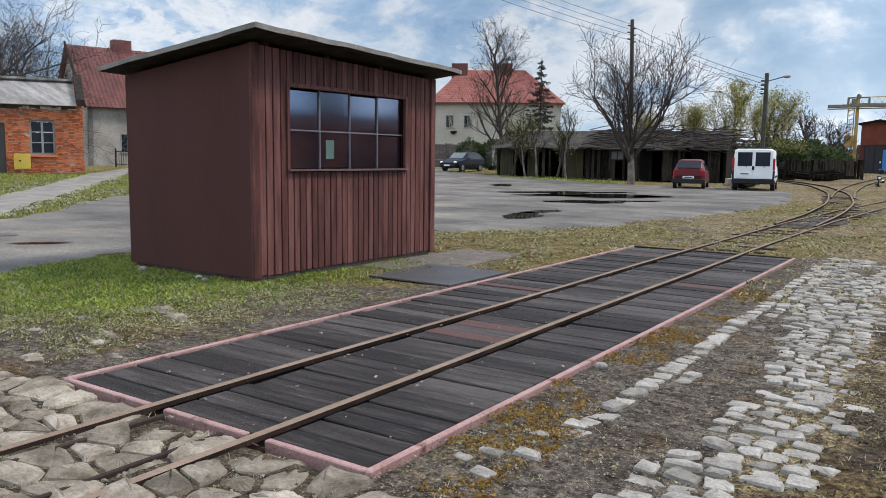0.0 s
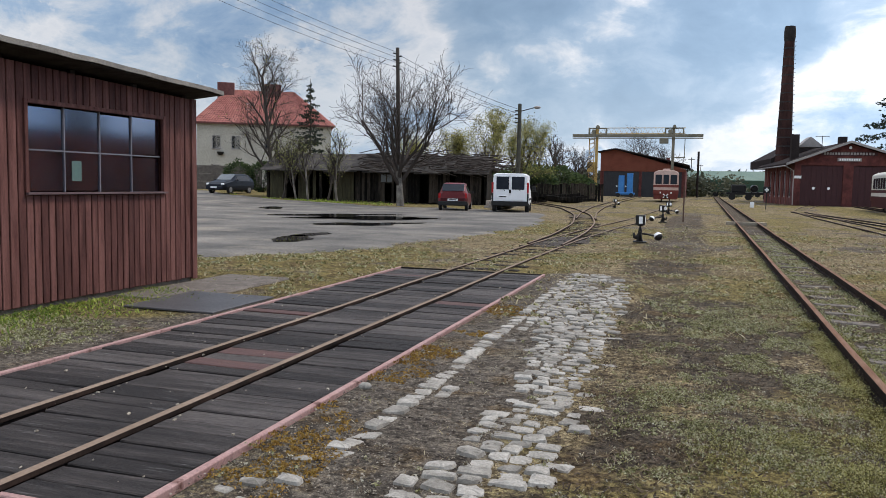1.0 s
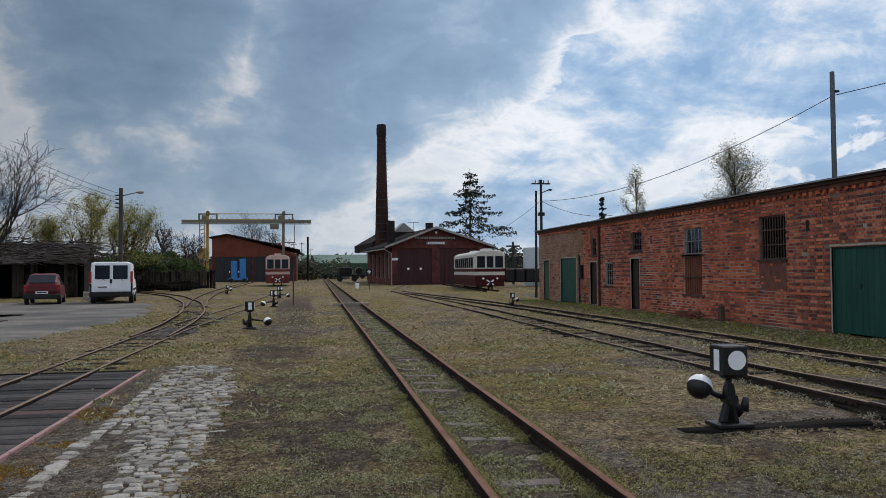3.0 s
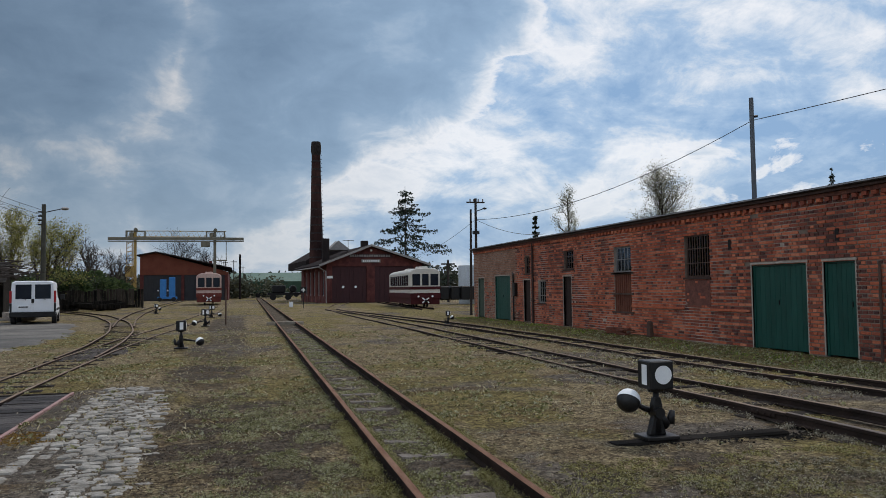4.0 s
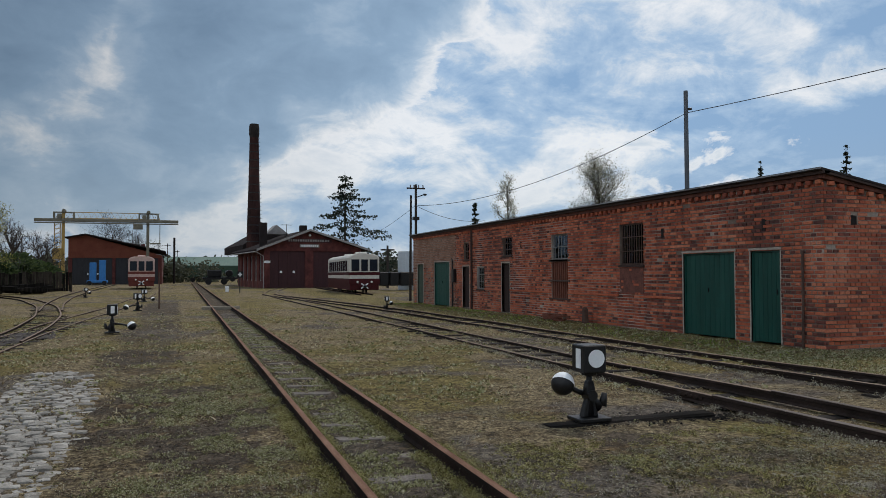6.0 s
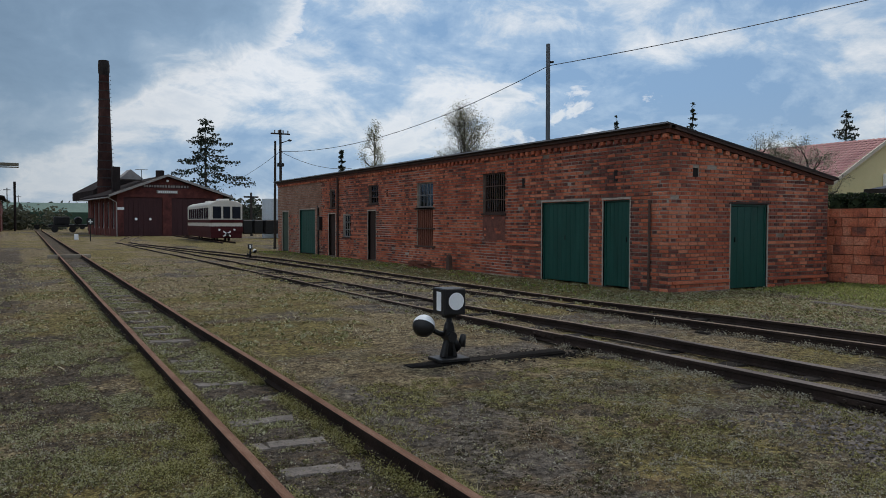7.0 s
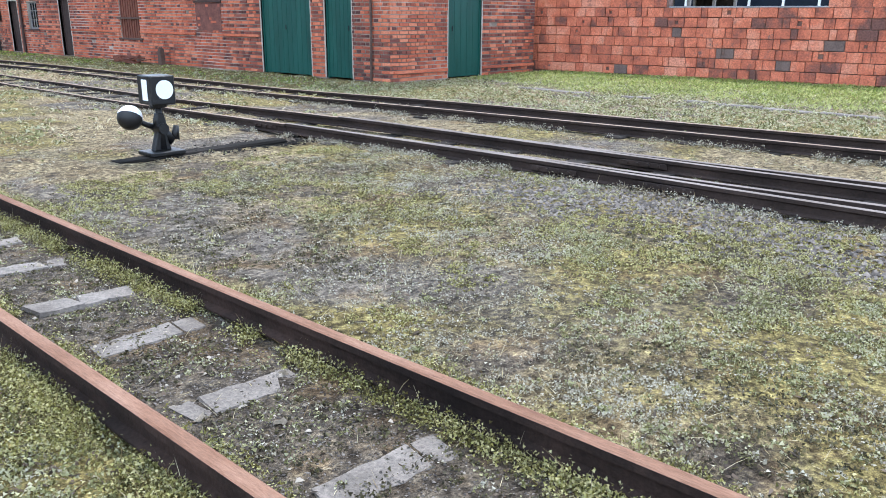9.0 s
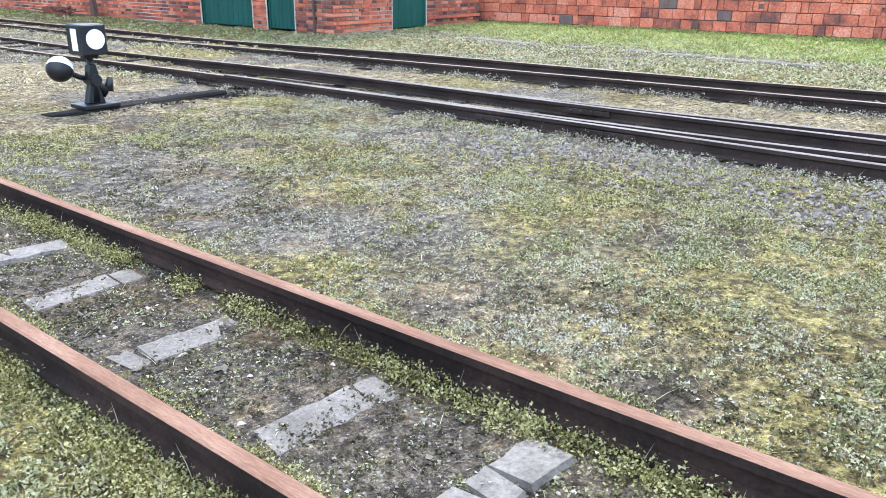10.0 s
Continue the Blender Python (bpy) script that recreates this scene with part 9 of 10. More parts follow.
def clip(poly, nx, ny, c):
    """The part of a convex outline where nx * x + ny * y <= c."""
    out = []
    for (ax, ay), (bx, by) in zip(poly, poly[1:] + poly[:1]):
        da, db = nx * ax + ny * ay - c, nx * bx + ny * by - c
        if da <= 0:
            out.append((ax, ay))
        if da * db < 0:
            k = da / (da - db)
            out.append((ax + (bx - ax) * k, ay + (by - ay) * k))
    return out


def packed(seeds, joint, reach):
    """Close-set paving stones: each takes the ground nearest to its seed, less half a joint all round."""
    pts, out = np.array(seeds), []
    for i, (x, y) in enumerate(seeds):
        d = pts - pts[i]
        near = np.nonzero((np.hypot(d[:, 0], d[:, 1]) < reach * 2.4) & (np.arange(len(pts)) != i))[0]
        poly = [(-reach, -reach * 0.8), (-reach * 0.6, -reach), (reach * 0.6, -reach), (reach, -reach * 0.7), (reach, reach * 0.7), (reach * 0.6, reach), (-reach * 0.7, reach), (-reach, reach * 0.6)]
        for j in near:
            n = math.hypot(*d[j])
            poly = clip(poly, d[j][0] / n, d[j][1] / n, n / 2 - joint / 2)
            if len(poly) < 3:
                break
        if len(poly) >= 3:
            out.append((x, y, poly))
    return out


def sett(rnd, poly, h, dome, rough, worn):
    """A worn stone on an outline: upright sides, a rounded shoulder and an uneven top. worn: how far its corners are rounded off."""
    # corners are worn off
    rim = []
    for (ax, ay), (bx, by) in zip(poly, poly[1:] + poly[:1]):
        for k in (worn, 0.5, 1 - worn):
            g = 1 + rnd.uniform(-0.06, 0.04)
            rim.append(((ax + (bx - ax) * k) * g, (ay + (by - ay) * k) * g))
    k = len(rim)
    tilt = (rnd.uniform(-0.06, 0.06), rnd.uniform(-0.06, 0.06))
    lay = lambda q, z, r: [(x * q, y * q, z + rnd.uniform(-r, r) + x * tilt[0] + y * tilt[1]) for x, y in rim]
    s = Shape()
    s.add(lay(1, -h, 0) + lay(0.99, -0.024, 0.003) + lay(0.885, -0.004, 0.004) + lay(0.5, dome * 0.8, rough) + [(0, 0, dome)],
          [(r * k + i, r * k + (i + 1) % k, (r + 1) * k + (i + 1) % k, (r + 1) * k + i) for r in range(3) for i in range(k)] + [(3 * k + i, 3 * k + (i + 1) % k, 4 * k) for i in range(k)])
    return s


def lay_stones(t, name, stones, rnd, material, rest_material, singles, dome, rough, high, worn=0.08, smooth=False):
    rest = Shape()
    stones = sorted(stones, key=lambda q: math.hypot(q[0] - 0.2, q[1]))
    for i, (x, y, poly) in enumerate(stones):
        z = max(float(ground_z(np.array(x), np.array(y))), -0.02) + high + rnd.uniform(-0.012, 0.010)
        s = sett(rnd, poly, 0.08, dome, rough, worn)
        if i < singles:
            part(name, s, material, t, smooth=smooth, m=pose(x, y, z))
        else:
            rest.add([(vx + x, vy + y, vz + z) for vx, vy, vz in s.v], s.f)
    if len(stones) > singles:
        part("far_" + name + "s", rest, rest_material, t, smooth=smooth)["kind"] = "stuff"


def squared(rnd, w, d, joint):
    """The outline of a roughly squared stone of w by d metres, less its joint."""
    a, b, j = w / 2 - joint / 2, d / 2 - joint / 2, min(w, d) * 0.11
    p = [(-a, -b), (a, -b), (a, b), (-a, b)]
    q = [(x + rnd.uniform(-j, j * 0.6) * (1 if x > 0 else -1), y + rnd.uniform(-j, j * 0.6) * (1 if y > 0 else -1)) for x, y in p]
    if rnd.random() < 0.35:      # one corner broken off
        k = rnd.randrange(4)
        (px, py), (cx, cy), (nx, ny) = q[k - 1], q[k], q[(k + 1) % 4]
        q[k:k + 1] = [(cx + (px - cx) * 0.3, cy + (py - cy) * 0.3), (cx + (nx - cx) * 0.35, cy + (ny - cy) * 0.35)]
    turn = radians(rnd.gauss(0, 6))
    return [(x * math.cos(turn) - y * math.sin(turn), x * math.sin(turn) + y * math.cos(turn)) for x, y in q]


def build_cobbles():
    rnd = random.Random(23)
    t = thing("cobblestones", pose(0, 0, 0), "worn pale granite cobbles set in gravel", "paving", kind="structure")
    stones, y = [], 2.0
    lay = lambda x, y, w, d: stones.append((x + rnd.uniform(-0.012, 0.012), y + rnd.uniform(-0.016, 0.016), squared(rnd, w, d, 0.008)))
    while y < 12.6:
        d = rnd.uniform(0.09, 0.135)
        # the wide band, narrow where the gravel has swallowed it
        west = float(np.interp(y, [2, 3.2, 4.0, 5.0, 6.0, 7.8, 9.0, 12.6], [-1.25, -1.06, -0.98, -0.93, -1.02, -1.22, -1.42, -1.6])) + rnd.uniform(-0.06, 0.06)
        east = float(np.interp(y, [2, 3.2, 5.1, 7.0, 8.2, 10.1, 11.8, 12.6], [-0.5, -0.48, -0.44, -0.5, -0.56, -0.6, -0.75, -1.2])) + rnd.uniform(-0.07, 0.07)
        x = west
        while x < east - 0.04:
            w = rnd.choice((0.11, 0.13, 0.15, 0.17, 0.20))
            edge = min(x + w / 2 - west, east - x)
            gone = fbm(np.array(x), np.array(y), 0.5, 71, 3) > 0.70
            if not gone and rnd.random() < (0.98 if edge > 0.08 else 0.80):
                lay(x + w / 2, y + d / 2, w, d)
            x += w
        if y < 3.9 and rnd.random() < 0.55:
            lay(-1.62 + rnd.uniform(-0.14, 0.14), y, 0.14, 0.10)
        y += d
    # the kerb row, one or two stones wide, laid end to end
    y = 3.7
    while y < 11.5:
        d, kx = rnd.uniform(0.13, 0.19), -1.47 - 0.012 * max(0, y - 5)
        w = rnd.uniform(0.13, 0.17)
        lay(kx, y + d / 2, w, d)
        if rnd.random() < (0.2 if y < 7 else 0.6):
            lay(kx + 0.15, y + d / 2 + rnd.uniform(-0.02, 0.02), 0.13, d * 0.95)
        y += d
    lay_stones(t, "cobble", stones, rnd, STONE, STONE_I, 300, 0.003, 0.004, 0.012, 0.09)
    # rough field stones about the end of the weighbridge
    t = thing("field_stone_paving", pose(0, 0, 0), "rough field stone paving around the rails", "paving", kind="structure")
    spots, y, row = [], 0.6, 0
    while y < 2.66:
        x = -6.0 + 0.13 * (row % 2)
        while x < -0.8:
            gap = any(abs(x - r) < 0.13 for r in (-3.43, -2.73))
            if not gap and not (x < -5.2 and rnd.random() < 0.3) and not (x > -1.7 and y > 2.0 and rnd.random() < 0.5):
                spots.append((x + rnd.uniform(-0.04, 0.04), y + rnd.uniform(-0.045, 0.045)))
            x += rnd.uniform(0.15, 0.27)
        y += rnd.uniform(0.145, 0.17)
        row += 1
    stones = [q for q in packed(spots, 0.010, 0.20) if len(q[2]) >= 4]
    for _ in range(14):     # a few strays, half sunk
        stones.append((rnd.uniform(-6.0, -4.6), rnd.uniform(2.9, 4.6), squared(rnd, rnd.uniform(0.13, 0.24), rnd.uniform(0.09, 0.15), 0.01)))
    lay_stones(t, "field_stone", stones, rnd, ROUGH_STONE, ROUGH_STONE, 300, 0.010, 0.009, 0.013, 0.13)
    for x, y, s in ((-7.9, 5.75, 0.6), (-6.95, 5.8, 0.42), (-6.75, 5.72, 0.38), (-1.85, 5.0, 0.4)):
        solo("loose_stone", Shape().ball((0, 0, 0.04), 0.12, 9, 6, 0.6), STONE, "pale loose stone beside the hut", "stone", "loose stones", smooth=True, m=pose(x, y, 0.0) @ Matrix.Diagonal((s, s * 0.8, s, 1)))


def scatter(n, x0, x1, y0, y1, seed, weight):
    """Random places, kept by a weight 0..1 of their place."""
    rng = np.random.default_rng(seed)
    x, y = rng.uniform(x0, x1, n), rng.uniform(y0, y1, n)
    keep = rng.uniform(size=n) < weight(x, y)
    x, y = x[keep], y[keep]
    free = ~((x > SCALE[0] - 0.01) & (x < SCALE[1] + 0.01) & (y > SCALE[2] - 0.02) & (y < SCALE[3] + 0.02))
    free &= ~((x > -8.56) & (x < -6.25) & (y > 5.95) & (y < 9.4))
    free &= ~((x > XW - 0.02) & (x < XE) & (y > YS - 0.02))
    free &= asphalt_depth(x, y) < 0.15
    return x[free], y[free], rng


def blades(name, label, n, box, seed, weight, height, width, material, lean=0.6, lift=0.0):
    x, y, rng = scatter(n, *box, seed, weight)
    k = len(x)
    z = ground_z(x, y) + lift
    a = rng.uniform(0, 2 * np.pi, k)
    h = height * rng.uniform(0.45, 1.5, k)
    w = width * rng.uniform(0.6, 1.4, k)
    ox, oy = rng.normal(0, lean, k) * h, rng.normal(0, lean, k) * h
    base = np.stack([x, y, z], -1)
    side = np.stack([np.cos(a), np.sin(a), 0 * a], -1) * w[:, None] / 2
    mid = base + np.stack([ox * 0.45, oy * 0.45, h * 0.6], -1)
    tip = base + np.stack([ox, oy, h], -1)
    v = np.stack([base - side * 0.6, base + side * 0.6, mid + side, tip, mid - side], 1).reshape(-1, 3)
    i = np.arange(k)[:, None] * 5
    f = np.concatenate([i + [0, 1, 2], i + [0, 2, 4], i + [4, 2, 3]])
    solo(name, big_mesh(name, v, f, material), None, label, "grass", kind="stuff")


MOSS_LEAF = leaf_mat("moss_and_weed_leaf", [(0.10, 0.096, 0.036), (0.205, 0.205, 0.085), (0.32, 0.315, 0.16), (0.42, 0.405, 0.27)], 0.65, 3.5)
YELLOW_WEED = leaf_mat("yellow_green_weed_leaf", [(0.075, 0.060, 0.018), (0.175, 0.160, 0.046), (0.30, 0.285, 0.095), (0.43, 0.40, 0.20)], 0.65, 4.0)
DRY_LEAF = leaf_mat("dry_straw", [(0.12, 0.080, 0.036), (0.25, 0.195, 0.095), (0.38, 0.32, 0.18), (0.44, 0.39, 0.26)], 0.8)
FRESH_GRASS = leaf_mat("fresh_grass", [(0.095, 0.155, 0.02), (0.20, 0.275, 0.04), (0.33, 0.385, 0.075)], 0.7, 1.5)
LAWN = leaf_mat("bright_lawn_grass", [(0.15, 0.175, 0.045), (0.27, 0.295, 0.085), (0.40, 0.41, 0.155)], 0.6, 1.2)
DARK_MOSS = leaf_mat("dark_moss", [(0.035, 0.03, 0.016), (0.07, 0.062, 0.028), (0.11, 0.10, 0.045)], 0.8)
PALE_WEED = leaf_mat("pale_dry_weed", [(0.105, 0.082, 0.052), (0.225, 0.195, 0.135), (0.35, 0.322, 0.245), (0.44, 0.42, 0.345)], 0.7, 2.5)
ORANGE_MOSS = leaf_mat("rusty_moss", [(0.16, 0.085, 0.015), (0.26, 0.15, 0.03), (0.33, 0.21, 0.05)], 0.8)
LITTER = leaf_mat("brown_litter", [(0.045, 0.032, 0.022), (0.09, 0.062, 0.042), (0.15, 0.11, 0.08)], 0.8)
PEBBLE = pmat("grey_pebble", [(0.043, 0.035, 0.028), (0.110, 0.093, 0.075), (0.25, 0.22, 0.18)], 9, 0.9, 0.3, per="island", vary=0.6, fine=60)
BALLAST = pmat("dark_slag_ballast", [(0.036, 0.030, 0.026), (0.078, 0.066, 0.058), (0.145, 0.125, 0.110)], 9, 0.9, 0.3, per="island", vary=0.6, fine=60)


def pebbles(name, label, n, box, seed, weight, size, material):
    x, y, rng = scatter(n, *box, seed, weight)
    k = len(x)
    s = size * rng.uniform(0.4, 1.5, k)
    z = ground_z(x, y) + s * 0.15
    d = np.array([(1, 0, 0), (-1, 0, 0), (0, 1, 0), (0, -1, 0), (0, 0, 0.7), (0, 0, -0.7)])
    v = d[None] * s[:, None, None] * rng.uniform(0.6, 1.3, (k, 6, 1)) * 0.6
    a = rng.uniform(0, 2 * np.pi, k)
    c, sn = np.cos(a)[:, None], np.sin(a)[:, None]
    v = np.stack([v[..., 0] * c - v[..., 1] * sn, v[..., 0] * sn + v[..., 1] * c, v[..., 2]], -1)
    v += rng.normal(0, 0.12, v.shape) * s[:, None, None]
    v += np.stack([x, y, z], -1)[:, None]
    f = np.array([(0, 2, 4), (2, 1, 4), (1, 3, 4), (3, 0, 4)])
    solo(name, big_mesh(name, v.reshape(-1, 3), (np.arange(k)[:, None, None] * 6 + f).reshape(-1, 3), material), None, label, "gravel", kind="stuff")


def clumps(name, label, n, box, seed, weight, leaves, radius, height, size, material):
    """Low leafy clumps: small leaves heaped about random places."""
    x, y, rng = scatter(n, *box, seed, weight)
    k = len(x)
    z = ground_z(x, y)
    r = radius * rng.uniform(0.5, 1.5, k)
    d = rng.normal(size=(k, leaves, 3))
    d /= np.linalg.norm(d, axis=2)[..., None]
    d *= rng.uniform(0.3, 1.0, (k, leaves, 1)) ** 0.5
    d[..., 2] = np.abs(d[..., 2])
    c = np.stack([x, y, z], -1)[:, None] + d * r[:, None, None] * np.array([1, 1, height / radius])
    c = c.reshape(-1, 3)
    a = rng.normal(size=c.shape) * [1, 1, 0.6]
    a /= np.linalg.norm(a, axis=1)[:, None]
    b = np.cross(a, rng.normal(size=c.shape))
    b /= np.linalg.norm(b, axis=1)[:, None] + 1e-9
    s = size * rng.uniform(0.6, 1.3, (len(c), 1))
    v = np.stack([c + a * s * 0.66, c - a * s * 0.36 + b * s * 0.56, c - a * s * 0.36 - b * s * 0.56], 1).reshape(-1, 3)
    solo(name, big_mesh(name, v, np.arange(len(v)).reshape(-1, 3), material), None, label, "weeds", kind="stuff")


def build_cover():
    near, mid = (-6.5, 9.6, -1.0, 9.5), (-9.5, 19.0, 8.0, 34.0)
    z0, z1, z2 = (lambda x, y: zones(x, y)[0]), (lambda x, y: zones(x, y)[1]), (lambda x, y: zones(x, y)[2])
    close = lambda x, y: step(9.0, 3.0, np.hypot(x - 2.0, y - 1.5)) * 0.8 + 0.2
    clump = lambda x, y: 0.04 + 0.96 * step(0.46, 0.58, fbm(x, y, 0.20, 91, 3))
    off = lambda x, y: np.abs(np.abs(x - track_a(y)) - GAUGE / 2) > 0.045
    bed = lambda x, y: np.abs(x - track_a(y)) < GAUGE / 2
    clumps("weed_cover", "low yellow-green moss and small weeds", 26000, near, 1, lambda x, y: (0.10 + 0.9 * z0(x, y)) * close(x, y) * clump(x, y) * (1 - 0.75 * z1(x, y)) * off(x, y) * (1 - 0.75 * bed(x, y)), 11, 0.032, 0.022, 0.014, MOSS_LEAF)
    clumps("pale_weed_cover", "pale dry low weeds and lichen", 22000, near, 9, lambda x, y: (1 - 0.25 * step(-0.8, -0.3, x) * step(1.6, 1.2, x)) * (0.75 - 0.45 * z0(x, y)) * close(x, y) * clump(x, y) * (1 - 0.6 * z1(x, y)) * off(x, y) * (1 - 0.85 * bed(x, y)), 9, 0.035, 0.014, 0.012, PALE_WEED)
    front = (0.2, 6.2, -0.8, 5.6)
    slag = lambda x, y: 1 - 0.8 * step(4.3, 4.9, x) * step(4.0, 2.4, y) * step(7.0, 6.4, x)
    bare = lambda x, y: (0.14 + 0.86 * step(0.40, 0.52, 0.6 * fbm(x, y, 0.8, 161) + 0.4 * fbm(x, y, 0.2, 162))) * slag(x, y)
    lush = lambda x, y: step(0.40, 0.60, 0.6 * fbm(x, y, 1.3, 141) + 0.4 * fbm(x, y, 0.35, 142))
    strip = lambda x, y: 1 - 0.6 * step(0.55, 0.2, np.abs(x - 2.95 - 0.5 * (fbm(x, y, 1.2, 171) - 0.5))) * step(7.2, 6.0, y) * step(1.2, 2.4, y)
    clumps("front_weed_cover", "low yellow-green weeds by the rusty track", 50000, front, 51, lambda x, y: (0.06 + 0.94 * lush(x, y)) * bare(x, y) * strip(x, y) * (0.10 + 0.90 * clump(x, y)) * (1 - 0.7 * z1(x, y)) * off(x, y) * (1 - 0.85 * bed(x, y)), 13, 0.022, 0.020, 0.0095, MOSS_LEAF)
    clumps("front_pale_cover", "pale dry weeds and lichen by the rusty track", 60000, front, 52, lambda x, y: (0.95 - 0.6 * lush(x, y)) * bare(x, y) * strip(x, y) * (0.16 + 0.84 * clump(x, y)) * (1 - 0.35 * z1(x, y)) * off(x, y) * (1 - 0.9 * bed(x, y)), 11, 0.026, 0.010, 0.0085, PALE_WEED)
    clumps("bank_of_weeds", "thick yellow-green weeds outside the rusty rail", 19000, (0.1, 1.40, -0.8, 5.0), 55, lambda x, y: (0.10 + 0.90 * clump(x, y)) * step(0.1, 0.9, x) * off(x, y) * (0.15 + 0.85 * step(0.40, 0.54, fbm(x, y, 0.28, 164))), 17, 0.028, 0.046, 0.0085, YELLOW_WEED)
    clumps("green_patches", "fresh yellow-green weed patches by the rusty track", 23000, (2.5, 6.4, -0.8, 6.0), 56, lambda x, y: np.maximum(step(0.50, 0.62, 0.6 * fbm(x, y, 0.75, 165) + 0.4 * fbm(x, y, 0.22, 166)), step(0.62, 0.2, np.abs(x - 4.3 - 0.35 * np.sin(y * 0.9))) * step(0.42, 0.56, fbm(x, y, 0.4, 172)) * step(6.2, 5.2, y)) * off(x, y), 11, 0.024, 0.024, 0.0095, YELLOW_WEED)
    clumps("dark_weed_cover", "dark brown-green moss tufts", 12000, front, 53, lambda x, y: step(0.48, 0.62, fbm(x, y, 0.6, 89)) * off(x, y), 10, 0.03, 0.010, 0.011, DARK_MOSS)
    blades("dead_stalks", "thin pale dead stalks", 26000, (0.2, 8.0, -0.8, 6.0), 54, lambda x, y: step(0.45, 0.62, fbm(x, y, 0.4, 143)) * off(x, y) * (1 - 0.9 * bed(x, y)), 0.028, 0.0022, DRY_LEAF, 1.3)
    blades("dry_grass", "flat dry straw and dead grass", 170000, near, 2, lambda x, y: (0.8 - 0.4 * z0(x, y)) * close(x, y) * clump(x, y) * (1 - 0.75 * z1(x, y)) * off(x, y) * (1 - 0.8 * bed(x, y)), 0.014, 0.0035, DRY_LEAF, 2.0)
    blades("leaf_litter", "brown litter between the weeds", 60000, near, 3, lambda x, y: 0.5 * close(x, y) * off(x, y), 0.008, 0.014, LITTER, 1.8)
    clumps("mid_weed_cover", "low yellow-green moss and weeds", 46000, mid, 4, lambda x, y: (0.2 + 0.8 * z0(x, y)) * (1 - 0.6 * z1(x, y)) * step(36, 10, y) * clump(x, y) * off(x, y), 8, 0.07, 0.030, 0.035, MOSS_LEAF)
    blades("mid_dry_grass", "flat dry straw and dead grass", 170000, mid, 5, lambda x, y: (0.8 - 0.3 * z0(x, y)) * step(36, 10, y) * clump(x, y) * off(x, y), 0.030, 0.016, DRY_LEAF, 1.8)
    clumps("side_weed_cover", "dull low weeds beside the sidings", 14000, (9.2, 18.2, -2.0, 11.5), 10, lambda x, y: (0.35 + 0.65 * clump(x, y)) * step(16.0, 13.5, x), 9, 0.06, 0.03, 0.028, MOSS_LEAF)
    blades("side_dry_grass", "flat dry straw beside the sidings", 26000, (9.2, 18.2, -2.0, 11.5), 15, lambda x, y: 0.3 + 0.7 * clump(x, y), 0.03, 0.012, DRY_LEAF, 1.6)
    blades("lawn_grass", "fresh green grass along walls", 130000, (8.9, 18.5, -2.0, 36.0), 6, lambda x, y: np.maximum(step(9.4, 10.8, x) * step(11.6, 11.4, x) * (y > 10.5) * 0.55 * step(0.42, 0.58, fbm(x, y, 0.9, 163)), step(14.6, 16.2, x) * step(11.6, 10.5, y)) * (0.3 + 0.7 * clump(x, y)), 0.045, 0.016, FRESH_GRASS, 0.8)
    blades("wall_lawn", "bright green lawn along the garden wall", 46000, (12.8, 17.5, -2.0, 11.1), 66, lambda x, y: step(12.3, 13.2, x - 0.065 * y + 1.6 * fbm(x, y, 1.3, 148) - 0.8) * (0.3 + 0.7 * clump(x, y)), 0.045, 0.024, LAWN, 0.9)
    blades("hut_grass", "fresh green grass beside the hut", 60000, (-9.4, -4.6, 2.8, 8.5), 7, lambda x, y: step(-5.0, -6.6, x) * step(3.0, 4.6, y) * (0.35 + 0.65 * z0(x, y)), 0.034, 0.014, FRESH_GRASS, 0.9)
    clumps("hut_weeds", "yellow-green moss and low weeds beside the hut", 16000, (-9.4, -4.4, 2.4, 6.4), 57, lambda x, y: step(-4.5, -5.4, x) * step(2.6, 3.6, y) * (0.3 + 0.7 * clump(x, y)), 11, 0.035, 0.022, 0.016, MOSS_LEAF)
    blades("shed_grass", "rough grass along the foot of the timber shed", 14000, (-34.0, -12.0, 42.0, 50.0), 59, lambda x, y: 0.8 * step(0.46, 0.60, fbm(x, y, 2.0, 150)) * step(-17.0, -21.0, x), 0.09, 0.05, FRESH_GRASS, 0.8)
    on_path = lambda x, y: np.abs(y - 10.3 + (x + 20.5) * 0.845) * 0.76 > 0.7
    blades("bank_grass", "short green and yellow grass on the bank", 70000, (-44.0, -15.0, 6.0, 34.0), 8, lambda x, y: 0.7 * on_path(x, y) * step(34, 20, np.hypot(x + 16, y - 9)), 0.06, 0.03, FRESH_GRASS, 0.7)
    clumps("bank_weeds", "yellow mossy patches on the bank", 9000, (-30.0, -15.0, 6.0, 20.0), 58, lambda x, y: on_path(x, y) * step(0.45, 0.6, fbm(x, y, 1.2, 147)), 9, 0.10, 0.05, 0.06, MOSS_LEAF)
    # tufts that hug the rails
    rails = ((lambda y: track_a(y) - GAUGE / 2, -1, 9, 38000, YELLOW_WEED, 0.06), (lambda y: track_a(y) + GAUGE / 2, -1, 9, 34000, YELLOW_WEED, 0.06), (lambda y: track_a(y) - GAUGE / 2, 9, 22, 9000, MOSS_LEAF, 0.05),
             (lambda y: track_a(y) + GAUGE / 2, 9, 22, 9000, MOSS_LEAF, 0.05), (lambda y: 5.79 + 0.005 * y, -2, 14, 12000, PALE_WEED, 0.05), (lambda y: 8.48 - 0.05 * y, -2, 9, 13000, PALE_WEED, 0.06), (lambda y: 8.06 + 0 * y, 9, 26, 7000, PALE_WEED, 0.05))
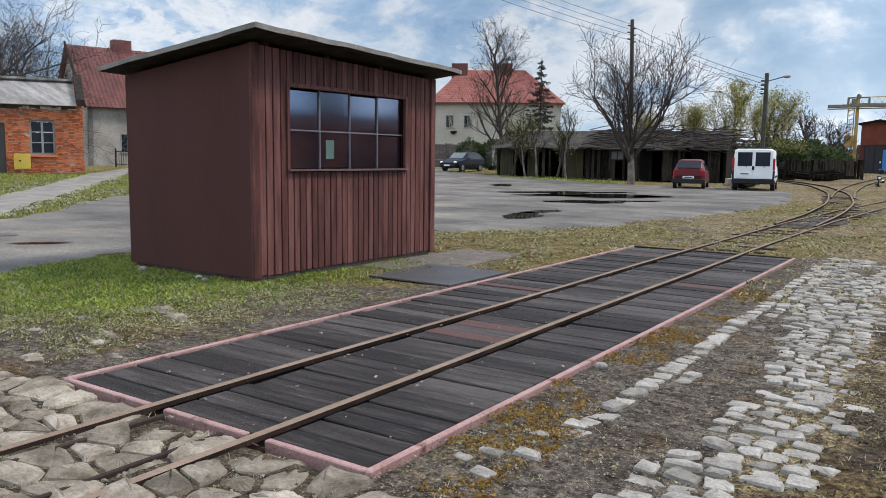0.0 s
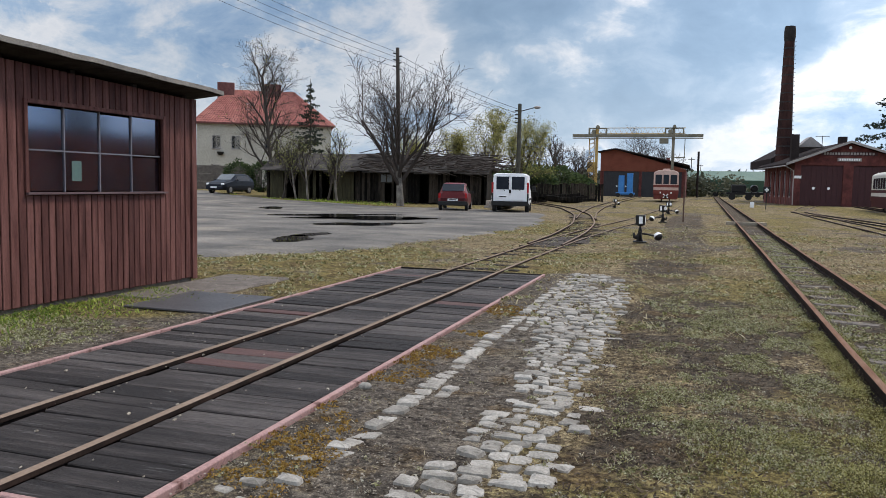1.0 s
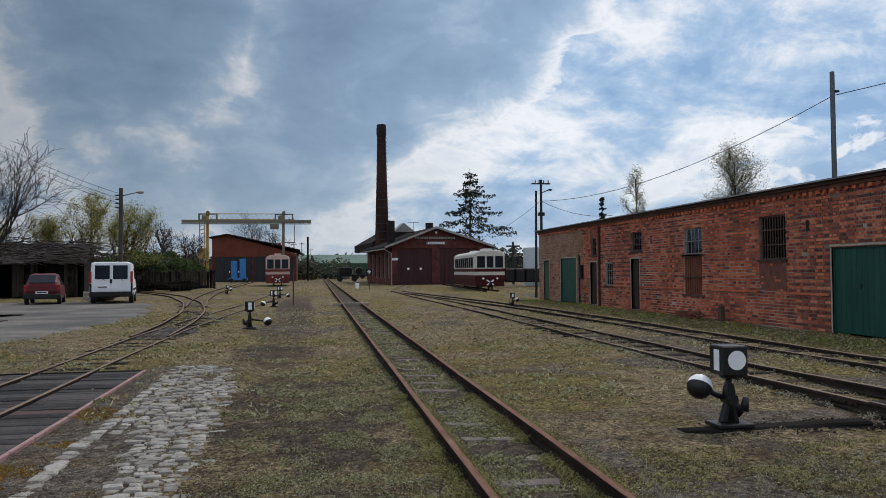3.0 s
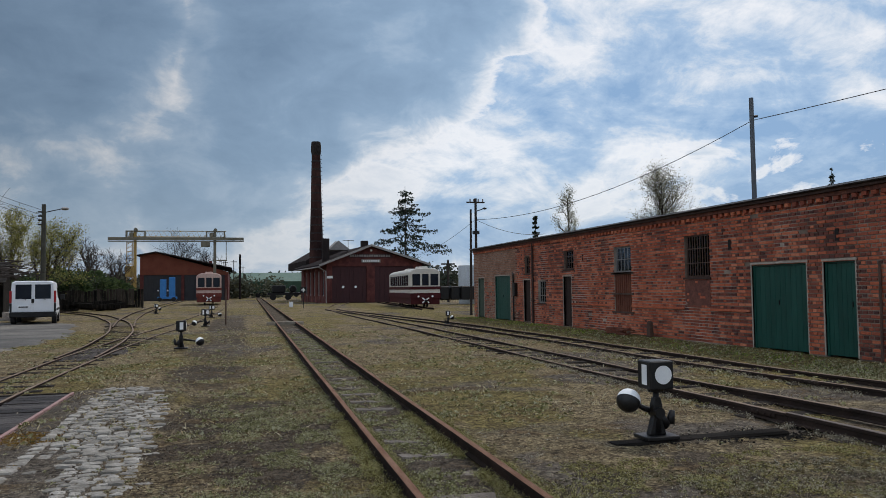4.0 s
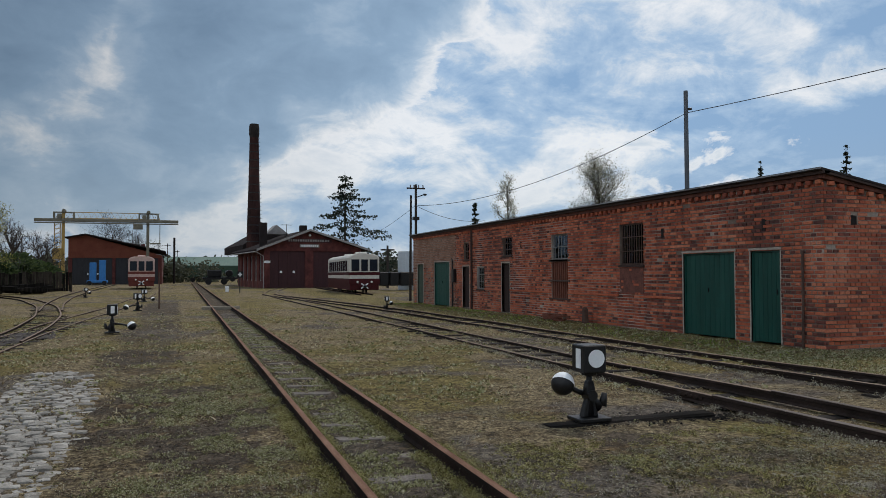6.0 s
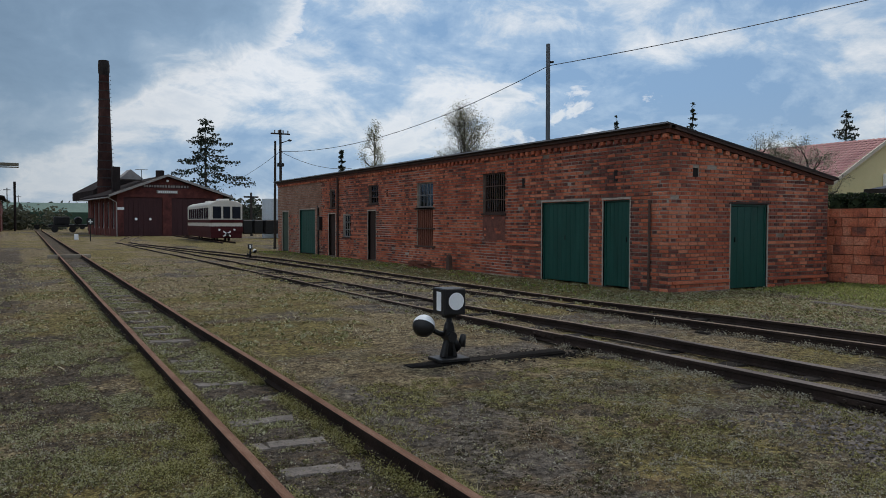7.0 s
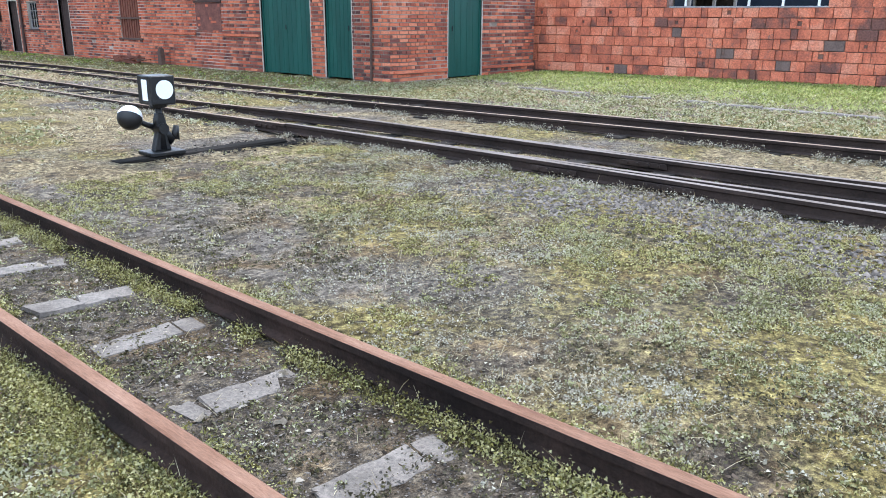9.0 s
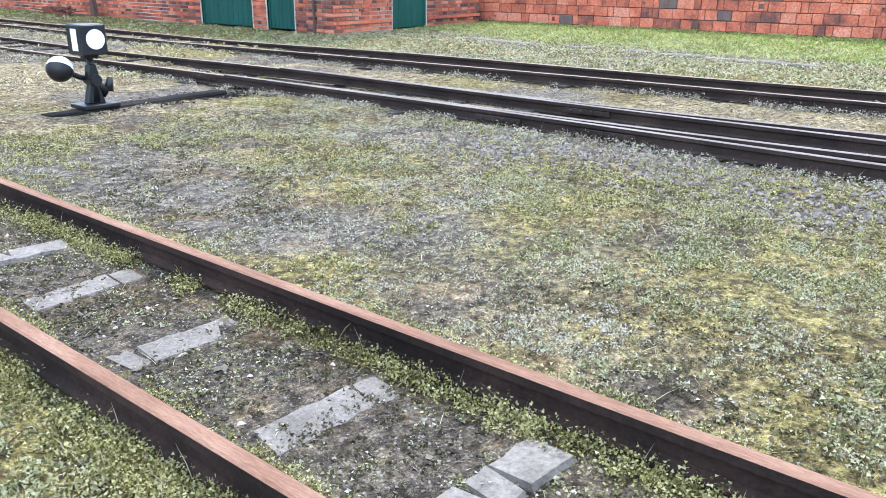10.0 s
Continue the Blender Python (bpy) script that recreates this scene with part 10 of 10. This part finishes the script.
    for k, (fx, y0, y1, n, mat, tall) in enumerate(rails):
        def weight(x, y, fx=fx, k=k):
            d = np.abs(x - fx(y))
            patch = step(0.36, 0.50, fbm(x, y, 0.45, 95 + k))
            inner = np.abs(x - track_a(y)) < GAUGE / 2
            return step(0.27, 0.07, d * (1 + 0.35 * inner) + 0.05 * fbm(x, y, 0.12, 64)) * (d > 0.045) * patch * step(24, 6, y)
        xm = fx(np.array([float(y0), float(y1)]))
        box = (min(xm) - 0.3, max(xm) + 0.3, y0, y1)
        clumps("rail_weeds", "yellow-green weeds growing along the rails", n, box, 20 + k, weight, 16 if mat is YELLOW_WEED else 12, 0.032, tall, 0.0088 if mat is YELLOW_WEED else 0.0125, mat)
        blades("rail_straw", "thin dry stalks along the rails", n // 8, box, 40 + k, weight, 0.075, 0.0022, DRY_LEAF, 0.45)
    clumps("sleeper_moss", "thin moss film between the sleepers", 4000, (1.35, 2.3, -1, 8), 61, lambda x, y: bed(x, y) * step(0.50, 0.64, fbm(x, y, 0.3, 145)), 8, 0.03, 0.006, 0.010, MOSS_LEAF)
    clumps("bed_weeds", "golden moss and weeds between the rusty rails", 12000, (1.35, 2.5, 5, 26), 63, lambda x, y: (np.abs(x - track_a(y)) < 0.36) * step(0.38, 0.56, fbm(x, y, 0.35, 149)), 8, 0.05, 0.012, 0.02, MOSS_LEAF)
    pebbles("track_grit", "dark grit between the sleepers", 30000, (1.35, 2.35, -1, 8), 62, lambda x, y: bed(x, y) * 0.9, 0.007, BALLAST)
    pebbles("gravel", "loose grey gravel", 90000, near, 11, lambda x, y: (0.10 + 0.9 * z1(x, y)) * close(x, y) * off(x, y), 0.008, PEBBLE)
    pebbles("track_ballast", "dark slag ballast beside the points", 24000, (4.3, 6.4, -1.8, 4.5), 12, lambda x, y: step(4.4, 5.0, x) * step(4.5, 2.4, y) * (0.3 + 0.7 * step(0.36, 0.50, fbm(x, y, 0.8, 97))), 0.024, BALLAST)
    pebbles("track_stones", "pale chips between the sleepers", 900, (1.42, 2.16, -1, 12), 13, lambda x, y: 0.6 + 0 * x, 0.014, PEBBLE)
    pebbles("pale_chips", "few pale stone chips lying between the rails", 75, (1.40, 2.25, -0.6, 6), 17, lambda x, y: bed(x, y) * 0.8, 0.026, ROUGH_STONE)
    blades("track_litter", "brown dead leaves and straw beside the rusty track", 26000, (-0.45, 1.45, 0.5, 12.0), 18, lambda x, y: (0.3 + 0.7 * clump(x, y)) * off(x, y) * step(13, 6, y), 0.012, 0.012, LITTER, 1.8)
    clumps("track_side_weeds", "patchy olive weeds beside the rusty track", 18000, (-0.42, 1.45, 1.5, 12.0), 19, lambda x, y: step(0.44, 0.58, fbm(x, y, 0.35, 151)) * off(x, y) * step(13, 7, y) * step(-0.45, 0.2, x), 11, 0.036, 0.024, 0.0115, MOSS_LEAF)
    pebbles("point_ballast", "dark oily ballast within the far points", 5000, (-3.9, -2.0, 17.0, 23.0), 64, lambda x, y: step(1.1, 0.5, np.hypot((x + 2.95) / 0.8, (y - 19.8) / 2.2)) * step(0.34, 0.5, fbm(x, y, 0.6, 152)), 0.05, DECK)
    pebbles("oily_ground", "black oily dirt and slag about the point lever", 9000, (3.3, 6.3, 6.0, 7.3), 73, lambda x, y: step(1.0, 0.35, np.hypot((x - 5.1) / 1.5, (y - 6.62) / 0.42)) * step(0.36, 0.5, fbm(x, y, 0.4, 174)), 0.02, SHED_TIMBER)
    pebbles("weighbridge_gravel", "loose gravel beside the weighbridge", 30000, (-2.0, -0.5, 1.5, 12.5), 14, lambda x, y: 0.3 + 0.5 * step(0.4, 0.6, fbm(x, y, 0.5, 98)), 0.009, PEBBLE)
    clumps("orange_moss", "rusty orange moss patches beside the weighbridge", 2500, (-2.0, -1.45, 2.8, 9.0), 16, lambda x, y: step(0.55, 0.66, fbm(x, y, 0.45, 88)), 9, 0.03, 0.008, 0.014, ORANGE_MOSS)


build_cobbles()
build_cover()
